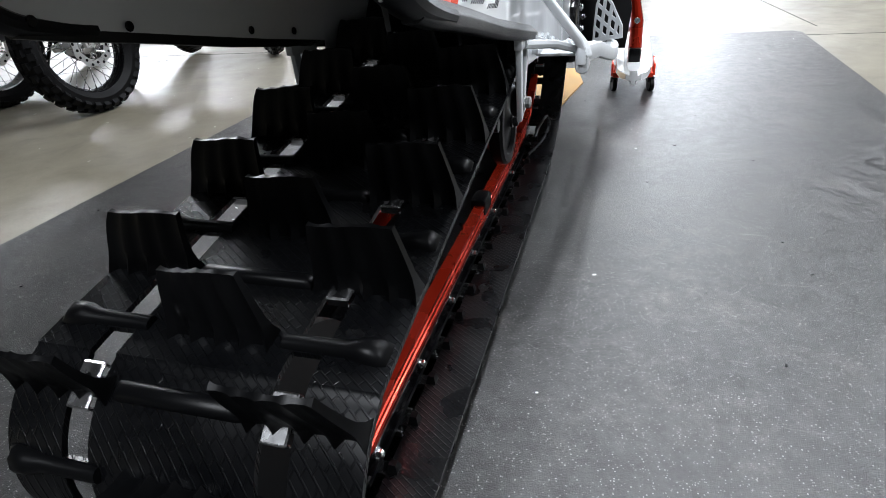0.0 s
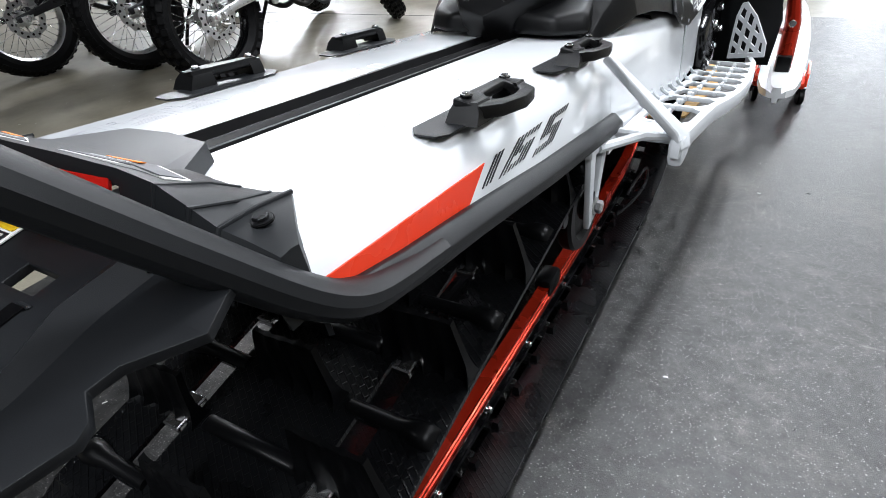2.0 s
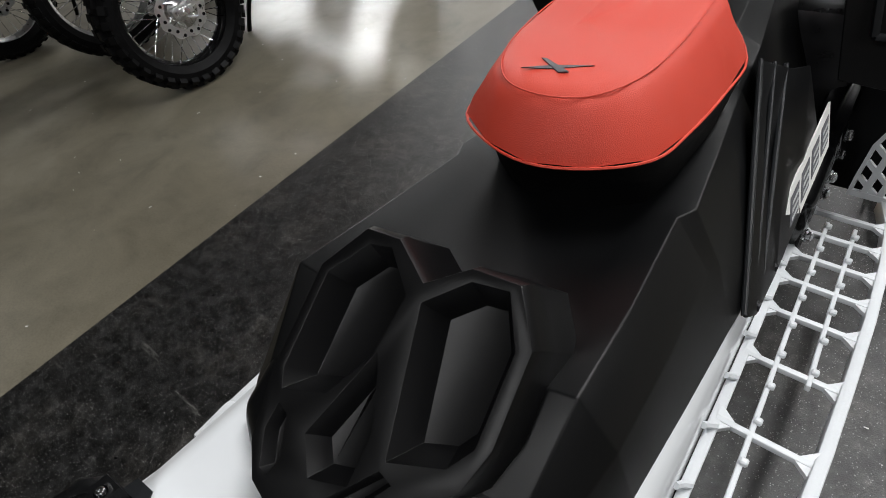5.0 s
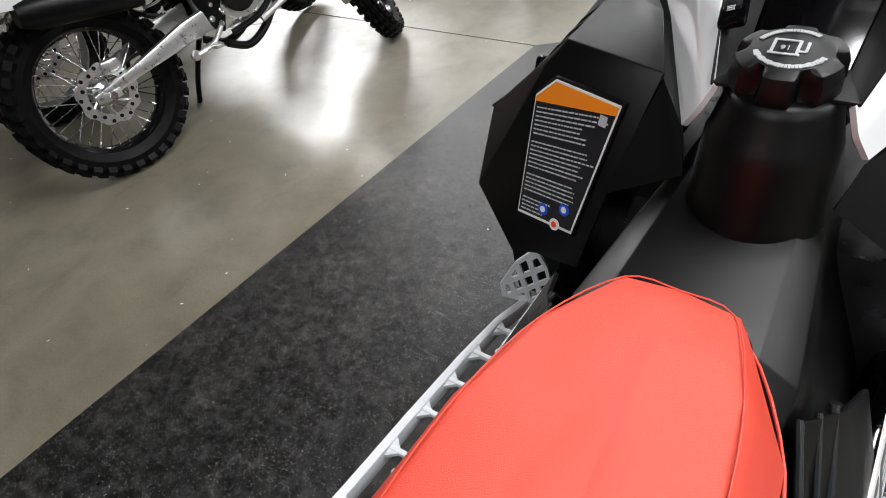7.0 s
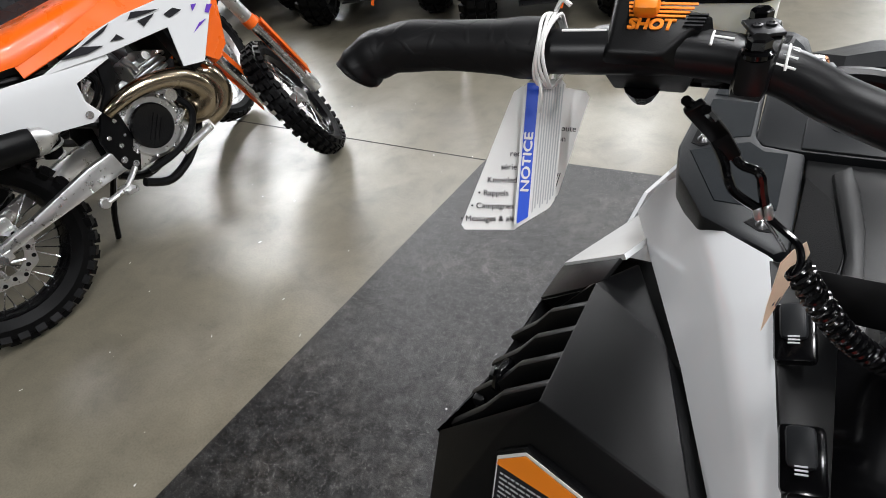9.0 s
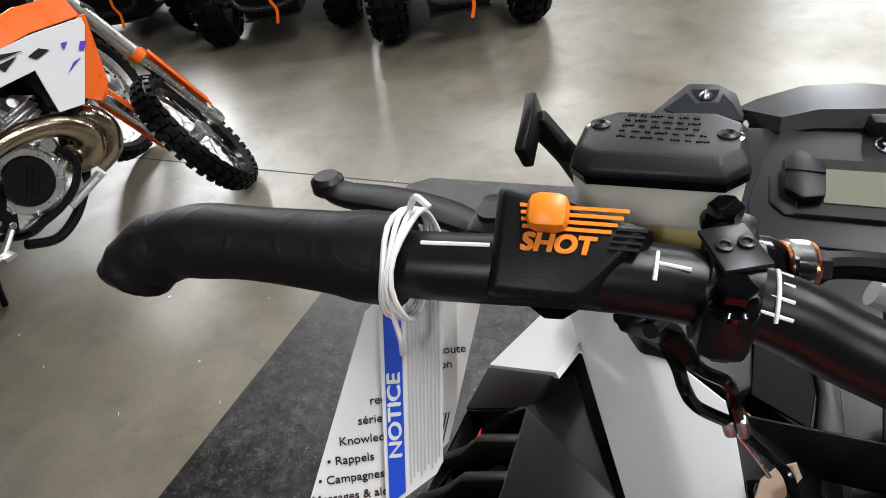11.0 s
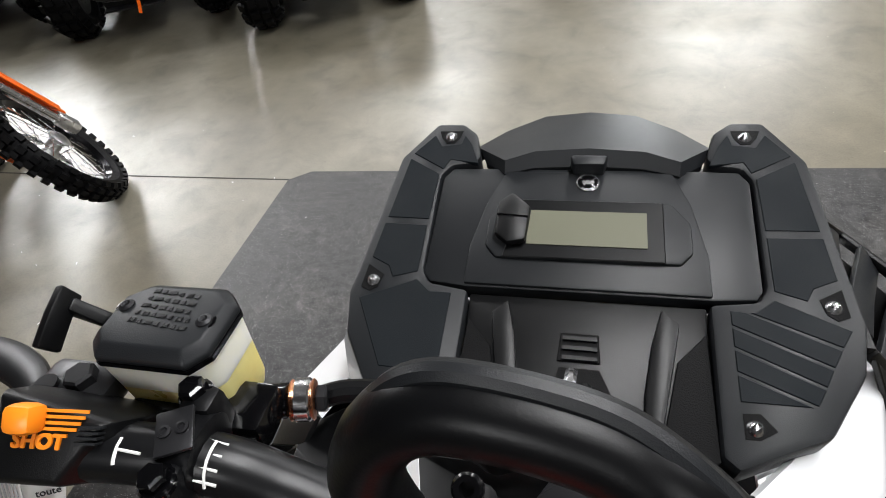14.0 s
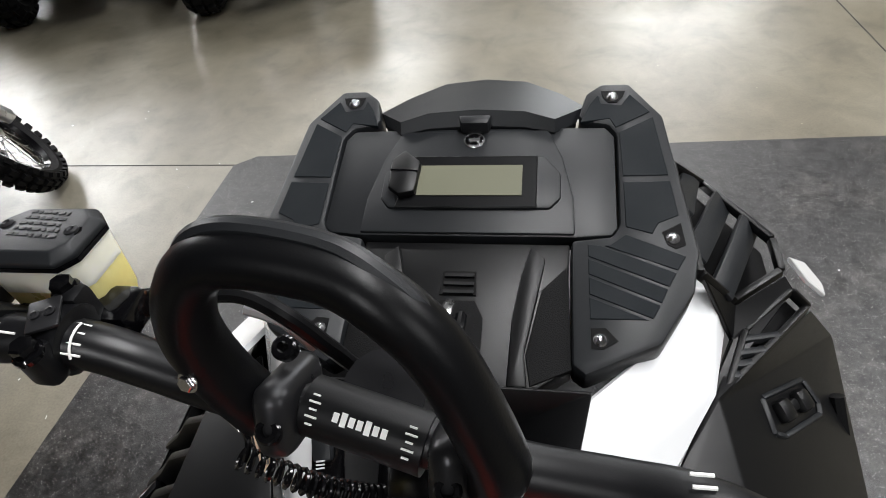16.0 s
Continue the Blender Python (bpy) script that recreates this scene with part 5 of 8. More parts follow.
# fuel neck and cap
PLAN[0] = FORE
b = lathe(mesh(), [(0.072, 0.690), (0.066, 0.725), (0.0625, 0.750), (0.0605, 0.790), (0.0595, 0.802), (0.0575, 0.806), (0.0500, 0.836), (0.0470, 0.845), (0.040, 0.848)], Matrix.Translation((0, 2.214, 0.0)), 48)
neck = part("fuel_neck", b, PLASTIC, sled, "black filler neck", 50)
b = mesh()
n = 72
rows = [[] for _ in range(5)]
for j in range(n):
    a = 2 * math.pi * j / n
    notch = max(0, math.cos(6 * a)) ** 1.4
    for k, (r, z, d) in enumerate(((0.044, 0.848, 0.006), (0.047, 0.853, 0.015), (0.046, 0.869, 0.016), (0.043, 0.877, 0.011), (0.034, 0.8805, 0.001))):
        rows[k].append(((r - d * notch) * math.cos(a), 2.214 + (r - d * notch) * math.sin(a), z))
loft(b, rows)
tilt = Matrix.Translation((-0.003, 2.214, 0.853)) @ Matrix.Rotation(radians(10), 4, "X") @ Matrix.Translation((0, -2.214, -0.85))
b.transform(tilt)
cap = part("fuel_cap", b, PLASTIC, sled, "black lobed fuel cap with a pump symbol", 40)
b = mesh()
mk = tilt @ Matrix.Translation((0, 2.214, 0.8808)) @ Matrix.Diagonal((0.82, 0.82, 1, 1))
for c, sz in (((-0.006, -0.012, 0), (0.030, 0.003, 0.001)), ((-0.006, 0.014, 0), (0.024, 0.003, 0.001)), ((-0.018, 0.001, 0), (0.003, 0.028, 0.001)), ((0.006, 0.001, 0), (0.003, 0.028, 0.001)), ((0.014, 0.004, 0), (0.003, 0.018, 0.001)), ((0.010, -0.005, 0), (0.008, 0.003, 0.001))):
    join(b, box(mesh(), c, sz), mk)
lettering(b, "91", 0.011, mk @ Matrix.Translation((-0.006, -0.001, 0)), 0.0006)
for j in range(26):
    a = math.pi * (1.12 + 0.76 * j / 25)
    join(b, box(mesh(), (0.034 * math.cos(a), 0.034 * math.sin(a), 0), (0.0026, 0.005 + 0.001 * (j % 3), 0.001), Matrix.Rotation(a - math.pi / 2, 4, "Z")), mk)
    if j > 5:
        a += math.pi
        join(b, box(mesh(), (0.034 * math.cos(a), 0.034 * math.sin(a), 0), (0.0026, 0.005, 0.001), Matrix.Rotation(a - math.pi / 2, 4, "Z")), mk)
part("cap_print", b, GREY_PRINT, cap)

# console with rocker switches
b = shell([(-0.060, 2.195, 0.846), (0.060, 2.195, 0.846), (0.108, 2.405, 0.938), (-0.108, 2.405, 0.938), (-0.045, 2.25, 0.850), (0.045, 2.25, 0.850), (0.055, 2.40, 0.900), (-0.055, 2.40, 0.900)],
          [(0, 1, 5, 4), (1, 2, 6, 5), (2, 3, 7, 6), (3, 0, 4, 7)], 0.004, 0.001)
console = part("console", b, PLASTIC, sled, "black console in front of the rider", 40)
b = mesh()
box(b, (0, 2.33, 0.84), (0.12, 0.16, 0.06), Matrix.Rotation(radians(18), 4, "X"), 0.01)
part("console_floor", b, GLOSS_BLACK, console)
for i, (x, y, z) in enumerate(((-0.066, 2.275, 0.886), (-0.082, 2.352, 0.918))):
    m = frame_of((x, y, z), (0.96, 0.05, 0.28), (-0.2, 0.9, 0.38))
    b = join(mesh(), box(mesh(), (0, 0, 0.002), (0.026, 0.044, 0.010), None, 0.004), m)
    sw = part("rocker_switch", b, GLOSS_BLACK, sled, "gloss black rocker switch")
    b = join(mesh(), box(mesh(), (0, 0.006, 0.010), (0.017, 0.026, 0.008), Matrix.Rotation(radians(8), 4, "X"), 0.004), m)
    part("rocker", b, PLASTIC_GREY, sw)
    b = mesh()
    for k in range(3):
        join(b, box(mesh(), (0.0, -0.011 + 0.0024 * k, 0.0125), (0.007, 0.0011, 0.0008)), m)
    part("symbol", b, GREY_PRINT, sw)

# side bodywork: white upper panels, black lower panels with vents
for s in (1, -1):
    mir = s > 0
    wp = [(-0.080, 2.202, 0.797), (-0.056, 2.192, 0.848), (-0.108, 2.405, 0.942), (-0.198, 2.530, 0.926), (-0.205, 2.70, 0.94), (-0.262, 2.72, 0.80), (-0.236, 2.557, 0.862), (-0.150, 2.365, 0.842), (-0.168, 2.47, 0.925), (-0.27, 2.95, 0.72), (-0.20, 2.98, 0.86), (-0.128, 2.37, 0.905), (-0.066, 2.188, 0.824), (-0.215, 2.545, 0.905)]
    if s > 0:
        wp[3], wp[6], wp[13], wp[8] = (-0.197, 2.519, 0.945), (-0.240, 2.542, 0.879), (-0.222, 2.532, 0.914), (-0.168, 2.470, 0.935)
        wp[2], wp[11] = (-0.106, 2.405, 0.924), (-0.130, 2.370, 0.892)
        wp[3], wp[8] = (-0.196, 2.519, 0.928), (-0.166, 2.470, 0.914)
        wp[4], wp[5], wp[7] = (-0.205, 2.70, 0.885), (-0.245, 2.70, 0.80), (-0.172, 2.385, 0.858)
    wp.append((-0.212, 2.454, 0.876) if s > 0 else (-0.193, 2.461, 0.852))
    hood = [(0, 12, 11, 7), (12, 1, 2, 11), (7, 11, 14), (11, 8, 13, 14), (14, 13, 6), (11, 2, 8), (8, 3, 13)]
    if s > 0:
        hood += [(6, 13, 5), (13, 3, 4, 5), (5, 4, 10, 9)]
    b = mesh()
    hv = [b.verts.new((-x if mir else x, y, z)) for x, y, z in wp]
    for f in hood:
        b.faces.new([hv[i] for i in f])
    for v in [v for v in b.verts if not v.link_faces]:
        b.verts.remove(v)
    bmesh.ops.recalc_face_normals(b, faces=b.faces)
    if sum(f.normal.z for f in b.faces) < 0:
        bmesh.ops.reverse_faces(b, faces=b.faces[:])
    bevel(b, [e for e in b.edges if len(e.link_faces) == 2 and e.calc_face_angle(0) > 0.12], 0.005 if s > 0 else 0.010, 3)
    bmesh.ops.solidify(b, geom=b.faces[:], thickness=0.006)
    part("hood_panel", b, WHITE_PLASTIC, sled, "glossy white hood panel", 50)
    # black lower panel: rear face with its chamfers, outer face and vent
    lp = [(-0.116, 2.252, 0.822), (-0.165, 2.385, 0.838), (-0.238, 2.445, 0.842), (-0.236, 2.292, 0.823), (-0.354, 2.297, 0.712), (-0.357, 2.249, 0.617), (-0.292, 2.221, 0.529),
          (-0.180, 2.165, 0.560), (-0.150, 2.180, 0.700), (-0.300, 2.300, 0.50), (-0.286, 2.500, 0.768), (-0.318, 2.480, 0.768), (-0.352, 2.42, 0.62), (-0.33, 2.45, 0.50), (-0.215, 2.490, 0.838), (-0.268, 2.276, 0.795), (-0.25, 2.21, 0.545)]
    lp += [(x + 0.016, y + 0.004, z - 0.034) for x, y, z in (lp[3], lp[2], lp[11], lp[4])]
    if s > 0:
        lp[1], lp[2], lp[10], lp[11], lp[14] = (-0.172, 2.380, 0.850), (-0.214, 2.450, 0.866), (-0.318, 2.562, 0.857), (-0.372, 2.600, 0.780), (-0.226, 2.480, 0.864)
    # the face round the sticker lies in one plane
    pn = V(0.095, -0.030, -0.004).cross(V(-0.039, -0.037, -0.190))
    for i in (6, 7, 8, 15, 16):
        x, _, z = lp[i]
        lp[i] = (x, 2.282 - (pn.x * (x + 0.250) + pn.z * (z - 0.789)) / pn.y, z)
    fs = [(0, 1, 2, 3), (0, 3, 15, 8), (15, 4, 5), (15, 5, 6, 16), (15, 16, 7, 8), (3, 2, 18, 17), (17, 18, 19, 20), (2, 11, 19, 18), (4, 3, 17, 20), (3, 4, 15), (4, 11, 12, 5), (5, 12, 13, 9), (5, 9, 6), (1, 14, 10, 2), (2, 10, 11)]
    if s > 0:
        fs = [f for f in fs if max(f) < 17] + [(3, 2, 11, 4)]
    b = shell(lp, fs, 0.005, 0.0, 1, mir)
    bevel(b, [e for e in b.edges if e.calc_face_angle(0) > 0.4], 0.004, 2)
    side = part("side_panel", b, PLASTIC, sled, "black side panel" + (" with a printed warning sticker" if s < 0 else ""), 30)
    # filler strip between the side panel and the white hood
    b = shell([(-0.118, 2.253, 0.818), (-0.078, 2.204, 0.790), (-0.148, 2.366, 0.834), (-0.168, 2.387, 0.834), (-0.150, 2.186, 0.700), (-0.070, 2.200, 0.740)], [(0, 1, 2, 3), (0, 4, 5, 1)], 0.004, 0.0, 1, mir)
    part("gusset", b, PLASTIC, side)
    # slatted vent on the outer shoulder
    g = lambda x, y, z: V(-x if mir else x, y, z)
    if s > 0:
        A, B, C, D, E, F = V(0.242, 2.707, 0.901), V(0.282, 2.598, 0.916), V(0.284, 2.565, 0.907), V(0.241, 2.539, 0.893), V(0.199, 2.518, 0.948), V(0.203, 2.690, 0.938)
        ring = [F, A, B, C, D, E]
        fr = mesh()
        for i in range(6):
            ribbon(fr, [ring[i], ring[(i + 1) % 6]], 0.007, 0.010, bev=0.002)
        vent = part("vent", fr, PLASTIC, sled, "black slatted intake vent")
        # black block standing in for the shade inside the vent
        part("vent_shade", prism(mesh(), [p + V(-0.005, 0, -0.017) for p in ring], (-0.008, 0, -0.030)), SEAT_BLACK, vent)
        # slats in a lighter grey than the frame, for their lit faces
        for p, q in ((F.lerp(A, 0.6), F.lerp(E, 0.45)), (A.lerp(B, 0.33), F.lerp(E, 0.85)), (A.lerp(B, 0.72), E.lerp(D, 0.62)), ):
            part("slat", ribbon(mesh(), [p, p.lerp(q, 0.5) + V(0, 0, -0.006), q], 0.006, 0.024, up=(-0.75, 0.2, 0.6), bev=0.0015), PLASTIC_GREY, vent)
        top, R, L, I = V(0.297, 2.562, 0.885), V(0.316, 2.560, 0.866), V(0.226, 2.462, 0.866), V(0.252, 2.522, 0.872)
        b = shell([(0.199, 2.516, 0.944), (0.240, 2.540, 0.888), (0.286, 2.566, 0.902), (0.298, 2.566, 0.884), (0.266, 2.524, 0.868), (0.238, 2.516, 0.866), (0.226, 2.468, 0.864), (0.208, 2.450, 0.862)],
                  [(1, 2, 3, 4), (1, 4, 5), (5, 4, 6), (5, 6, 7), (0, 1, 5)], 0.005, 0.001, 1)
        part("vent_surround", b, PLASTIC, sled, "black moulded vent surround")
        fr = mesh()
        for p, q in ((top, R), (R, L), (L, I), (I, top)):
            ribbon(fr, [p, q], 0.006, 0.010, bev=0.002)
        v2 = part("vent", fr, PLASTIC, sled, "black slatted lower vent")
        # black sheet for the vent's shaded inside; slats greyer, as if lit
        part("vent_shade", prism(mesh(), [p + V(0, 0, -0.014) for p in (top, R, L, I)], (0, 0, -0.003)), SEAT_BLACK, v2)
        for f in (0.18, 0.42, 0.62, 0.80):
            part("slat", ribbon(mesh(), [I.lerp(L, f), (R.lerp(L, 0.25 + 0.75 * f))], 0.007, 0.010, bev=0.0015), PLASTIC_GREY, v2)
    # curved vent fins below the hood's shoulder
    for k in range(4 if s < 0 else 0):
        f = 0.20 + 0.205 * k
        p, q = g(*V(*lp[2]).lerp(V(*lp[3]), f)), g(*V(*lp[11]).lerp(V(*lp[4]), min(1, f + 0.02)))
        b = ribbon(mesh(), [p + V(0, 0, -0.010), p.lerp(q, 0.45) + V(0, 0.002, -0.006), p.lerp(q, 0.62) + V(0, -0.004, -0.012), q + V(0, -0.010, -0.016)], 0.011, 0.030, bev=0.003)
        part("fin", b, PLASTIC, side)
    for k in range(2 if s < 0 else 0):
        q = V(*lp[11]).lerp(V(*lp[4]), 0.55 + 0.16 * k)
        part("fin_clip", box(mesh(), g(q.x + 0.006, q.y, q.z), (0.014, 0.018, 0.012), None, 0.003), PLASTIC, side)
    # grip latch on the shoulder, in its recess
    if s > 0:
        m = frame_of(V(0.2893, 2.4799, 0.8178), (0.70, 0.605, -0.39), (-0.434, 0.789, 0.445))
        b = mesh()
        edge = ((-0.044, -0.013), (-0.032, -0.019), (0.036, -0.019), (0.044, -0.010), (0.040, 0.014), (-0.034, 0.016))
        for i in range(6):
            ribbon(b, [m @ V(*edge[i], 0.004), m @ V(*edge[(i + 1) % 6], 0.004)], 0.005, 0.008, bev=0.0015)
        latch = part("latch_recess", b, PLASTIC_GREY, side, "moulded recess with a grip latch")
        # black plate inside the raised rim paints the recess's shade
        part("latch_shade", prism(mesh(), [m @ V(*p, 0.0018) for p in edge], m.to_3x3() @ V(0, 0, 0.0012)), SEAT_BLACK, latch)
        b = mesh()
        for p in (-0.018, 0.016):
            box(b, (p, 0.0, 0.008), (0.020, 0.020, 0.013), None, 0.005)
        box(b, (0, 0.0, 0.006), (0.050, 0.011, 0.008), None, 0.003)
        part("latch", join(mesh(), b, m), PLASTIC, latch)
        b = tube(mesh(), spline([(0.352, 2.515, 0.790), (0.366, 2.470, 0.730), (0.374, 2.42, 0.66), (0.372, 2.36, 0.58)], 6), 0.007, 10)
        part("edge_cable", b, RUBBER, side, "black cable along the panel's edge")
    else:
        b = box(mesh(), g(-0.318, 2.375, 0.752), (0.012, 0.055, 0.028), Matrix.Rotation(radians(-25), 4, "X"), 0.006)
        part("latch", b, GLOSS_BLACK, side)
    # nose of the hood, closing the body in front
    b = shell([(-0.262, 2.72, 0.79), (-0.27, 2.95, 0.70), (-0.325, 2.62, 0.62), (-0.30, 2.95, 0.46), (-0.2, 3.18, 0.46), (-0.19, 3.10, 0.62), (-0.300, 2.500, 0.812), (-0.372, 2.42, 0.62), (0.0, 3.24, 0.46), (0.0, 3.16, 0.62), (0, 2.96, 0.80), (-0.20, 2.96, 0.79)],
              [(6, 0, 2, 7), (0, 1, 3, 2), (1, 5, 4, 3), (5, 9, 8, 4), (1, 11, 10, 9, 5)][0 if s > 0 else 1:], 0.005, 0.0, 1, mir)
    part("nose_panel", b, WHITE_PLASTIC, sled, "white nose panel")
    # slim winglet beside the vent
    b = prism(mesh(), [g(-0.312, 2.618, 0.872), g(-0.345, 2.650, 0.835), g(-0.374, 2.653, 0.800), g(-0.376, 2.640, 0.794), g(-0.345, 2.628, 0.828)], g(-0.003, 0, 0.004), 0.001, 1)
    if s > 0:
        part("winglet", b, WHITE_PLASTIC, sled, "white winglet edge")
    else:
        b.free()
        b = shell([(-0.305, 2.517, 0.800), (-0.226, 2.464, 0.871), (-0.205, 2.560, 0.850), (-0.205, 2.665, 0.812), (-0.250, 2.676, 0.788)], [(0, 1, 2), (0, 2, 3, 4)], 0.006, 0.0)
        part("hood_wing", b, WHITE_PLASTIC, sled, "white hood wing above the vent fins")
        b = shell([(-0.303, 2.517, 0.793), (-0.226, 2.466, 0.862), (-0.240, 2.448, 0.838), (-0.318, 2.482, 0.766)], [(0, 1, 2, 3)], 0.005, 0.001)
        part("inner_duct", box(mesh(), (-0.185, 2.46, 0.745), (0.150, 0.20, 0.11), None, 0.01), SEAT_BLACK, sled, "dark duct behind the side panel")
        part("vent_brow", b, PLASTIC, sled, "black brow below the hood wing")

# framed window in the rider's right panel; a flat black sheet paints its shaded recess
wn = V(0.095, 0.030, 0.004).cross(V(-0.039, 0.037, 0.190)).normalized()
wn = wn if wn.y < 0 else -wn
win = [V(0.262, 2.266, 0.770), V(0.178, 2.240, 0.766), V(0.205, 2.208, 0.628), V(0.276, 2.230, 0.622)]
wb = mesh()
for p, q in zip(win, win[1:] + win[:1]):
    ribbon(wb, [p + wn * 0.004, q + wn * 0.004], 0.010, 0.014, up=wn, bev=0.002)
window_rim = part("panel_window", wb, PLASTIC_GREY, sled, "black framed opening in the side panel")
part("recess_shade", prism(mesh(), [p + wn * 0.002 for p in win], wn * 0.0015), SEAT_BLACK, window_rim)

# warning sticker on the rider's left panel
P1, P2, P3, PL = V(-0.250, 2.270, 0.789), V(-0.155, 2.240, 0.785), V(-0.289, 2.233, 0.599), V(-0.279, 2.273, 0.763)
nn = (P2 - P1).cross(P3 - P1).normalized()
if nn.y > 0:
    nn = -nn
flat = lambda p: p - nn * (p - P1).dot(nn)
PL, P4 = flat(PL), flat(V(-0.1953, 2.2068, 0.6084))
edge = [PL, P1, P2, P4, P3]
# flat boss on the panel that carries the sticker
mid = sum(edge, V(0, 0, 0)) / 5
b = prism(mesh(), [mid + (p - mid) * 1.05 - nn * 0.012 for p in edge], nn * 0.0118, 0.001, 1)
boss = part("sticker_boss", b, PLASTIC, side)
b = prism(mesh(), edge, nn * 0.0008)
part("warning_sticker", b, PAPER, side, "black, orange and white warning sticker")
shrink = lambda p, h, k=0.962: mid + (p - mid) * k + nn * h
b = prism(mesh(), [shrink(p, 0.0009) for p in edge], nn * 0.0005)
part("sticker_field", b, BLACK_DECAL, side)
sx = (P2 - P1).normalized()
sy = nn.cross(sx).normalized()
if sy.z > 0:
    sy = -sy
st = lambda x, y, h: P1 + sx * x + sy * y + nn * h
b = prism(mesh(), [shrink(PL, 0.0015), shrink(P1, 0.0015), shrink(P2, 0.0015), shrink(P2, 0.0015) + sy * 0.010, shrink(PL, 0.0015) + sy * 0.006], nn * 0.0004)
part("sticker_band", b, ORANGE_PRINT, side)
down = (P3 - PL).normalized()
hl = (P3 - PL).length
rnd = random.Random(4)
b = mesh()
slope = ((P2 - PL).normalized())
for i in range(26):
    f = 0.09 + i * 0.034
    if i in (7, 15, 21):
        continue
    o = PL + down * hl * f + nn * 0.0015
    room = (P2.lerp(P4, f) - PL.lerp(P3, f)).length
    x0 = 0.006
    x1 = x0 + room * (rnd.uniform(0.55, 0.72) if 2 < i < 8 else rnd.uniform(0.72, 0.90) if i < 22 else rnd.uniform(0.35, 0.5))
    way = (P4 - P3).normalized().lerp(slope, max(0.0, 1 - f * 1.2)).normalized()
    x = x0
    while x < x1:
        w = rnd.uniform(0.003, 0.010)
        q = [o + way * x, o + way * min(x + w, x1), o + way * min(x + w, x1) + down * 0.0020, o + way * x + down * 0.0020]
        prism(b, [flat(p) + nn * 0.0015 for p in q], nn * 0.0003)
        x += w + 0.0016
part("sticker_print", b, GREY_PRINT, side)
b = prism(mesh(), [flat(P2 + (P4 - P2) * 0.10 + sx * k + sy * l) + nn * 0.0015 for k, l in ((-0.022, 0), (-0.011, 0), (-0.011, 0.013), (-0.022, 0.013))], nn * 0.0003)
part("code_square", b, GREY_PRINT, side)
for k, l, mt in ((0.45, 0.055, BLUE_INK), (0.80, 0.066, BLUE_INK), (0.70, 0.040, PAPER)):
    c = flat(P3.lerp(P4, k) - sy * (l - 0.036)) + nn * 0.0014
    part("pictogram", disc(mesh(), c, nn, 0.0085, 0.0006, 18), mt, side)
    part("pictogram_mark", disc(mesh(), c + nn * 0.0007, nn, 0.0045, 0.0004, 12), PAPER if mt is not PAPER else RED_DECAL, side)

# ---- dash ----
DS = 0.243
dz = lambda y: 0.935 + (y - 2.455) * DS
dn = V(0, -DS, 1).normalized()
dp = lambda x, y, h=0.0: V(x, y, dz(y)) + dn * h


def slab(pts, h0, h1, bev=0.0, seg=2):
    return prism(mesh(), [dp(x, y, h0) for x, y in pts], dn * (h1 - h0), bev, seg)


side_out = [(0.104, 2.695), (0.112, 2.726), (0.128, 2.740), (0.156, 2.740), (0.186, 2.692), (0.200, 2.535), (0.192, 2.498), (0.163, 2.452), (0.104, 2.424), (0.094, 2.432), (0.095, 2.545), (0.130, 2.550), (0.137, 2.562), (0.140, 2.668), (0.132, 2.682), (0.108, 2.686)]
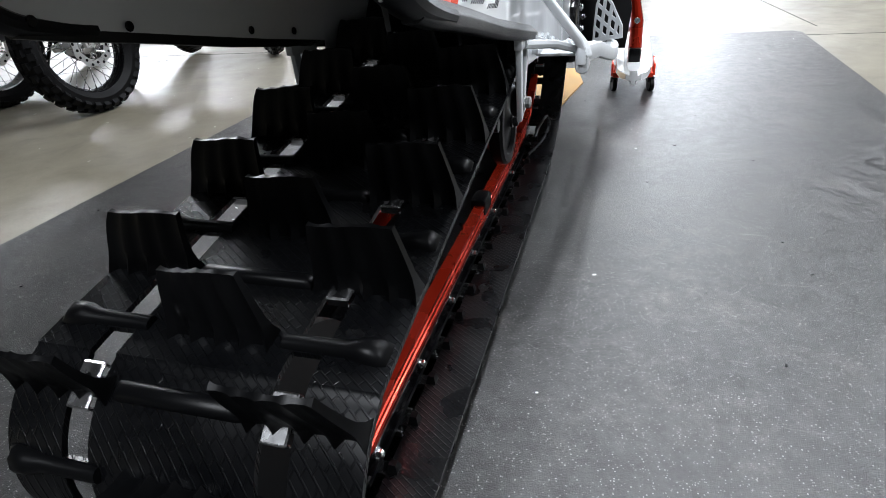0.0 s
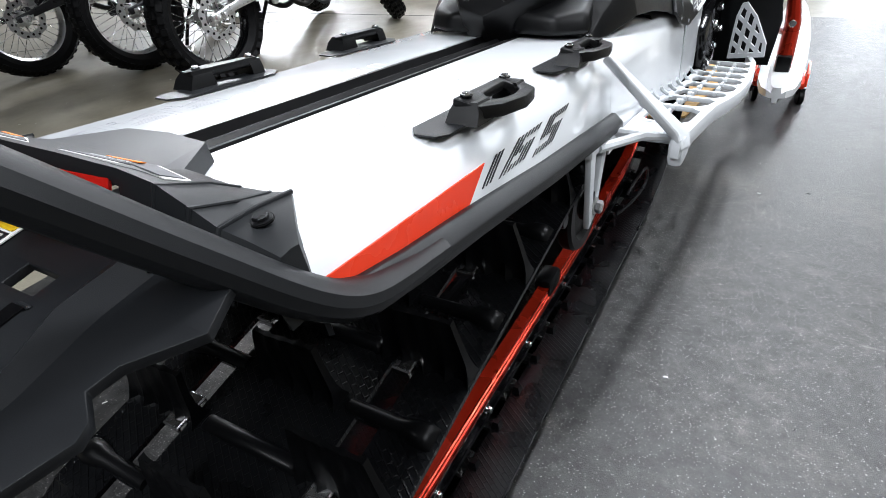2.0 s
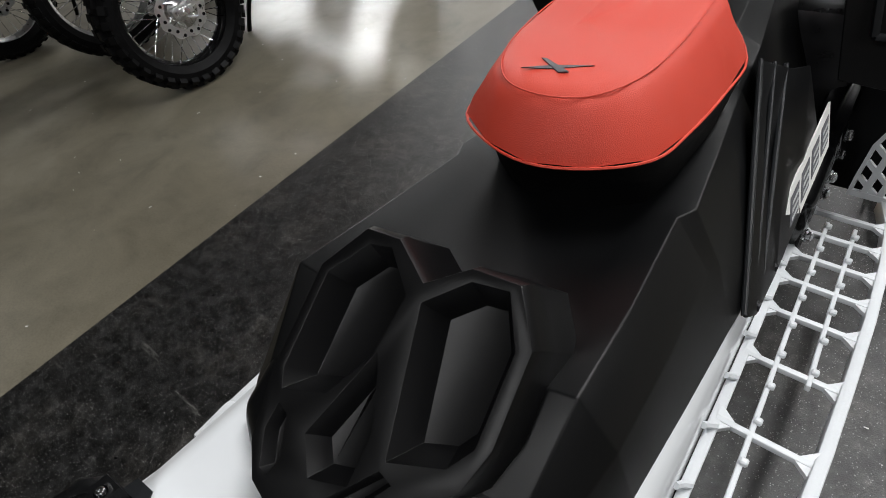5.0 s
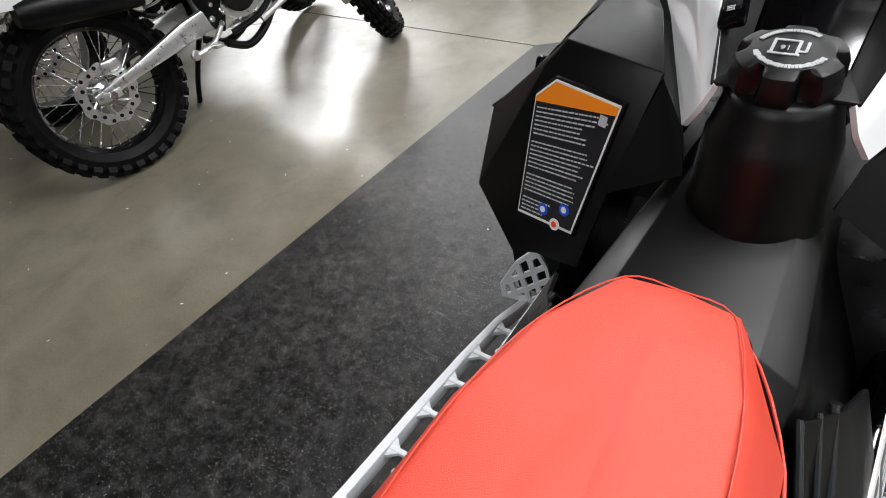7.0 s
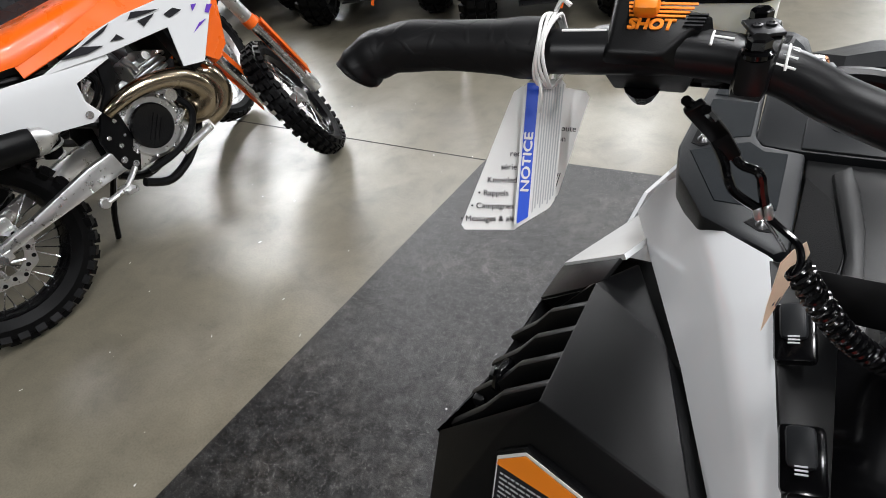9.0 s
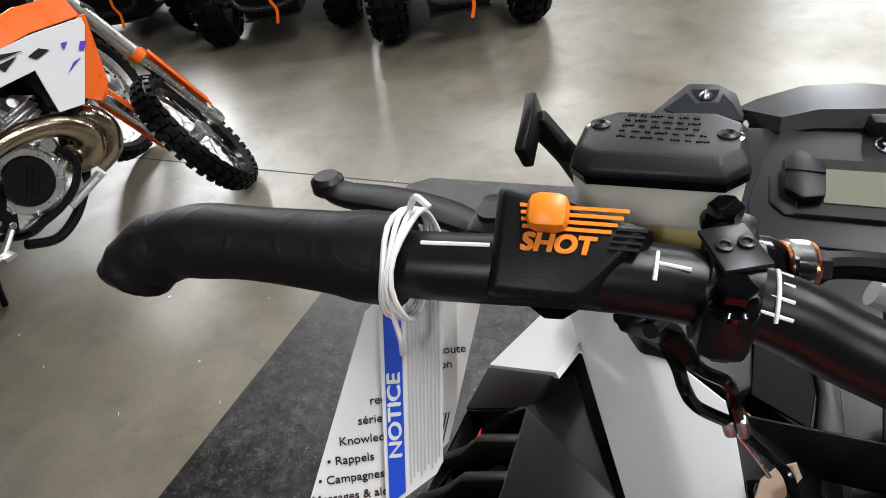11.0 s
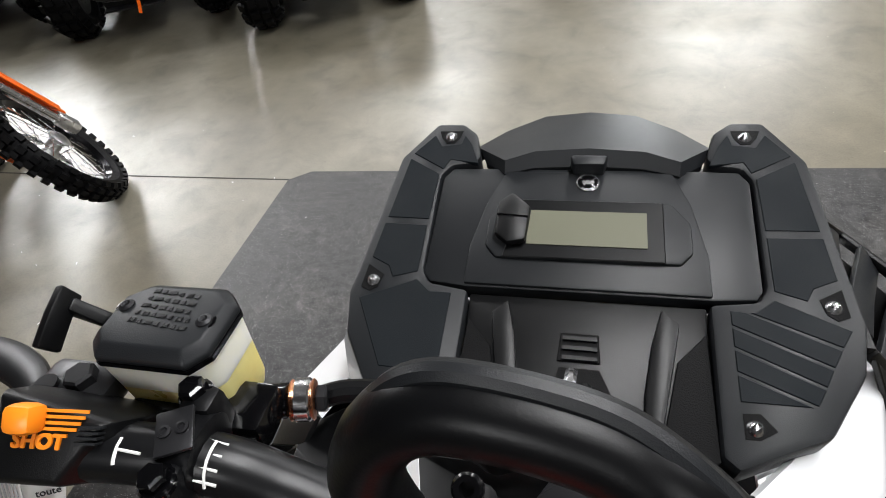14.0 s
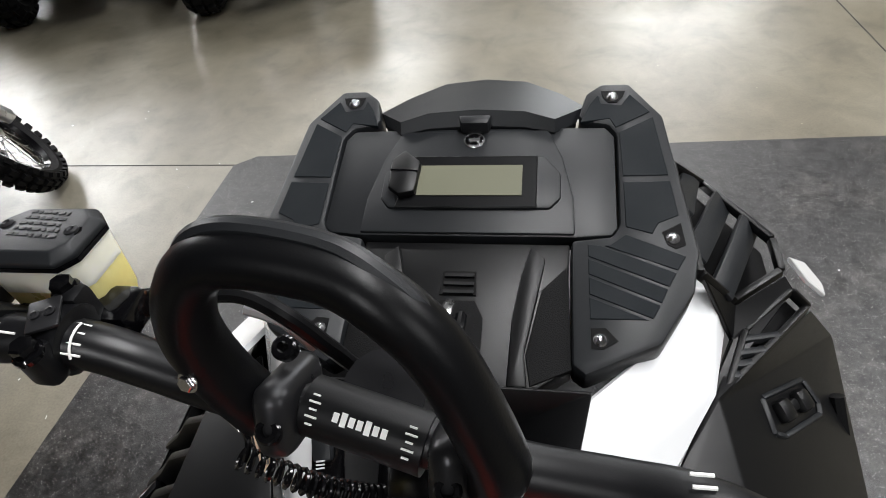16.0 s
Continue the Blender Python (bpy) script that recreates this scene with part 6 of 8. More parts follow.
for s in (1, -1):
    b = slab([(s * x, y) for x, y in side_out], -0.030, 0.004, 0.004)
    ob = part("dash_shoulder", b, PLASTIC_GREY, sled, "charcoal dash shoulder with inset pads")
    pads = [[(0.1054, 2.6844), (0.1147, 2.7087), (0.1243, 2.7230), (0.1270, 2.7100), (0.1459, 2.7070), (0.1558, 2.7226), (0.1739, 2.6971), (0.1394, 2.6764), (0.1341, 2.6890)],
            [(0.1425, 2.6705), (0.1760, 2.6904), (0.1831, 2.6164), (0.1425, 2.6153)], [(0.1425, 2.6085), (0.1840, 2.6097), (0.1870, 2.5715), (0.1693, 2.5631), (0.1635, 2.5520), (0.1415, 2.5590)]]
    low = [(0.1086, 2.5403), (0.1275, 2.5404), (0.1410, 2.5513), (0.1887, 2.5301), (0.1564, 2.4709), (0.1085, 2.4703)]
    bands = [[(0.1275, 2.5404), (0.1410, 2.5513), (0.1887, 2.5301), (0.1805, 2.5165), (0.1225, 2.5395)], [(0.1086, 2.5403), (0.1190, 2.5395), (0.1793, 2.5142), (0.1722, 2.5010), (0.1086, 2.5285)],
             [(0.1086, 2.5262), (0.1710, 2.4990), (0.1650, 2.4862), (0.1085, 2.5112)], [(0.1085, 2.5088), (0.1640, 2.4842), (0.1572, 2.4722), (0.1085, 2.4925)], [(0.1085, 2.4900), (0.1545, 2.4710), (0.1085, 2.4703)]]
    for q in pads + ([low] if s < 0 else bands):
        part("inlay", slab([(s * x, y) for x, y in q], 0.0, 0.0048, 0.0006, 1), INLAY, ob)
    # black plates, not sunk, painting the dark of the screw recesses
    wells = [[(0.1272, 2.7281), (0.1518, 2.7277), (0.1484, 2.7184), (0.1428, 2.7113), (0.1337, 2.7114), (0.1291, 2.7186)], [(0.1714, 2.5538), (0.1878, 2.5635), (0.1896, 2.5408), (0.1811, 2.5371), (0.1746, 2.5414)],
             [(0.1088, 2.4623), (0.1202, 2.4632), (0.1297, 2.4523), (0.1180, 2.4452), (0.1088, 2.4455)]]
    for q, (x, y) in zip(wells, ((0.1385, 2.7195), (0.1800, 2.5480), (0.1160, 2.4530))):
        part("well_shade", slab([(s * u, v) for u, v in q], 0.002, 0.0046), SEAT_BLACK, ob)
        b = lathe(mesh(), [(0.0060, 0.0), (0.0052, 0.0012), (0.0030, 0.0042), (0.0024, 0.0046), (0.0016, 0.0036), (0.0003, 0.0034)], along(dp(s * x, y, 0.0046), dn), 18)
        part("screw", b, STEEL, ob, "conical steel screw")
# middle: gauge door, lower tray
b = slab([(-0.137, 2.560), (-0.130, 2.552), (-0.098, 2.549), (0.098, 2.549), (0.130, 2.552), (0.135, 2.560), (0.138, 2.668), (0.130, 2.680), (0.100, 2.681), (-0.100, 2.681), (-0.130, 2.680), (-0.138, 2.668)], -0.02, 0.0015, 0.002)
door = part("dash_door", b, PLASTIC_GREY, sled, "black dash door round the gauge")
b = slab([(-0.100, 2.551), (0.098, 2.551), (0.098, 2.590), (0.088, 2.640), (0.074, 2.676), (-0.076, 2.676), (-0.090, 2.640), (-0.100, 2.590)], 0.0, 0.0042, 0.003)
part("door_rise", b, PLASTIC_GREY, door)
b = slab([(-0.086, 2.5885), (-0.076, 2.5765), (0.076, 2.5765), (0.086, 2.5885), (0.086, 2.6185), (0.072, 2.6385), (-0.068, 2.6385), (-0.086, 2.6185)], 0.0, 0.0072, 0.003)
part("gauge_bezel", b, PLASTIC_GREY, door, "raised gauge bezel")
b = slab([(-0.070, 2.5765), (0.064, 2.5765), (0.064, 2.6385), (-0.058, 2.6385)], 0.006, 0.0085, 0.001, 1)
part("gauge_glass", b, RUBBER, door, "gloss black gauge window")
b = slab([(-0.050, 2.5895), (0.050, 2.5895), (0.050, 2.6255), (-0.050, 2.6255)], 0.0086, 0.0094)
part("display", b, LCD, door, "blank grey-green display")
b = slab([(-0.078, 2.5945), (-0.066, 2.5845), (-0.050, 2.5885), (-0.048, 2.6245), (-0.066, 2.6405), (-0.078, 2.6285)], 0.0086, 0.018, 0.004)
part("gauge_buttons", b, PLASTIC, door, "black rocker buttons")
part("button_gap", slab([(-0.077, 2.6130), (-0.050, 2.6110), (-0.050, 2.6120), (-0.077, 2.6140)], 0.0165, 0.0188), GLOSS_BLACK, door)
b = disc(mesh(), dp(0.0, 2.662, 0.004), dn, 0.0105, 0.0018, 28, 0.0006)
part("badge", b, STEEL, door, "round chrome badge")
b = mesh()
for a0_, a1_, r0, r1 in ((0.7, 2.5, 0.0030, 0.0078), (2.6, 4.0, 0.0052, 0.0090), (4.1, 5.4, 0.0030, 0.0070), (-0.5, 0.5, 0.0060, 0.0088)):
    ang = np.linspace(a0_, a1_, 9)
    prism(b, [dp(r * math.cos(a), 2.662 + r * math.sin(a), 0.0058) for r, seq in ((r0, ang), (r1, ang[::-1])) for a in seq], dn * 0.0005)
part("badge_print", b, GLOSS_BLACK, door)
b = slab([(-0.014, 2.672), (0.014, 2.672), (0.017, 2.684), (-0.017, 2.684)], 0.002, 0.019, 0.003)
part("latch", b, PLASTIC_GREY, door, "rubber door latch")
# wind deflector
b = mesh()
dlow = [(-0.100, 2.694), (-0.078, 2.672), (-0.050, 2.680), (0.0, 2.683), (0.050, 2.680), (0.080, 2.672), (0.102, 2.694)]
dmid = [(-0.108, 2.712), (-0.078, 2.680), (-0.050, 2.692), (0.0, 2.696), (0.050, 2.692), (0.080, 2.680), (0.110, 2.714)]
dhi = [(-0.122, 2.742), (-0.088, 2.770), (-0.048, 2.792), (0.0, 2.798), (0.048, 2.792), (0.088, 2.770), (0.122, 2.742)]
loft(b, [[dp(x, y, -0.012) for x, y in dlow], [dp(x, y, 0.004 if abs(x) < 0.1 else -0.006) for x, y in dlow], [dp(x, y, 0.014 if abs(x) < 0.1 else -0.004) for x, y in dmid], [dp(x, y, -0.036) for x, y in dhi], [dp(x, y - 0.004, -0.052) for x, y in dhi]], closed=False, cap=False)
bmesh.ops.recalc_face_normals(b, faces=b.faces)
bmesh.ops.solidify(b, geom=b.faces[:], thickness=0.004)
part("wind_deflector", b, PLASTIC_GREY, sled, "charcoal wind deflector", 25)
# lower tray with its slots
b = slab([(-0.094, 2.545), (0.094, 2.545), (0.092, 2.50), (0.094, 2.432), (0.055, 2.405), (-0.055, 2.405), (-0.094, 2.432), (-0.092, 2.50)], -0.03, -0.003, 0.002)
tray = part("dash_tray", b, PLASTIC, sled, "black lower dash tray")
for s in (1, -1):
    b = slab([(s * 0.092, 2.522), (s * 0.070, 2.498), (s * 0.058, 2.44), (s * 0.062, 2.415), (s * 0.094, 2.430)], -0.008, -0.0016, 0.0006, 1)
    part("gloss_strip", b, SEAT_BLACK, tray)
    b = slab([(s * 0.060, 2.540), (s * 0.073, 2.528), (s * 0.068, 2.499), (s * 0.057, 2.44), (s * 0.060, 2.413), (s * 0.044, 2.413), (s * 0.046, 2.47), (s * 0.052, 2.51)], -0.008, 0.0012, 0.0025)
    part("tray_shoulder", b, PLASTIC, tray)
# matte black plate, slightly proud, painting the dark between the grille bars
b = slab([(-0.016, 2.515), (0.013, 2.515), (0.015, 2.491), (-0.018, 2.491)], -0.004, -0.0018, 0.0008, 1)
part("grille_shade", b, SEAT_BLACK, tray)
for k in range(3):
    part("grille_bar", slab([(-0.014, 2.511 - k * 0.008), (0.012, 2.511 - k * 0.008), (0.012, 2.508 - k * 0.008), (-0.014, 2.508 - k * 0.008)], -0.002, 0.0008), PLASTIC, tray)
# another black plate, for the shaded hollow under the cables
b = slab([(-0.016, 2.486), (0.014, 2.486), (0.022, 2.470), (0.022, 2.408), (-0.026, 2.408), (-0.020, 2.470)], -0.004, -0.0016)
part("cable_well_shade", b, SEAT_BLACK, tray)
b = tube(mesh(), spline([dp(-0.006, 2.478, 0.006), dp(-0.007, 2.468, 0.012), dp(-0.011, 2.440, 0.012), dp(-0.014, 2.415, 0.004)], 5), 0.0055, 10)
part("steel_braid", b, STEEL, tray, "bright metal cable end")
b = tube(mesh(), spline([dp(0.004, 2.470, 0.002), dp(0.004, 2.452, 0.010), dp(-0.004, 2.425, 0.004)], 5), 0.005, 10)
part("cable", b, RUBBER, tray)
b = disc(mesh(), dp(0.022, 2.404, 0.004), dn, 0.011, 0.004, 20, 0.001)
part("ring", b, PAPER, tray, "white plastic ring")
b = disc(mesh(), dp(0.022, 2.404, 0.0082), dn, 0.005, 0.0008, 16)
part("ring_hole", b, GLOSS_BLACK, tray)

# ---- steering ----
lp = [(-0.349, 2.267, 1.110), (-0.346, 2.269, 1.114), (-0.334, 2.273, 1.122), (-0.305, 2.277, 1.127), (-0.229, 2.280, 1.128), (-0.165, 2.288, 1.128), (-0.128, 2.292, 1.121), (-0.100, 2.292, 1.108), (-0.060, 2.287, 1.097)]
rp = [(-x, y - 0.034 * min(1.4, -x / 0.12), z - 0.025 * min(1.3, -x / 0.12)) for x, y, z in lp]
pathL = spline(lp + [(0, 2.279, 1.094)] + rp[::-1], 6)
b = tube(mesh(), pathL, 0.0111, 16)
bars = part("handlebar", b, SATIN, sled, "satin black tubular handlebar with scale marks")
for q, nm in ((lp, "left"), (rp, "right")):
    g = spline(q[:4] + [V(*q[4]).lerp(V(*q[3]), 0.05)], 8)
    rad = [0.0150 + 0.0012 * math.sin(i * 0.9) * 0.4 for i in range(len(g))]
    rad[0], rad[1], rad[2], rad[-1] = 0.0085, 0.0125, 0.0142, 0.0168
    rad[-2] = rad[-3] = 0.0168
    b = tube(mesh(), [p + V(0, 0, 0.0011) for p in g], [r * 0.92 for r in rad], 18)
    grip = part("grip", b, GRIP, bars, "black patterned rubber grip", 40)
b = mesh()
tube(b, [(-0.224, 2.2775, 1.1392), (-0.203, 2.2805, 1.1392)], 0.0007, 6)
for k in range(4):
    a = -0.9 + k * 0.42
    c = V(-0.1255, 2.292, 1.1205)
    pnt = c + V(0, -math.sin(a + 0.6) * 0.0115, math.cos(a + 0.6) * 0.0115)
    tube(b, [pnt + V(-0.004, 0, 0), pnt + V(0.004, 0, -0.002)], 0.0006, 6)
arc = [V(-0.1255, 2.292, 1.1205) + V(0, -math.sin(a) * 0.0114, math.cos(a) * 0.0114) for a in np.linspace(-0.3, 1.2, 8)]
tube(b, arc, 0.0006, 6)
arc = [V(-0.1565, 2.2885, 1.1265) + V(0, -math.sin(a) * 0.0114, math.cos(a) * 0.0114) for a in np.linspace(0.0, 0.8, 8)]
tube(b, arc, 0.0007, 6)
tube(b, [arc[3], arc[3] + V(0.009, 0, -0.001)], 0.0006, 6)
rm = V(0.1255, 2.258, 1.0955)
for k in range(4):
    a = -0.9 + k * 0.42
    pnt = rm + V(0, -math.sin(a + 0.6) * 0.0115, math.cos(a + 0.6) * 0.0115)
    tube(b, [pnt + V(-0.004, 0, 0), pnt + V(0.004, 0, 0)], 0.0008, 6)
tagged(part("scale_mark", b, PAPER, bars, "white scale marks"), kind="stuff")
# stem clamp, column and centre sleeve
b = mesh()
tube(b, [(0, 2.30, 1.085), (0, 2.36, 0.98), (0, 2.43, 0.84)], 0.020, 16)
column = part("steering_column", b, DARK_STEEL, sled, "dark steering column")
for s in (1, -1):
    c = V(s * 0.037, 2.279 - s * 0.007, 1.091 - s * 0.004)
    b = box(mesh(), c, (0.018, 0.044, 0.034), Matrix.Rotation(radians(-28), 4, "X"), 0.008, 3)
    clamp = part("stem_clamp", b, DARK_STEEL, column, "black stem clamp")
    for dy, dzv in ((-0.018, 0.006), (0.013, 0.020)):
        b = lathe(mesh(), [(0.0056, 0), (0.0056, 0.0046), (0.0046, 0.0056), (0.0026, 0.0056), (0.0026, 0.0020), (0.0005, 0.0018)], along(c + V(0, dy, dzv), (0, -0.45, 0.9)), 16)
        part("clamp_bolt", b, GLOSS_BLACK, column)
b = tube(mesh(), [(-0.026, 2.2845, 1.0965), (0.026, 2.2735, 1.0900)], 0.0132, 20)
part("stem_sleeve", b, SATIN, bars, "black centre sleeve with white print")
b = mesh()
sf = frame_of(V(0, 2.2715, 1.1047), (0.052, -0.011, -0.0065), (0, 0.8, 0.55))
for k in range(7):
    join(b, box(mesh(), (-0.0105 + k * 0.0035, 0, 0.0005), (0.0024, 0.0055 if k in (1, 4) else 0.0038, 0.0006)), sf)
for s in (1, -1):
    for k in range(5):
        join(b, box(mesh(), (s * 0.021, -0.006 + k * 0.003, 0.0), (0.005 if k % 2 else 0.003, 0.0007, 0.0012)), sf)
part("sleeve_print", b, PAPER, bars)
# padded grab strap over the bar
sp = [(-0.050, 2.284, 1.092), (-0.060, 2.284, 1.118), (-0.062, 2.284, 1.148), (-0.052, 2.286, 1.172), (-0.034, 2.287, 1.182), (0.0, 2.284, 1.179), (0.020, 2.278, 1.171), (0.037, 2.272, 1.153), (0.050, 2.264, 1.125), (0.056, 2.260, 1.102), (0.050, 2.266, 1.086)]
pth = spline(sp, 6)
b = tube(mesh(), pth, [0.0138 - 0.0020 * math.sin(math.pi * i / (len(pth) - 1)) for i in range(len(pth))], 18, flat=0.9)
strap = part("grab_strap", b, RUBBER, bars, "thick black moulded grab strap", 50)
b = tube(mesh(), [p + V(0, 0.003, 0.0098) for p in pth[14:50]], 0.0042, 10)
part("strap_seam", b, PLASTIC_GREY, strap)
part("strap_rivet", hexbolt(mesh(), (-0.063, 2.2705, 1.130), (-0.2, -1, 0.4), 0.0035, 0.002), STEEL, strap)

# left switch block with its orange print
sm = frame_of(V(-0.182, 2.2880, 1.1360), (1, 0.10, -0.03), (0, 0.75, 0.66))
b = mesh()
loft(b, [[sm @ V(x, y, -0.034) for x, y in ((-0.019, -0.012), (0.017, -0.012), (0.020, 0.006), (-0.019, 0.010))],
         [sm @ V(x, y, -0.008) for x, y in ((-0.022, -0.017), (0.020, -0.017), (0.026, 0.006), (-0.022, 0.016))],
         [sm @ V(x, y, 0.006) for x, y in ((-0.021, -0.017), (0.006, -0.017), (0.024, 0.006), (-0.021, 0.016))],
         [sm @ V(x, y, 0.009) for x, y in ((-0.019, -0.015), (0.005, -0.015), (0.021, 0.005), (-0.019, 0.014))]])
bmesh.ops.recalc_face_normals(b, faces=b.faces)
bevel(b, [e for e in b.edges if e.calc_face_angle(0) > 0.3], 0.0018, 2)
sw = part("switch_block", b, PLASTIC, sled, "black thumb switch block with orange print")
pm = sm @ Matrix.Translation((0.0012, 0.0008, 0)) @ Matrix.Diagonal((0.84, 0.90, 1, 1))
b = mesh()
for k in range(4):
    join(b, box(mesh(), (0.0005 - 0.0006 * k, 0.0098 - k * 0.0023, 0.0095), (0.036 - 0.0022 * k, 0.0012, 0.0006)), pm)
for dx in (-0.0004, 0.0, 0.0004):
    for dy in (-0.0003, 0.0003):
        lettering(b, "SHOT", 0.0078, pm @ Matrix.Translation((-0.0040 + dx, -0.0022 + dy, 0.0093 + dx * 0.1 + dy * 0.2)) @ Matrix.Diagonal((1.18, 1, 1, 1)), 0.0005, 0.15)
part("orange_print", b, ORANGE_PRINT, sw)
b = join(mesh(), box(mesh(), (-0.005, 0.007, 0.0125), (0.0115, 0.0105, 0.010), None, 0.003), sm)
part("orange_button", b, ORANGE_PRINT, sw, "orange push button")
b = mesh()
for k in range(4):
    join(b, box(mesh(), (0.016 + k * 0.0006, -0.001 + k * 0.0018, 0.008), (0.008, 0.0008, 0.004)), sm)
part("switch_ridge", b, PLASTIC_GREY, sw)
b = mesh()
tube(b, [sm @ V(-0.004, -0.010, -0.030), sm @ V(-0.004, -0.012, -0.040)], [0.010, 0.006], 10)
part("switch_plug", b, GLOSS_BLACK, sw)
# brake: lever, clamp, reservoir, hose
b = mesh()
lv = spline([(-0.216, 2.306, 1.126), (-0.235, 2.318, 1.122), (-0.262, 2.328, 1.118), (-0.288, 2.333, 1.116), (-0.299, 2.337, 1.118)], 6)
tube(b, lv, [0.0052 + 0.0042 * math.sin(math.pi * i / (len(lv) - 1)) for i in range(len(lv))], 14, flat=0.5)
disc(b, (-0.2985, 2.337, 1.113), (0, 0, 1), 0.0075, 0.009, 14, 0.002)
lever = part("brake_lever", b, SATIN, sled, "black brake lever")
b = mesh()
box(b, (-0.202, 2.312, 1.124), (0.036, 0.026, 0.012), None, 0.004)
disc(b, (-0.198, 2.314, 1.129), (0, 0, 1), 0.0065, 0.006, 6, 0.001)
disc(b, (-0.212, 2.309, 1.129), (0, 0, 1), 0.005, 0.003, 16)
part("lever_perch", b, DARK_STEEL, lever)
b = mesh()
box(b, (-0.150, 2.318, 1.112), (0.062, 0.024, 0.018), None, 0.005)
cyl = part("master_cylinder", b, GLOSS_BLACK, sled, "black brake master cylinder")
b = mesh()
c = V(-0.1375, 2.294, 1.1225)
for dy, dzv in ((0.0, 0.0),):
    lathe(b, [(0.0125, -0.0075), (0.0160, -0.0065), (0.0160, 0.0065), (0.0125, 0.0075)], along(c, (1, 0, -0.12)), 20)
box(b, c + V(0, 0.014, 0.006), (0.0145, 0.013, 0.020), None, 0.004)
box(b, c + V(0, -0.015, 0.002), (0.0145, 0.012, 0.022), None, 0.004)
part("bar_clamp", b, SATIN, cyl, "black two-bolt clamp")
b = box(mesh(), (0, 0, 0), (0.0135, 0.017, 0.0020), None, 0.0008)
for e in (-0.003, 0.003):
    lathe(b, [(0.0024, 0.001), (0.0024, 0.0020), (0.0014, 0.0022), (0.0010, 0.0014), (0.0002, 0.0014)], Matrix.Translation((e, 0, 0)), 14)
part("clamp_cap", join(mesh(), b, along(c + V(0, -0.001, 0.0165), (0.05, -0.1, 1))), DARK_STEEL, cyl)
for p in ((-0.140, 2.310, 1.134), (-0.137, 2.2775, 1.131)):
    b = mesh()
    disc(b, p, (0, -0.1, 1), 0.0066, 0.004, 14, 0.001)
    disc(b, V(*p) + V(0, 0, 0.003), (0, -0.1, 1), 0.0050, 0.006, 6, 0.001)
    part("clamp_bolt", b, GLOSS_BLACK, cyl)
rm4 = frame_of(V(-0.1605, 2.332, 1.145), (1, -0.02, 0.03), (0.03, 1, 0.0)) @ Matrix.Diagonal((0.91, 0.91, 1, 1))
octa = [(-0.029, -0.014), (-0.022, -0.0215), (0.022, -0.0215), (0.029, -0.013), (0.029, 0.012), (0.019, 0.0215), (-0.019, 0.0215), (-0.029, 0.012)]
b = loft(mesh(), [[rm4 @ V(x * 0.94, y * 0.94, -0.016) for x, y in octa], [rm4 @ V(x * 0.96, y * 0.96, -0.008) for x, y in octa], [rm4 @ V(x * 0.98, y * 0.98, 0) for x, y in octa]])
res = part("brake_reservoir", b, MILKY, sled, "milky brake fluid reservoir with yellow fluid", 50)
b = loft(mesh(), [[rm4 @ V(x * 0.80, y * 0.80, -0.042) for x, y in octa], [rm4 @ V(x * 0.90, y * 0.90, -0.034) for x, y in octa], [rm4 @ V(x * 0.942, y * 0.942, -0.0158) for x, y in octa]])
part("fluid_level", b, FLUID, res, "yellow fluid in the lower half", 50)
b = mesh()
loft(b, [[rm4 @ V(x * 1.00, y * 1.00, -0.0012) for x, y in octa], [rm4 @ V(x * 1.01, y * 1.01, 0.0012) for x, y in octa]])
part("lid_gasket", b, GLOSS_BLACK, res)
b = mesh()
loft(b, [[rm4 @ V(x, y, 0.0010) for x, y in octa], [rm4 @ V(x, y, 0.0040) for x, y in octa], [rm4 @ V(x * 0.88, y * 0.76, 0.0080) for x, y in octa]])
bmesh.ops.recalc_face_normals(b, faces=b.faces)
bevel(b, [e for e in b.edges if e.calc_face_angle(0) > 0.3], 0.0010, 2)
part("reservoir_lid", b, PLASTIC_GREY, res, "charcoal reservoir lid with raised lettering bars")
b = mesh()
for r in range(5):
    x = -0.0130 - 0.0004 * r
    k = r
    while x < 0.0125 + 0.0006 * r:
        wv = (0.0034, 0.0022, 0.0046, 0.0028)[k % 4]
        for i in range(int(wv / 0.0011)):
            join(b, box(mesh(), (x + 0.0011 * i + 0.0004, 0.0125 - r * 0.0044 - 0.0012 * x / 0.013, 0.0082), (0.0008, 0.0017 if (i + k) % 2 else 0.0022, 0.0005)), rm4)
        x += wv + 0.0013
        k += 1
tagged(part("lid_print", b, PLASTIC, res), kind="stuff")
for x, y in ((-0.0215, 0.004), (0.0215, -0.001)):
    up = rm4.to_3x3() @ V(0, 0, 1)
    # raised black ring in place of the shaded recess round each screw
    b = lathe(mesh(), [(0.0046, 0.0), (0.0046, 0.0006), (0.0030, 0.0008)], along(rm4 @ V(x, y, 0.0072), up), 18)
    part("well_shade", b, GLOSS_BLACK, res)
    b = lathe(mesh(), [(0.0034, 0.0), (0.0032, 0.0010), (0.0018, 0.0017), (0.0010, 0.0008), (0.0003, 0.0007)], along(rm4 @ V(x, y, 0.0076), up), 16)
    part("lid_screw", b, DARK_STEEL, res)
b = join(mesh(), box(mesh(), (0.0262, 0.004, -0.012), (0.0015, 0.004, 0.008), None, 0.0006), rm4)
part("blue_mark", b, BLUE_INK, res)
b = mesh()
ribbon(b, [(-0.184, 2.330, 1.134), (-0.191, 2.336, 1.140), (-0.2015, 2.330, 1.157)], 0.006, 0.008, up=(0, -0.3, 1), bev=0.0015)
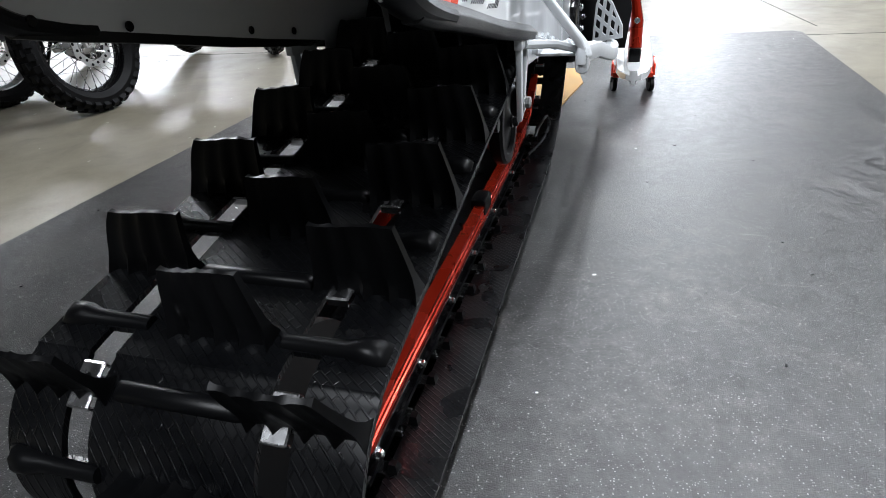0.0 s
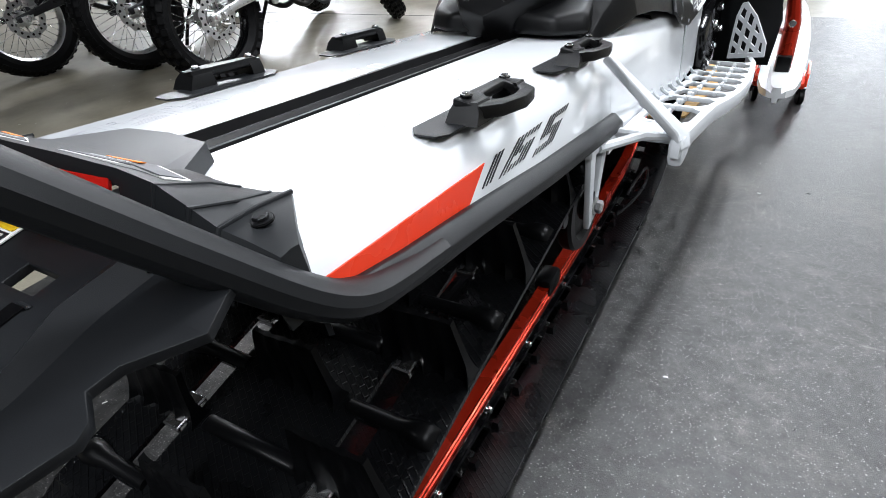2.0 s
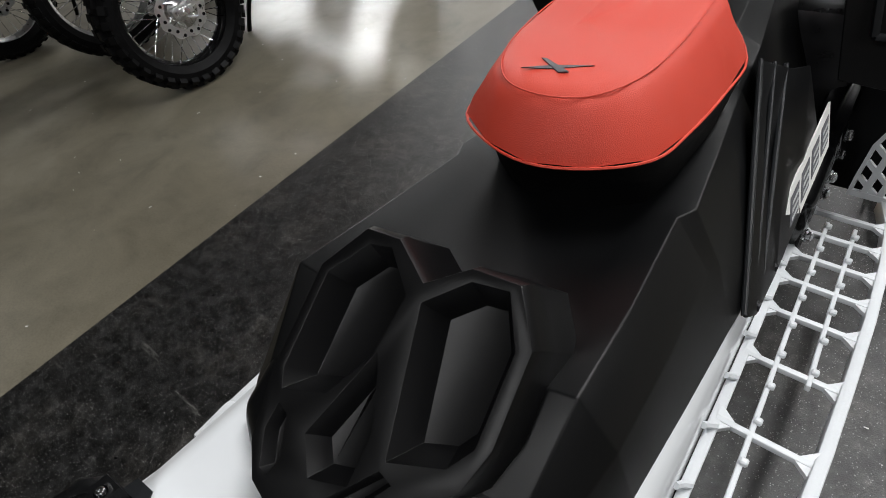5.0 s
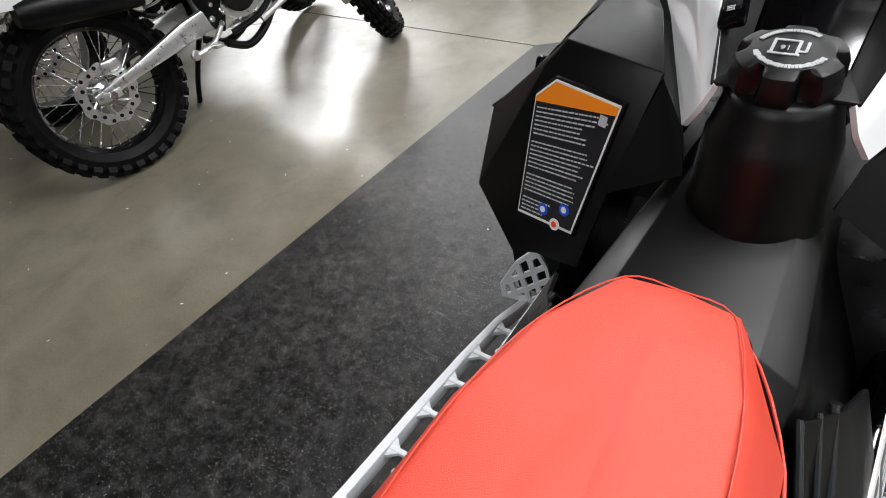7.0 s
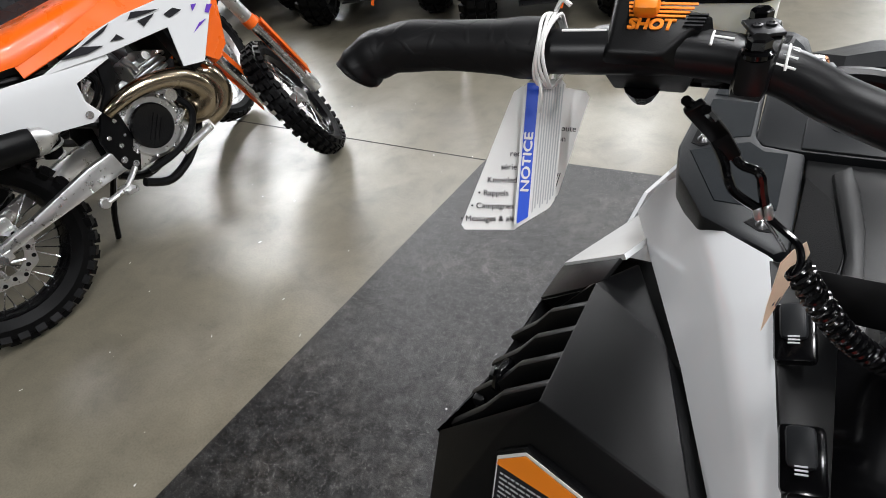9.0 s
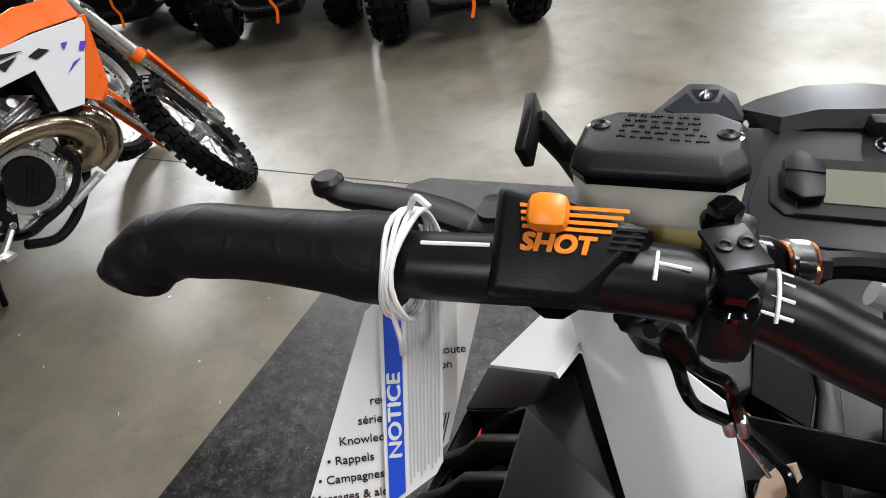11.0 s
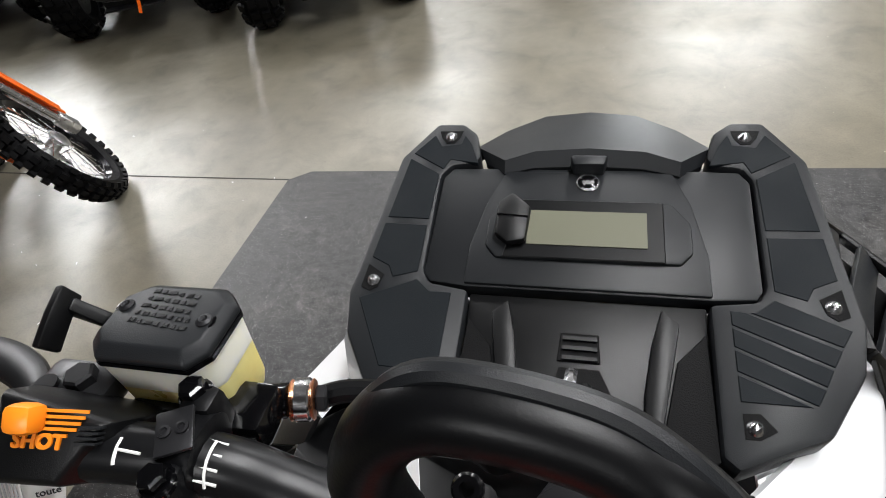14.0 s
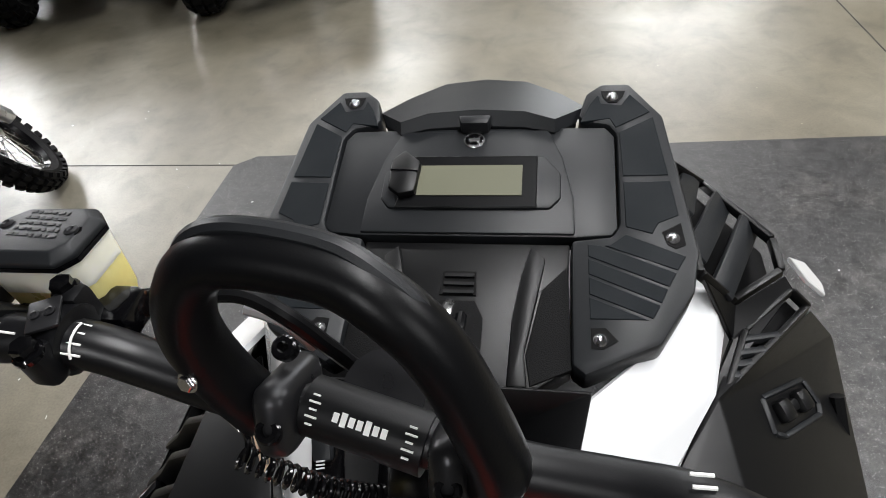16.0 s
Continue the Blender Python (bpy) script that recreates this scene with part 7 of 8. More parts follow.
ribbon(b, [(-0.2025, 2.335, 1.160), (-0.2010, 2.324, 1.157), (-0.2005, 2.312, 1.151)], 0.010, 0.004, up=(1, 0, 0.2), bev=0.001)
part("park_lock", b, PLASTIC, lever, "black parking brake hook")
b = mesh()
ux = V(1, 0.28, -0.12).normalized()
u0 = V(-0.125, 2.328, 1.108)
for r, a0_, a1_, mt, nm in ((0.0075, -0.010, 0.006, GLOSS_BLACK, "union_body"), (0.0088, 0.0062, 0.0075, COPPER, "copper_washer"), (0.0092, 0.0076, 0.0150, STEEL, "banjo"), (0.0088, 0.0151, 0.0164, COPPER, "copper_washer"), (0.0060, 0.0165, 0.0215, DARK_STEEL, "union_bolt")):
    part(nm, disc(mesh(), u0 + ux * a0_, ux, r, a1_ - a0_, 6 if nm == "union_bolt" else 20, 0.001), mt, cyl)
b = tube(mesh(), spline([(-0.113, 2.334, 1.102), (-0.098, 2.340, 1.103), (-0.078, 2.342, 1.100), (-0.058, 2.340, 1.085), (-0.045, 2.345, 1.055), (-0.04, 2.37, 1.0), (-0.02, 2.42, 0.94)], 6), 0.0050, 10)
part("brake_hose", b, RUBBER, cyl, "black brake hose")
b = tube(mesh(), spline([(-0.085, 2.346, 1.088), (-0.066, 2.345, 1.080), (-0.054, 2.346, 1.058)], 6), 0.0052, 10)
part("hose_sleeve", b, GREY_PRINT, cyl, "silver printed hose sleeve")
for line, r in (([(-0.166, 2.300, 1.100), (-0.159, 2.326, 1.079), (-0.146, 2.323, 1.059), (-0.1411, 2.3181, 1.050), (-0.1353, 2.3184, 1.0403), (-0.1215, 2.3224, 1.030)], 0.0027),
                ([(-0.156, 2.300, 1.096), (-0.1503, 2.3259, 1.0758), (-0.1379, 2.3245, 1.0571), (-0.1263, 2.3224, 1.053), (-0.1220, 2.3229, 1.0404), (-0.1185, 2.3224, 1.030)], 0.0027),
                ([(-0.1197, 2.3224, 1.0286), (-0.1082, 2.3186, 1.0216), (-0.0996, 2.3137, 1.0174), (-0.0960, 2.308, 1.010), (-0.098, 2.300, 1.004)], 0.0021),
                ([(-0.1205, 2.3210, 1.0280), (-0.1110, 2.3180, 1.0180), (-0.1040, 2.3150, 1.0100)], 0.0010)):
    part("switch_cable", tube(mesh(), spline(line, 6), r, 8), GLOSS_BLACK if r > 0.0015 else STEEL, sled, "thin black switch cable" if r > 0.0015 else "")
b = ribbon(mesh(), [(-0.163, 2.304, 1.096), (-0.150, 2.3255, 1.071), (-0.141, 2.3245, 1.058)], 0.011, 0.005, up=(0, -1, 0.3), bev=0.0015)
part("cable_boot", b, RUBBER, sled)
m = frame_of(V(-0.1197, 2.3215, 1.0290), (1, 0, 0.35), (-0.35, 0.1, 1))
b = join(mesh(), box(mesh(), (-0.0022, 0, 0), (0.0052, 0.0085, 0.0062), None, 0.0018), m)
join(b, box(mesh(), (0.0028, 0, 0), (0.0046, 0.0095, 0.0062), None, 0.0018), m)
part("cable_crimp", b, ALU, sled, "bright metal cable crimp")
# coiled tether
b = mesh()
ca, cb = V(-0.098, 2.300, 1.012), V(-0.030, 2.312, 0.945)
axis = (cb - ca).normalized()
e1 = axis.cross(V(0, 1, 0)).normalized()
e2 = axis.cross(e1)
coil = [ca + axis * (cb - ca).length * f + V(0, 0, -0.012 * math.sin(math.pi * f)) + 0.0068 * (math.cos(2 * math.pi * 18 * f) * e1 + math.sin(2 * math.pi * 18 * f) * e2) for f in np.linspace(0, 1, 230)]
tube(b, coil, 0.0016, 6)
part("tether_coil", b, GLOSS_BLACK, sled, "black coiled tether cord")
leaf = [(-0.0950, 2.3215, 1.0150), (-0.0920, 2.3200, 1.0090), (-0.0945, 2.3235, 0.9930), (-0.1000, 2.3190, 0.9700), (-0.1051, 2.3150, 0.9475), (-0.1056, 2.3160, 0.9680), (-0.1045, 2.3230, 0.9960), (-0.1000, 2.3240, 1.0060)]
key_tag = part("key_tag", prism(mesh(), leaf, (0.0002, -0.0010, 0.0001)), TAN, sled, "small tan paper key tag")
b = mesh()
for k in range(3):
    f = 0.0022 * (k - 1)
    tube(b, [(-0.0985 + f, 2.3222, 0.9960), (-0.1010 + f, 2.3190, 0.9800), (-0.1025 + f * 0.7, 2.3165, 0.9680)], 0.0005, 4)
part("print", b, INK, key_tag)
# front suspension and skis
PLAN[0] = Matrix.Identity(4)
for s in (1, -1):
    cx = 0.43 if s > 0 else -0.38
    b = mesh()
    st = [(2.60, 0.115, 0.030), (2.64, 0.112, 0.052), (2.75, 0.110, 0.070), (3.0, 0.110, 0.078), (3.22, 0.112, 0.078), (3.34, 0.130, 0.072), (3.42, 0.160, 0.06), (3.48, 0.195, 0.04), (3.50, 0.215, 0.02)]
    loft(b, [[(cx - w, y, z), (cx - w * 0.3, y, z - 0.004), (cx - w * 0.25, y, z - 0.020), (cx + w * 0.25, y, z - 0.020), (cx + w * 0.3, y, z - 0.004), (cx + w, y, z), (cx + w * 0.98, y, z + 0.024), (cx + w * 0.55, y, z + 0.014), (cx + w * 0.4, y, z + 0.034), (cx - w * 0.4, y, z + 0.034), (cx - w * 0.55, y, z + 0.014), (cx - w * 0.98, y, z + 0.024)] for y, z, w in st])
    ski = part("ski", b, WHITE_PLASTIC, sled, "white plastic ski on a wheeled dolly")
    b = tube(mesh(), spline([(cx, 3.48, 0.20), (cx, 3.44, 0.235), (cx, 3.36, 0.23), (cx, 3.22, 0.15)], 5), 0.012, 10)
    part("ski_loop", b, PLASTIC, ski)
    b = mesh()
    tube(b, [(cx, 2.83, 0.15), (cx, 2.855, 0.30), (cx - s * 0.012, 2.868, 0.37), (cx - s * 0.020, 2.88, 0.435)], [0.028, 0.026, 0.022, 0.022], 14, flat=1.5)
    spin = part("spindle", b, RED_RAIL, sled, "red forged ski spindle")
    part("spindle_bolt", disc(mesh(), (cx + s * 0.0, 2.815, 0.305), (0, -1, 0.1), 0.012, 0.010, 16, 0.002), STEEL, spin)
    part("ski_saddle", box(mesh(), (cx, 2.845, 0.165), (0.05, 0.12, 0.07), None, 0.012), RUBBER, spin, "black ski saddle")
    for z0, z1 in ((0.40, 0.45), (0.26, 0.32)):
        b = mesh()
        tube(b, [(s * 0.16, 2.72, z1), (cx - s * 0.03, 2.90, z0)], 0.014, 10)
        tube(b, [(s * 0.16, 3.08, z1), (cx - s * 0.03, 2.90, z0)], 0.014, 10)
        part("control_arm", b, WHITE_CAST, sled, "white tubular control arm")
    b = lathe(mesh(), [(0.022, 0), (0.022, 0.12), (0.03, 0.13), (0.03, 0.30)], along((cx - s * 0.08, 2.92, 0.33), (-s * 0.62, 0.02, 0.6)), 16)
    part("shock", b, PLASTIC, sled, "black shock absorber")
    b = mesh()
    prism(b, [(s * 0.33, 2.70, 0.56), (s * 0.38, 2.80, 0.46), (s * 0.385, 2.78, 0.28), (s * 0.34, 2.66, 0.30)], (s * 0.006, 0, 0))
    part("splash_guard", b, RUBBER, sled, "black rubber splash guard")

# wheeled dollies under the skis
dollies = []
for s in (1, -1):
    cx = 0.43 * s
    t = thing("ski_dolly", (cx, 2.93, 0.0), "orange-red ski dolly on black castors", "dolly", "ski dollies")
    part("deck", box(mesh(), (cx, 2.93, 0.075), (0.17, 0.16, 0.022), None, 0.004), RED_DECAL, t, "orange-red deck plate")
    part("lip", box(mesh(), (cx + 0.088, 2.93, 0.098), (0.008, 0.16, 0.05), None, 0.002), RED_DECAL, t)
    part("lip", box(mesh(), (cx - 0.088, 2.93, 0.098), (0.008, 0.16, 0.05), None, 0.002), RED_DECAL, t)
    for dx in (-0.078, 0.078):
        for dy in (-0.06, 0.06):
            b = lathe(mesh(), [(0.010, -0.010), (0.025, -0.010), (0.029, -0.006), (0.029, 0.006), (0.025, 0.010), (0.010, 0.010)], along((cx + dx, 2.93 + dy, 0.029), (1, 0.3, 0)), 20)
            w = part("castor", b, RUBBER, t, "black castor wheel")
            part("fork", box(mesh(), (cx + dx, 2.93 + dy + 0.004, 0.052), (0.030, 0.026, 0.024), None, 0.003), DARK_STEEL, w)
# tan sheet on the floor below the nose
b = prism(mesh(), [(-0.10, 2.55, 0.004), (0.15, 2.62, 0.004), (0.21, 3.0, 0.004), (0.16, 3.3, 0.004), (-0.12, 3.3, 0.004)], (0, 0, 0.006))
whole("cardboard_sheet", b, CARDBOARD, "tan cardboard sheet lying on the floor mat", "cardboard")

# hang tags tied to the grip
PLAN[0] = FORE


def hang_tag(tl, tr, br, bl, label):
    """A paper card from its four corners, with clipped tips; its pose has its origin at the middle of the upper edge."""
    q = [V(*tl), V(*tr), V(*br), V(*bl)]
    m = frame_of(q[0].lerp(q[1], 0.5), q[1] - q[0], q[0] - q[3])
    t = thing("hang_tag", m, label, "tag", "tags on the grip")
    pts = []
    for i in range(4):
        pts += [q[i] + (q[i - 1] - q[i]).normalized() * 0.003, q[i] + (q[(i + 1) % 4] - q[i]).normalized() * 0.003]
    part("card", prism(mesh(), pts, m.to_3x3() @ V(0, 0, -0.0005)), PAPER, t)
    inv = m.inverted()
    at = lambda u, v: inv @ ((q[0].lerp(q[1], u)).lerp(q[3].lerp(q[2], u), v))
    return t, m, at


t, m, at = hang_tag((-0.2438, 2.2764, 1.1132), (-0.2250, 2.2881, 1.1112), (-0.2202, 2.2565, 1.0519), (-0.2372, 2.2395, 1.0428), "white NOTICE hang tag with a blue stripe tied to the grip")
lift = V(0, 0, 0.0004)
b = prism(mesh(), [m @ (at(u, v) + lift) for u, v in ((0.06, 0.02), (0.34, 0.02), (0.34, 0.97), (0.06, 0.97))], m.to_3x3() @ V(0, 0, 0.0003))
part("blue_stripe", b, BLUE_INK, t)
c = at(0.20, 0.56)
a = math.atan2((at(0.2, 0) - at(0.2, 1)).y, (at(0.2, 0) - at(0.2, 1)).x)
b = mesh()
for e in (-0.00022, 0.0, 0.00022):
    lettering(b, "NOTICE", 0.0080, m @ Matrix.Translation(c + lift * 2 + V(e, e, abs(e) * 0.1)) @ Matrix.Rotation(a, 4, "Z") @ Matrix.Diagonal((1.1, 0.8, 1, 1)), 0.0002)
part("notice_word", b, PAPER, t)
b = mesh()
for k in range(9):
    u = 0.42 + k * 0.062
    prism(b, [m @ (at(uu, vv) + lift) for uu, vv in ((u, 0.04 + 0.02 * (k % 2)), (u + 0.030, 0.04 + 0.02 * (k % 2)), (u + 0.030, 0.95 - 0.02 * (k % 3)), (u, 0.95 - 0.02 * (k % 3)))], m.to_3x3() @ V(0, 0, 0.0002))
part("small_print", b, GREY_PRINT, t)
t, m, at = hang_tag((-0.2493, 2.2769, 1.1091), (-0.2332, 2.2865, 1.1067), (-0.2361, 2.2448, 1.0392), (-0.2649, 2.2277, 1.0438), "white bilingual hang tag tied to the grip")
b = mesh()
for k, w in enumerate(("rec", "série", "Knowledge", "• Rappels", "• Campagnes", "• Messages & alertes")):
    e0, e1 = at(0.04, 0.46 + 0.092 * k), at(0.96, 0.46 + 0.092 * k)
    a = math.atan2((e1 - e0).y, (e1 - e0).x)
    c = at((0.55, 0.50, 0.52, 0.36, 0.42, 0.52)[k], 0.46 + 0.092 * k)
    lettering(b, w, 0.0046, m @ Matrix.Translation(c + lift) @ Matrix.Rotation(a, 4, "Z"), 0.0002)
part("printed_line", b, BLACK_DECAL, t)
t, m, at = hang_tag((-0.2372, 2.2903, 1.1062), (-0.2155, 2.3013, 1.0996), (-0.2228, 2.2664, 1.0489), (-0.2413, 2.2531, 1.0479), "white hang tag with small print tied to the grip")
b = mesh()
for k, (w, u) in enumerate((("toute", 0.72), ("on", 0.66))):
    e0, e1 = at(0.04, 0.34 + 0.09 * k), at(0.96, 0.34 + 0.09 * k)
    a = math.atan2((e1 - e0).y, (e1 - e0).x)
    lettering(b, w, 0.0046, m @ Matrix.Translation(at(u, 0.34 + 0.09 * k) + lift) @ Matrix.Rotation(a, 4, "Z"), 0.0002)
for k in range(4):
    u = 0.72 + 0.05 * k
    prism(b, [m @ (at(uu, vv) + lift) for uu, vv in ((u, 0.74), (u + 0.022, 0.74), (u + 0.022, 0.96), (u, 0.96))], m.to_3x3() @ V(0, 0, 0.0002))
part("printed_line", b, BLACK_DECAL, t)
b = mesh()
for k in range(4):
    c = V(-0.2325 + k * 0.0016, 2.280, 1.128)
    tube(b, [c + 0.0178 * V(0.06 * math.sin(3 * a + k), math.cos(a), math.sin(a)) for a in np.linspace(0, 2 * math.pi, 24, False)], 0.0009, 6, True)
tube(b, spline([(-0.231, 2.264, 1.120), (-0.229, 2.262, 1.112), (-0.231, 2.264, 1.102)], 4), 0.0009, 6)
tube(b, spline([(-0.230, 2.285, 1.146), (-0.226, 2.283, 1.152), (-0.221, 2.281, 1.150)], 4), 0.0011, 6)
whole("tag_string", b, PAPER, "white string wound round the grip", "string")

# ---- motorcycles on the left ----
PLAN[0] = Matrix.Identity(4)


def tyre_mesh(c, R, w, knobs, knob_h, m):
    """A tyre round the x axis at c: its carcass, and its rows of tread blocks."""
    b = mesh()
    ax = along(c, (1, 0, 0))
    r0 = R - knob_h
    prof = [(r0 - w * 0.62, -w * 0.30), (r0 - w * 0.40, -w * 0.46), (r0 - w * 0.16, -w * 0.44), (r0 - w * 0.03, -w * 0.25), (r0, 0), (r0 - w * 0.03, w * 0.25), (r0 - w * 0.16, w * 0.44), (r0 - w * 0.40, w * 0.46), (r0 - w * 0.62, w * 0.30)]
    n = 48
    vs = [[b.verts.new(ax @ V(r * math.cos(2 * math.pi * j / n), r * math.sin(2 * math.pi * j / n), h)) for j in range(n)] for r, h in prof]
    for i in range(len(vs)):
        p, q = vs[i], vs[(i + 1) % len(vs)]
        for j in range(n):
            b.faces.new((p[j], p[(j + 1) % n], q[(j + 1) % n], q[j]))
    b.transform(m)
    carcass, b = b, mesh()
    for k in range(knobs):
        for row, (h, dr, tl) in enumerate(((-w * 0.40, -w * 0.14, -0.7), (-w * 0.15, 0, 0), (w * 0.15, 0, 0), (w * 0.40, -w * 0.14, 0.7))):
            a = 2 * math.pi * (k + (0.5 if row in (1, 2) else 0) + (0.12 if row == 2 else 0)) / knobs
            rr = r0 + dr
            loc = ax @ Matrix.Translation((rr * math.cos(a), rr * math.sin(a), h)) @ Matrix.Rotation(a, 4, "Z") @ Matrix.Rotation(-tl, 4, "Y")
            s = math.pi * R / knobs
            b2 = [(x * knob_h, y * s * 0.52, z * w * 0.11) for x in (-0.7, 1) for y, z in ((-1, -1), (1, -1), (1, 1), (-1, 1))]
            q = [b.verts.new(loc @ V(*p)) for p in b2]
            for f in ((4, 5, 6, 7), (0, 1, 5, 4), (1, 2, 6, 5), (2, 3, 7, 6), (3, 0, 4, 7)):
                b.faces.new([q[i] for i in f])
    b.transform(m)
    return carcass, b


def wheel(parent, m, c, R, w, knobs, rim_mat, disc_side, disc_r, spoke_mat=STEEL, knob_h=0.014):
    b, blocks = tyre_mesh(c, R, w, knobs, knob_h, m)
    t = part("wheel", b, TYRE, parent, "spoked wheel with a black tyre", 35)
    tagged(part("tread", blocks, TYRE, t), kind="stuff")
    ax = along(c, (1, 0, 0))
    rr = R - knob_h - w * 0.60
    b = mesh()
    n = 48
    prof = [(rr + 0.012, -w * 0.32), (rr + 0.012, -w * 0.27), (rr - 0.006, -w * 0.20), (rr - 0.010, 0), (rr - 0.006, w * 0.20), (rr + 0.012, w * 0.27), (rr + 0.012, w * 0.32), (rr - 0.006, w * 0.29), (rr - 0.020, w * 0.1), (rr - 0.020, -w * 0.1), (rr - 0.006, -w * 0.29)]
    vs = [[b.verts.new(ax @ V(r * math.cos(2 * math.pi * j / n), r * math.sin(2 * math.pi * j / n), h)) for j in range(n)] for r, h in prof]
    for i in range(len(vs)):
        p, q = vs[i], vs[(i + 1) % len(vs)]
        for j in range(n):
            b.faces.new((p[j], p[(j + 1) % n], q[(j + 1) % n], q[j]))
    b.transform(m)
    part("rim", b, rim_mat, t)
    b = lathe(mesh(), [(0.022, -w * 0.55), (0.045, -w * 0.42), (0.045, -w * 0.36), (0.028, -w * 0.2), (0.028, w * 0.2), (0.045, w * 0.36), (0.045, w * 0.42), (0.022, w * 0.55)], ax, 20)
    b.transform(m)
    part("hub", b, ALU, t)
    b = mesh()
    for k in range(36):
        a0_ = 2 * math.pi * k / 36
        a1_ = a0_ + (0.62 if k % 4 < 2 else -0.62)
        h = (w * 0.38 if k % 2 else -w * 0.38)
        p = ax @ V(0.043 * math.cos(a1_), 0.043 * math.sin(a1_), h)
        q = ax @ V((rr - 0.018) * math.cos(a0_), (rr - 0.018) * math.sin(a0_), 0)
        tube(b, [p, q], 0.0019, 4)
        d = (q - p).normalized()
        tube(b, [q - d * 0.016, q], 0.0036, 5)
    b.transform(m)
    tagged(part("spokes", b, spoke_mat, t), kind="stuff")
    # wave-edged brake disc
    b = mesh()
    n = 72
    x0 = disc_side * w * 0.62
    ro = [disc_r * (1 + 0.045 * math.cos(9 * 2 * math.pi * j / n)) for j in range(n)]
    ri = disc_r * 0.66
    rings = [[ax @ V(r * math.cos(2 * math.pi * j / n), r * math.sin(2 * math.pi * j / n), x0 + h) for j, r in enumerate(rs)] for rs, h in ((ro, 0), (ro, 0.004), ([ri] * n, 0.004), ([ri] * n, 0))]
    vs = [[b.verts.new(p) for p in r] for r in rings]
    for i in range(4):
        p, q = vs[i], vs[(i + 1) % 4]
        for j in range(n):
            b.faces.new((p[j], p[(j + 1) % n], q[(j + 1) % n], q[j]))
    arms = []
    for k in range(6):
        a = 2 * math.pi * k / 6
        arms.append(mesh())
        tube(arms[-1], [ax @ V(0.04 * math.cos(a), 0.04 * math.sin(a), x0), ax @ V(ri * 1.05 * math.cos(a + 0.35), ri * 1.05 * math.sin(a + 0.35), x0 + 0.002)], 0.006, 6)
    b.transform(m)
    part("brake_disc", b, ALU, t, "bright wave-edged brake disc")
    for arm in arms:
        arm.transform(m)
        part("disc_arm", arm, STEEL, t)
    b = mesh()
    for k in range(18):
        a = 2 * math.pi * (k + 0.5) / 18
        r = disc_r * (0.80 if k % 2 else 0.90)
        for hh in (x0 - 0.0012, x0 + 0.0042):
            lathe(b, [(0.0075, 0), (0.0075, 0.001)], ax @ Matrix.Translation((r * math.cos(a), r * math.sin(a), hh)), 8)
    b.transform(m)
    tagged(part("disc_hole", b, TYRE, t), kind="stuff")
    return t


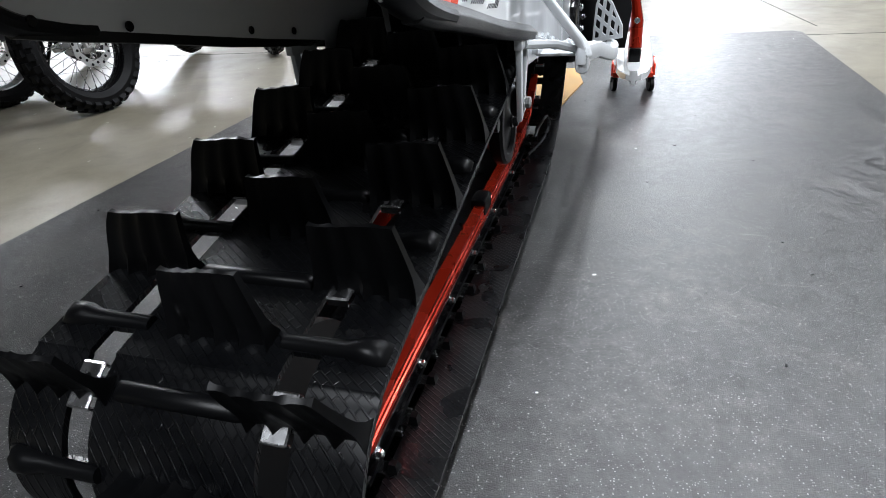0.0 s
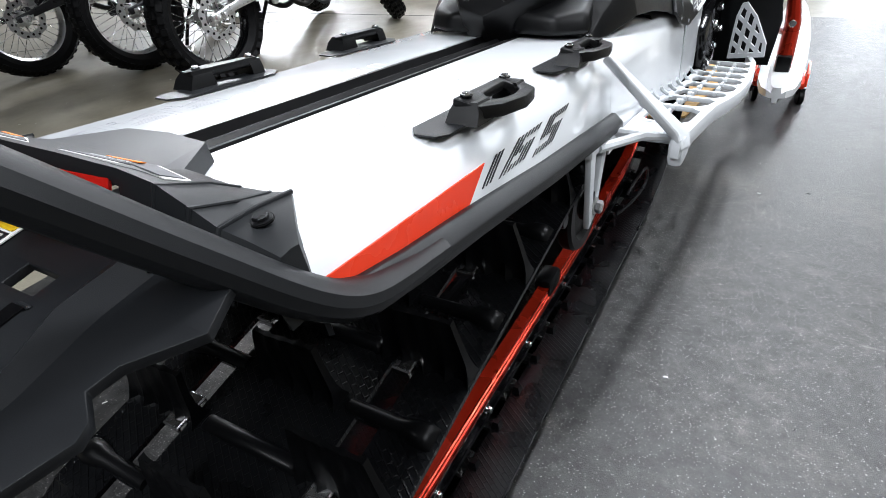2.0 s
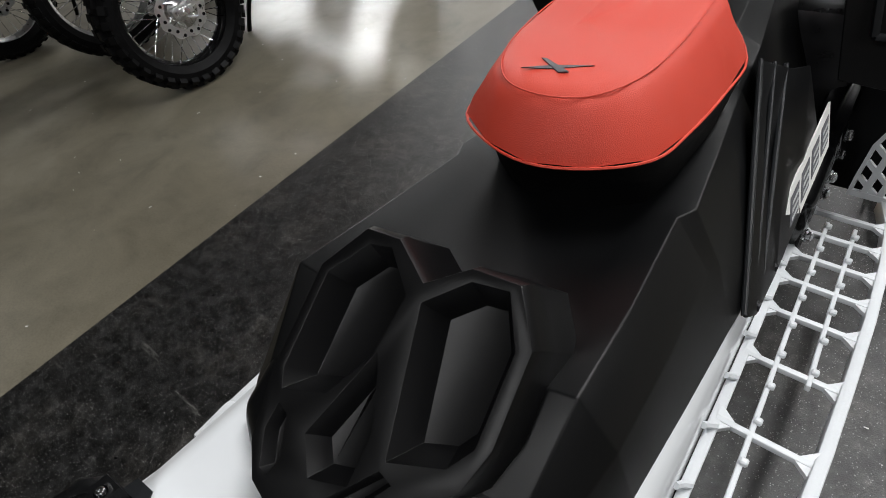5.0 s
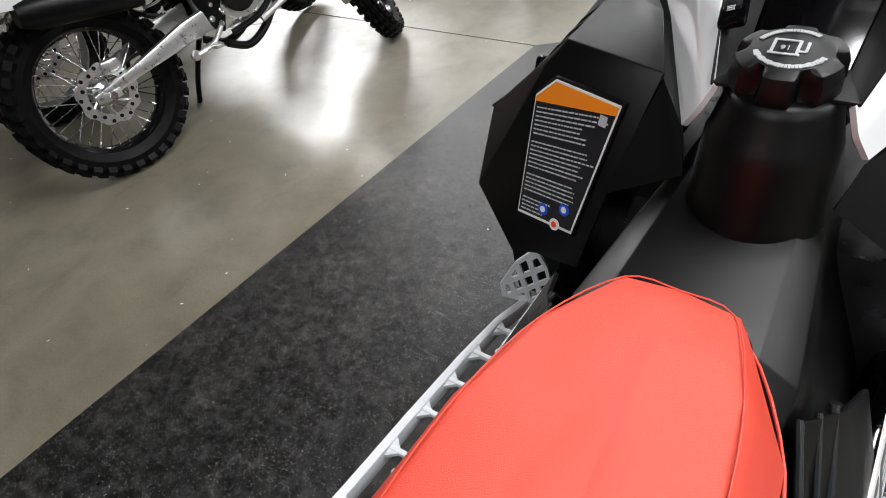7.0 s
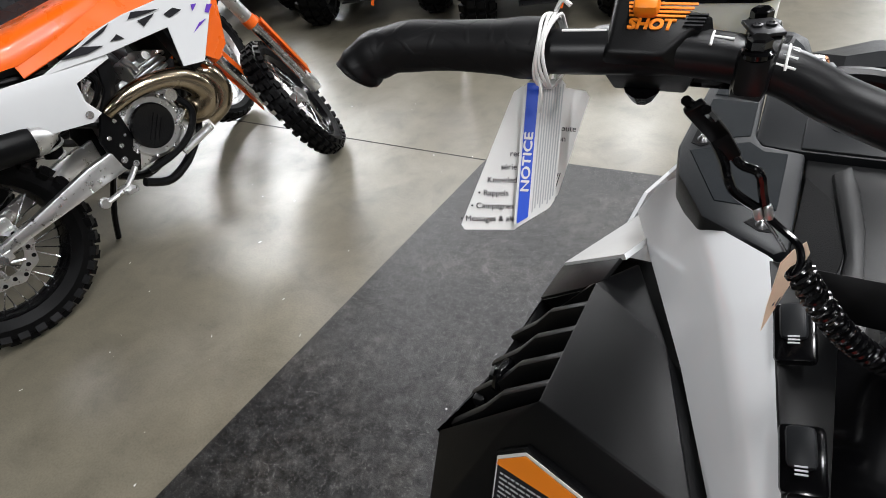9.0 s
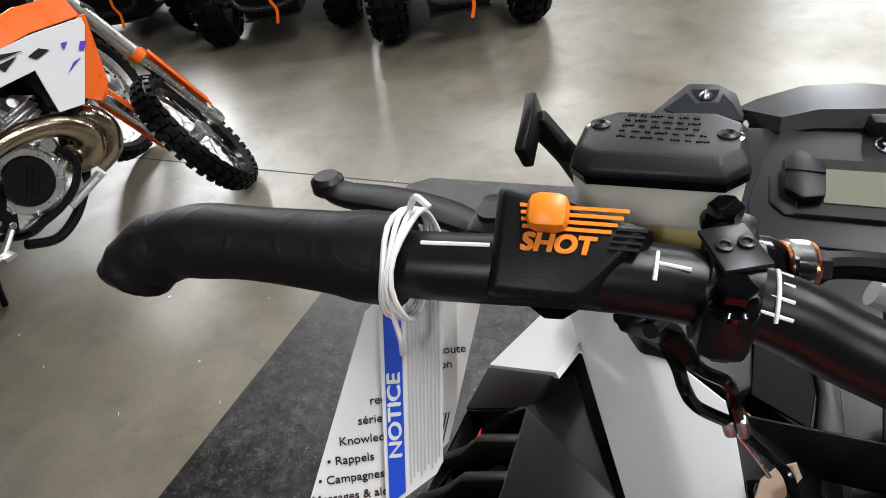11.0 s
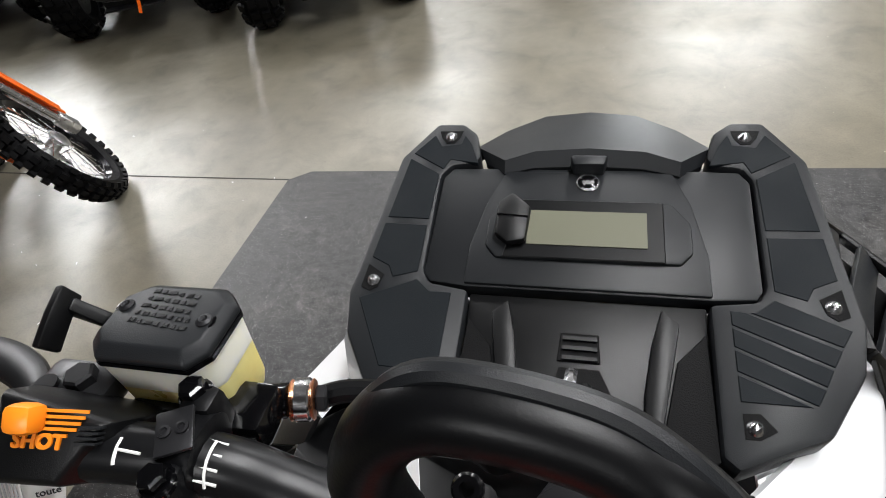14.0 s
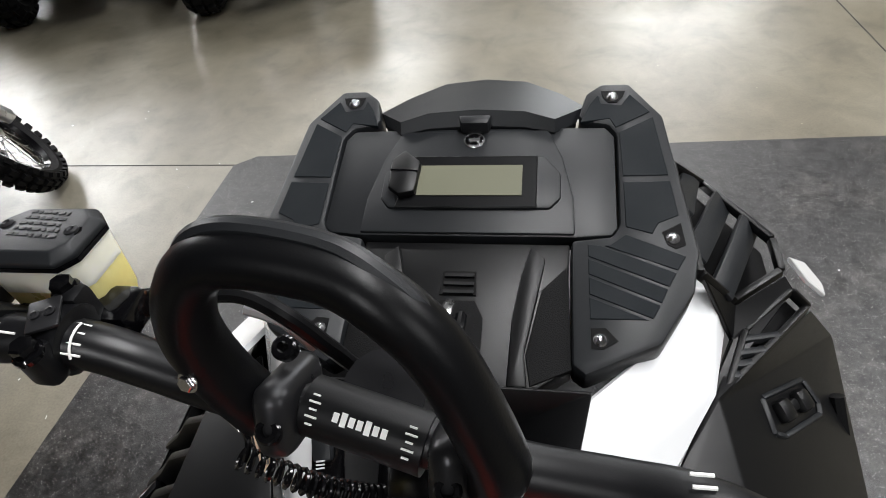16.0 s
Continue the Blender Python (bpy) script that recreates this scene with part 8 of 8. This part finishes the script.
def motorcycle(m, label, body, trim, seat_mat, knobby, rim_mat):
    t = thing("motorcycle", m, label, "motorcycle", "parked motorcycles")

    def P(name, b, mat, parent=None, text="", angle=32):
        b.transform(m)
        return part(name, b, mat, parent or t, text, angle)

    kn = 34 if knobby else 40
    kh = 0.015 if knobby else 0.004
    wheel(t, m, V(0, 0, 0.33), 0.33, 0.135 if knobby else 0.14, kn, rim_mat, 1, 0.110, knob_h=kh)
    pivot, stem = V(0, 0.98, 1.0), V(0, -0.42, 0.655)
    steer = Matrix.Translation(pivot) @ Matrix.Rotation(radians(52 if knobby else 30), 4, stem.normalized()) @ Matrix.Translation(-pivot)
    axle = V(-0.04, 1.33, 0.275) if knobby else V(0, 1.40, 0.338)
    wheel(t, m @ steer, axle, 0.305 if knobby else 0.335, 0.092 if knobby else 0.11, kn + 2, rim_mat, -1 if knobby else 1, 0.130, knob_h=kh)
    # swing arm
    for s in (1, -1):
        x = s * 0.098
        b = prism(mesh(), [(x, -0.055, 0.315), (x, -0.06, 0.350), (x, 0.12, 0.390), (x, 0.36, 0.455), (x, 0.50, 0.475), (x, 0.50, 0.390), (x, 0.36, 0.375), (x, 0.12, 0.345)], (s * 0.028, 0, 0), 0.007)
        arm = P("swing_arm", b, ALU if knobby else DARK_STEEL, None, "brushed aluminium swing arm" if knobby else "dark swing arm")
        P("axle_nut", hexbolt(mesh(), (s * 0.126, 0.0, 0.332), (s, 0, 0), 0.016, 0.012), STEEL, arm)
        P("chain_block", box(mesh(), (s * 0.128, 0.0, 0.332), (0.006, 0.07, 0.030), None, 0.003), ALU, arm)
    b = box(mesh(), (0.085, 0.055, 0.415), (0.035, 0.07, 0.05), None, 0.012)
    P("brake_caliper", b, ALU, None, "cast brake caliper")
    # frame
    b = mesh()
    for s in (1, -1):
        prism(b, [(s * 0.105, 0.470, 0.395), (s * 0.105, 0.445, 0.510), (s * 0.115, 0.490, 0.600), (s * 0.122, 0.540, 0.660), (s * 0.125, 0.560, 0.790), (s * 0.122, 0.612, 0.800), (s * 0.125, 0.602, 0.700), (s * 0.115, 0.545, 0.590), (s * 0.105, 0.560, 0.440), (s * 0.105, 0.520, 0.360)], (s * 0.022, 0, 0), 0.006)
        tube(b, spline([(s * 0.10, 0.55, 0.79), (s * 0.09, 0.75, 0.84), (s * 0.06, 0.95, 0.90), (s * 0.03, 1.0, 0.96)], 5), 0.024, 10)
        tube(b, spline([(s * 0.10, 0.52, 0.31), (s * 0.09, 0.62, 0.265), (s * 0.08, 0.74, 0.31), (s * 0.06, 0.85, 0.42), (s * 0.04, 0.92, 0.60), (s * 0.02, 1.0, 0.88)], 5), 0.017, 10)
        tube(b, [(s * 0.10, 0.50, 0.76), (s * 0.10, 0.20, 0.80), (s * 0.09, -0.30, 0.84)], 0.014, 8)
        tube(b, [(s * 0.10, 0.48, 0.56), (s * 0.10, 0.20, 0.70), (s * 0.09, -0.15, 0.82)], 0.012, 8)
    P("frame", b, RUBBER if knobby else DARK_STEEL, None, "black tubular frame")
    for y, z in ((0.485, 0.425), (0.515, 0.395), (0.500, 0.475), (0.535, 0.445), (0.475, 0.515), (0.520, 0.560)):
        P("frame_bolt", hexbolt(mesh(), (0.127, y, z), (1, 0, 0), 0.009, 0.006), STEEL)
    # engine
    b = mesh()
    box(b, (0.0, 0.66, 0.46), (0.20, 0.30, 0.22), None, 0.04, 3)
    box(b, (0.075, 0.56, 0.44), (0.10, 0.14, 0.16), None, 0.03)
    eng = P("engine", b, ALU, None, "cast aluminium engine case")
    b = mesh()
    loft(b, [[(0.10 + h, 0.635 + r * math.cos(a) * 1.0, 0.485 + r * math.sin(a)) for a in np.linspace(0, 2 * math.pi, 28, False)] for r, h in ((0.118, 0.0), (0.116, 0.022), (0.104, 0.030), (0.098, 0.030))])
    P("clutch_housing", b, ALU, eng)
    b = mesh()
    disc(b, (0.128, 0.630, 0.490), (1, 0, 0), 0.082, 0.020, 32, 0.006)
    for k in range(3):
        box(b, (0.149, 0.625 + k * 0.012, 0.49 - 0.01 * k), (0.003, 0.006, 0.10 - 0.01 * k), Matrix.Rotation(radians(-35), 4, "X"))
    P("clutch_cover", b, GLOSS_BLACK, eng, "round black clutch cover")
    for k in range(9):
        a = 2 * math.pi * k / 9 + 0.2
        b = hexbolt(mesh(), (0.127, 0.633 + 0.108 * math.cos(a), 0.487 + 0.108 * math.sin(a)), (1, 0, 0), 0.0065, 0.008)
        P("case_bolt", b, STEEL, eng)
    b = mesh()
    box(b, (0.0, 0.745, 0.63), (0.115, 0.11, 0.14), Matrix.Rotation(radians(12), 4, "X"), 0.015)
    P("cylinder", b, ALU, eng, "finned aluminium cylinder")
    for k in range(5):
        P("cooling_fin", box(mesh(), (0.0, 0.745 + 0.004 * k, 0.585 + 0.022 * k), (0.15, 0.14, 0.014), Matrix.Rotation(radians(12), 4, "X"), 0.004), ALU, eng)
    P("breather", tube(mesh(), spline([(0.07, 0.70, 0.66), (0.10, 0.68, 0.69), (0.10, 0.66, 0.72)], 4), 0.012, 8), ALU, eng)
    P("intake_stub", tube(mesh(), [(0.06, 0.60, 0.62), (0.11, 0.62, 0.635)], 0.024, 12), ALU, eng)
    P("spark_plug", tube(mesh(), [(0.05, 0.74, 0.69), (0.10, 0.745, 0.705)], 0.015, 10), ALU, eng)
    b = mesh()
    box(b, (0.095, 0.735, 0.52), (0.06, 0.09, 0.11), None, 0.02)
    tube(b, [(0.10, 0.745, 0.555), (0.14, 0.745, 0.555)], 0.024, 14)
    tube(b, [(0.12, 0.72, 0.45), (0.135, 0.765, 0.49)], 0.014, 10)
    P("water_pump", b, STEEL, eng, "bright water pump cover")
    b = tube(mesh(), spline([(0.13, 0.765, 0.535), (0.15, 0.788, 0.480), (0.15, 0.745, 0.410), (0.14, 0.66, 0.365), (0.12, 0.55, 0.345)], 6), 0.013, 10)
    P("coolant_hose", b, RUBBER, eng, "black coolant hose")
    b = tube(mesh(), [(0.12, 0.70, 0.345), (0.14, 0.84, 0.39)], 0.016, 10)
    P("kick_boss", b, ALU, eng)
    # exhaust
    pp = spline([(0.130, 0.510, 0.590), (0.150, 0.560, 0.613), (0.156, 0.640, 0.628), (0.158, 0.730, 0.622), (0.156, 0.815, 0.590), (0.146, 0.868, 0.530), (0.120, 0.860, 0.475), (0.07, 0.80, 0.450)], 6)
    rr = [float(np.interp(i / (len(pp) - 1), [0, 0.2, 0.45, 0.7, 0.88, 1], [0.022, 0.028, 0.034, 0.046, 0.058, 0.050])) for i in range(len(pp))]
    P("expansion_pipe", tube(mesh(), pp, rr, 20), TITANIUM if knobby else DARK_STEEL, None, "bronzed steel expansion pipe" if knobby else "dark exhaust pipe", 60)
    pp = spline([(0.03, 0.86, 0.60), (0.075, 0.93, 0.565), (0.085, 0.965, 0.500), (0.075, 0.945, 0.440), (0.05, 0.88, 0.410)], 6)
    P("header_bend", tube(mesh(), pp, [0.048 + 0.010 * i / len(pp) for i in range(len(pp))], 18), TITANIUM if knobby else DARK_STEEL, None, "", 60)
    b = lathe(mesh(), [(0.028, 0), (0.052, 0.05), (0.056, 0.08), (0.056, 0.40), (0.040, 0.46)], along((0.125, 0.32, 0.605), (0, -1, 0.14)), 24)
    P("silencer", b, RUBBER, None, "black silencer can")
    P("silencer_cap", lathe(mesh(), [(0.022, 0), (0.050, 0.045), (0.0565, 0.075)], along((0.125, 0.335, 0.602), (0, -1, 0.14)), 24), ALU if knobby else DARK_STEEL, None)
    # bodywork
    for s in (1, -1):
        x = s * 0.150
        b = prism(mesh(), [(x, 0.49, 0.605), (x, 0.45, 0.588), (x, 0.12, 0.645), (x * 0.95, -0.30, 0.715), (x * 0.9, -0.50, 0.80), (x * 0.9, -0.46, 0.850), (x, 0.0, 0.815), (x, 0.254, 0.783), (x, 0.44, 0.772), (x * 1.02, 0.597, 0.764), (x * 1.02, 0.597, 0.750), (x, 0.466, 0.716), (x, 0.462, 0.655)], (s * 0.006, 0, 0), 0.002)
        side = P("side_panel", b, body, None, "white side panel" if knobby else "dark side panel")
        for y, z in ((0.45, 0.615), (0.16, 0.70)):
            P("panel_screw", hexbolt(mesh(), (s * 0.157, y, z), (s, 0, 0), 0.010, 0.004), STEEL, side)
        b = shell([(0.155, 0.378, 0.771), (0.160, 0.482, 0.802), (0.166, 0.579, 0.838), (0.172, 0.700, 0.858), (0.182, 0.880, 0.868), (0.188, 1.050, 0.860), (0.192, 1.045, 0.835), (0.194, 0.900, 0.625), (0.190, 0.815, 0.638), (0.184, 0.826, 0.774), (0.166, 0.583, 0.764)],
                  [(0, 1, 2, 10), (2, 3, 9, 10), (3, 4, 9), (4, 5, 6, 7, 8, 9)], 0.006, 0.0015, 1, s < 0)
        sh = P("radiator_shroud", b, body, None, "white radiator shroud with angular print" if knobby else "dark shroud")
        if knobby:
            fx = lambda y: s * float(np.interp(y, [0.38, 0.60, 0.85, 1.05], [0.159, 0.169, 0.185, 0.194]))
            for q in ([(0.707, 0.839), (0.728, 0.857), (0.826, 0.837), (0.752, 0.837)], [(0.735, 0.826), (0.802, 0.830), (0.747, 0.802)], [(0.830, 0.817), (0.870, 0.827), (0.898, 0.811), (0.846, 0.800)],
                      [(0.622, 0.796), (0.651, 0.810), (0.669, 0.790)], [(0.447, 0.797), (0.527, 0.812), (0.596, 0.792), (0.537, 0.786)], [(0.527, 0.812), (0.613, 0.839), (0.645, 0.848), (0.618, 0.830), (0.554, 0.813)]):
                P("print_shape", prism(mesh(), [(fx(y) + s * 0.002, y, z) for y, z in q], (s * 0.001, 0, 0)), BLACK_DECAL, sh)
            for q in ([(0.940, 0.816), (0.962, 0.813), (0.937, 0.794)], [(1.000, 0.800), (1.020, 0.793), (0.994, 0.770), (0.980, 0.777)], [(0.944, 0.752), (0.976, 0.756), (0.905, 0.726)]):
                P("print_shape", prism(mesh(), [(fx(y) + s * 0.002, y, z) for y, z in q], (s * 0.001, 0, 0)), PURPLE, sh)
        b = shell([(0.150, 0.34, 0.785), (0.158, 0.60, 0.838), (0.172, 0.88, 0.872), (0.185, 1.05, 0.866), (0.150, 1.05, 0.935), (0.12, 0.90, 0.945), (0.11, 0.60, 0.895), (0.11, 0.34, 0.86)],
                  [(0, 1, 6, 7), (1, 2, 5, 6), (2, 3, 4, 5)], 0.006, 0.0015, 1, s < 0)
        P("tank_cover", b, trim, None, "orange upper cover" if knobby else "dark tank cover")
        b = shell([(0.186, 1.04, 0.865), (0.188, 0.915, 0.64), (0.16, 0.975, 0.60), (0.15, 1.04, 0.64), (0.15, 1.09, 0.860)], [(0, 1, 2, 3, 4)], 0.006, 0.0015, 1, s < 0)
        P("shroud_front", b, trim)
        b = box(mesh(), (s * 0.13, 0.87, 0.72), (0.08, 0.09, 0.22), Matrix.Rotation(radians(18), 4, "X"), 0.008)
        P("radiator", b, RUBBER, None, "black radiator")
    rowsB = [(-0.62, 0.06, 0.875, 0.90), (-0.35, 0.10, 0.85, 0.905), (0.0, 0.125, 0.83, 0.90), (0.35, 0.135, 0.82, 0.90), (0.65, 0.115, 0.88, 0.945), (0.80, 0.08, 0.93, 0.965)]
    b = loft(mesh(), [[(-w, y, z0), (w, y, z0), (w, y, z0 + (z1 - z0) * 0.6), (w * 0.75, y, z1), (-w * 0.75, y, z1), (-w, y, z0 + (z1 - z0) * 0.6)] for y, w, z0, z1 in rowsB])
    P("seat", b, seat_mat, None, "orange seat" if knobby else "black seat", 50)
    b = loft(mesh(), [[(-w * 0.9, y, z0 - 0.02), (w * 0.9, y, z0 - 0.02), (w * 0.97, y, z0 + 0.002), (-w * 0.97, y, z0 + 0.002)] for y, w, z0, z1 in rowsB[:-1]])
    P("seat_base", b, RUBBER)
    b = loft(mesh(), [[(-w, y, z), (w, y, z), (w * 0.9, y, z + 0.02), (-w * 0.9, y, z + 0.02)] for y, w, z in ((-0.85, 0.05, 0.90), (-0.55, 0.10, 0.865), (-0.2, 0.11, 0.835), (0.1, 0.10, 0.80), (0.3, 0.09, 0.74))])
    P("rear_fender", b, body, None, "rear fender", 50)
    # fork
    top, bot = V(axle.x * 0.5, 0.98, 1.00), axle + V(0, 0, 0.007)
    m = m @ steer
    for s in (1, -1):
        o = V(s * 0.105, 0, 0)
        b = tube(mesh(), [top + o, top.lerp(bot, 0.52) + o], 0.028, 16)
        leg = P("fork_tube", b, ALU, None, "silver fork tube")
        P("fork_stanchion", tube(mesh(), [top.lerp(bot, 0.5) + o, top.lerp(bot, 0.95) + o], 0.021, 14), STEEL, leg)
        P("fork_seal", tube(mesh(), [top.lerp(bot, 0.50) + o, top.lerp(bot, 0.545) + o], 0.031, 14), trim, leg)
        P("axle_clamp", box(mesh(), bot + o + V(0, 0.005, 0.01), (0.05, 0.055, 0.10), Matrix.Rotation(radians(30), 4, "X"), 0.012), ALU, leg)
        d = (bot - top).normalized()
        f = V(0, d.z * -1, d.y)
        pa, pb = top.lerp(bot, 0.53) + o + f * 0.030, top.lerp(bot, 0.97) + o + f * 0.034
        b = ribbon(mesh(), [pa, pa.lerp(pb, 0.5) + f * 0.006, pb], 0.060, 0.012, up=f, bev=0.003)
        P("fork_guard", b, trim, leg, "orange fork guard" if knobby else "dark fork guard")
        pa, pb = top.lerp(bot, 0.56) + o * 1.34, top.lerp(bot, 0.93) + o * 1.34
        P("guard_side", ribbon(mesh(), [pa + f * 0.02, pb + f * 0.015], 0.005, 0.045, up=f, bev=0.001), trim, leg)
        P("caliper", box(mesh(), bot + V(-0.075, -0.09, 0.07), (0.04, 0.06, 0.09), None, 0.012), ALU, leg) if s < 0 else None
    b = mesh()
    box(b, top + V(0, 0.015, -0.02), (0.26, 0.075, 0.035), Matrix.Rotation(radians(-30), 4, "X"), 0.01)
    box(b, top + V(0, 0.10, -0.18), (0.26, 0.075, 0.035), Matrix.Rotation(radians(-30), 4, "X"), 0.01)
    P("triple_clamp", b, DARK_STEEL, None, "dark triple clamp")
    P("handlebar", tube(mesh(), spline([(-0.40, 0.92, 1.13), (-0.22, 1.0, 1.12), (-0.10, 1.03, 1.06), (0.10, 1.03, 1.06), (0.22, 1.0, 1.12), (0.40, 0.92, 1.13)], 5), 0.013, 10), trim)
    m = m @ steer.inverted()
    # foot peg, brake pedal and stand
    b = mesh()
    box(b, (0.17, 0.43, 0.345), (0.08, 0.040, 0.016), None, 0.004)
    tube(b, spline([(0.14, 0.50, 0.390), (0.16, 0.43, 0.350), (0.165, 0.35, 0.338)], 4), 0.010, 8)
    disc(b, (0.150, 0.342, 0.338), (1, 0, 0), 0.020, 0.02, 14, 0.004)
    P("foot_peg", b, ALU, None, "cast foot peg and brake pedal")
    b = tube(mesh(), spline([(-0.10, 0.50, 0.32), (-0.20, 0.46, 0.15), (-0.27, 0.44, 0.012)], 4), 0.012, 8)
    disc(b, (-0.27, 0.44, 0.0), (0, 0, 1), 0.03, 0.012, 12)
    P("side_stand", b, RUBBER, None, "black side stand")
    b = tube(mesh(), [(0.0, 0.33, 0.50), (0.0, 0.43, 0.78)], 0.030, 14)
    P("shock", b, RUBBER)
    b = mesh()
    coil = [V(0.034 * math.cos(a), 0.33 + 0.10 * a / 44 + 0.034 * 0, 0.50 + 0.26 * a / 44) + V(0, 0.034 * math.sin(a), 0) for a in np.arange(0, 44, 0.5)]
    P("shock_spring", tube(mesh(), coil, 0.005, 6), PAPER, None, "white shock spring")
    return t


def stand_at(x, y, yaw, lean=0.0):
    return pose(x, y, 0, 0, lean, yaw)


motorcycle(pose(-2.184, 2.519, 0.0, 0.0, -5.2, -3.8) @ Matrix.Scale(0.979, 4), "orange and white enduro motorcycle with knobby tyres, parked on concrete", WHITE_PLASTIC, ORANGE, ORANGE, True, GLOSS_BLACK)
DARK_BODY = material("dark_motorcycle_paint", (0.02, 0.02, 0.022), 0.25, 0, 0.15, 10, coat=0.5)
dual = motorcycle(stand_at(-2.93, 2.58, -4.7, -4.0), "dark road motorcycle with silver rims, parked behind the orange one", DARK_BODY, DARK_BODY, SEAT_BLACK, False, ALU)
copy_thing(dual, stand_at(-3.60, 2.30, -3.0, -4.0))["label"] = "dark road motorcycle with silver rims at the end of the row"

# ---- quad bikes along the far side ----


def quad_bike(m):
    t = thing("quad_bike", m, "black quad bike with chunky tyres, only its low parts in view", "quad bike", "parked quad bikes")

    def P(name, b, mat, parent=None, text="", angle=32):
        b.transform(m)
        return part(name, b, mat, parent or t, text, angle)

    for y in (0.0, 1.28):
        for s in (1, -1):
            c = V(s * 0.50, y, 0.31)
            carcass, blocks = tyre_mesh(c, 0.31, 0.24, 20, 0.022, m)
            w = part("wheel", carcass, TYRE, t, "chunky black off-road tyre")
            tagged(part("tread", blocks, TYRE, w), kind="stuff")
            b = lathe(mesh(), [(0.165, -0.08), (0.165, 0.07), (0.10, 0.085), (0.05, 0.05), (0.05, 0.02)], along(c, (s, 0, 0)), 24)
            P("rim", b, DARK_STEEL, w)
            P("a_arm", tube(mesh(), [(s * 0.14, y - 0.12 if y else y + 0.12, 0.30), (s * 0.40, y, 0.28), (s * 0.14, y + 0.12 if y else y - 0.1, 0.30)], 0.016, 8), DARK_STEEL)
            b = lathe(mesh(), [(0.03, 0), (0.03, 0.36)], along((s * 0.34, y, 0.30), (-s * 0.4, 0, 0.9)), 12)
            P("shock", b, RUBBER)
            b = shell([(s * 0.34, y - 0.36, 0.66), (s * 0.62, y - 0.34, 0.60), (s * 0.64, y, 0.70), (s * 0.62, y + 0.34, 0.60), (s * 0.34, y + 0.36, 0.66), (s * 0.34, y, 0.76)], [(0, 1, 2, 5), (5, 2, 3, 4)], 0.01, 0.004)
            P("fender", b, RUBBER, None, "black plastic fender")
    b = mesh()
    loft(b, [[(-0.20, -0.30, 0.25), (0.20, -0.30, 0.25), (0.28, -0.30, 0.60), (-0.28, -0.30, 0.60)], [(-0.24, 0.3, 0.24), (0.24, 0.3, 0.24), (0.30, 0.3, 0.80), (-0.30, 0.3, 0.80)], [(-0.24, 1.0, 0.24), (0.24, 1.0, 0.24), (0.26, 1.0, 0.78), (-0.26, 1.0, 0.78)], [(-0.20, 1.55, 0.35), (0.20, 1.55, 0.35), (0.28, 1.55, 0.72), (-0.28, 1.55, 0.72)]])
    P("body", b, RUBBER, None, "black plastic body")
    # added dark blocks that stand in for the shade between the wheels
    for s in (1, -1):
        P("foot_well_fill", box(mesh(), (s * 0.40, 0.64, 0.34), (0.36, 0.66, 0.20), None, 0.03), RUBBER, None, "black filler block darkening the gap between the wheels")
    P("seat", box(mesh(), (0, 0.85, 0.86), (0.28, 0.75, 0.14), None, 0.04), SEAT_BLACK)
    b = tube(mesh(), spline([(-0.26, -0.28, 0.62), (-0.24, -0.42, 0.55), (-0.18, -0.44, 0.36), (0.18, -0.44, 0.36), (0.24, -0.42, 0.55), (0.26, -0.28, 0.62)], 5), 0.018, 10)
    P("front_bumper", b, DARK_STEEL, None, "black tube bumper")
    P("skid_plate", box(mesh(), (0, 0.5, 0.235), (0.42, 1.7, 0.012), None, 0.004), DARK_STEEL)
    P("handlebar", tube(mesh(), [(-0.38, 0.30, 1.08), (-0.1, 0.22, 1.02), (0.1, 0.22, 1.02), (0.38, 0.30, 1.08)], 0.014, 8), RUBBER)
    b = ribbon(mesh(), spline([(0.06, -0.46, 0.50), (0.05, -0.47, 0.40), (0.08, -0.475, 0.32), (0.06, -0.48, 0.23)], 5), 0.022, 0.003, up=(0, 1, 0))
    P("pull_strap", b, ORANGE, None, "orange hanging pull strap")
    return t


quad = quad_bike(pose(-1.66, 5.76, 0, 0, 0, 26) @ Matrix.Scale(0.89, 4))
copy_thing(quad, pose(-2.975, 5.67, 0, 0, 0, 26))
copy_thing(quad, pose(-4.29, 5.58, 0, 0, 0, 26))

# ---- bits of litter on the floor ----
rnd = random.Random(11)
b = mesh()
for k in range(110):
    x, y = (rnd.uniform(-3.2, -1.28), rnd.uniform(-0.2, 4.6)) if k % 3 else (rnd.uniform(-1.2, 1.3), rnd.uniform(-0.4, 4.0))
    z = 0.0006 if x < -1.24 else 0.0046
    l, w, a = rnd.uniform(0.003, 0.013), rnd.uniform(0.0012, 0.004), rnd.uniform(0, 3.14)
    box(b, (x, y, z + 0.0004), (l, w, 0.0008), Matrix.Rotation(a, 4, "Z") @ Matrix.Rotation(rnd.uniform(-0.1, 0.1), 4, "Y"))
tagged(whole("floor_litter", b, PAPER, "small pale scraps and splinters strewn over the floor", "litter"), kind="stuff")
b = mesh()
for k in range(60):
    x, y = rnd.uniform(-1.2, 1.3), rnd.uniform(-0.3, 4.0)
    box(b, (x, y, 0.0052), (rnd.uniform(0.003, 0.009), rnd.uniform(0.002, 0.005), 0.0012), Matrix.Rotation(rnd.uniform(0, 3), 4, "Z"))
tagged(whole("floor_grit", b, RUBBER, "dark rubber crumbs lying on the mat", "grit"), kind="stuff")
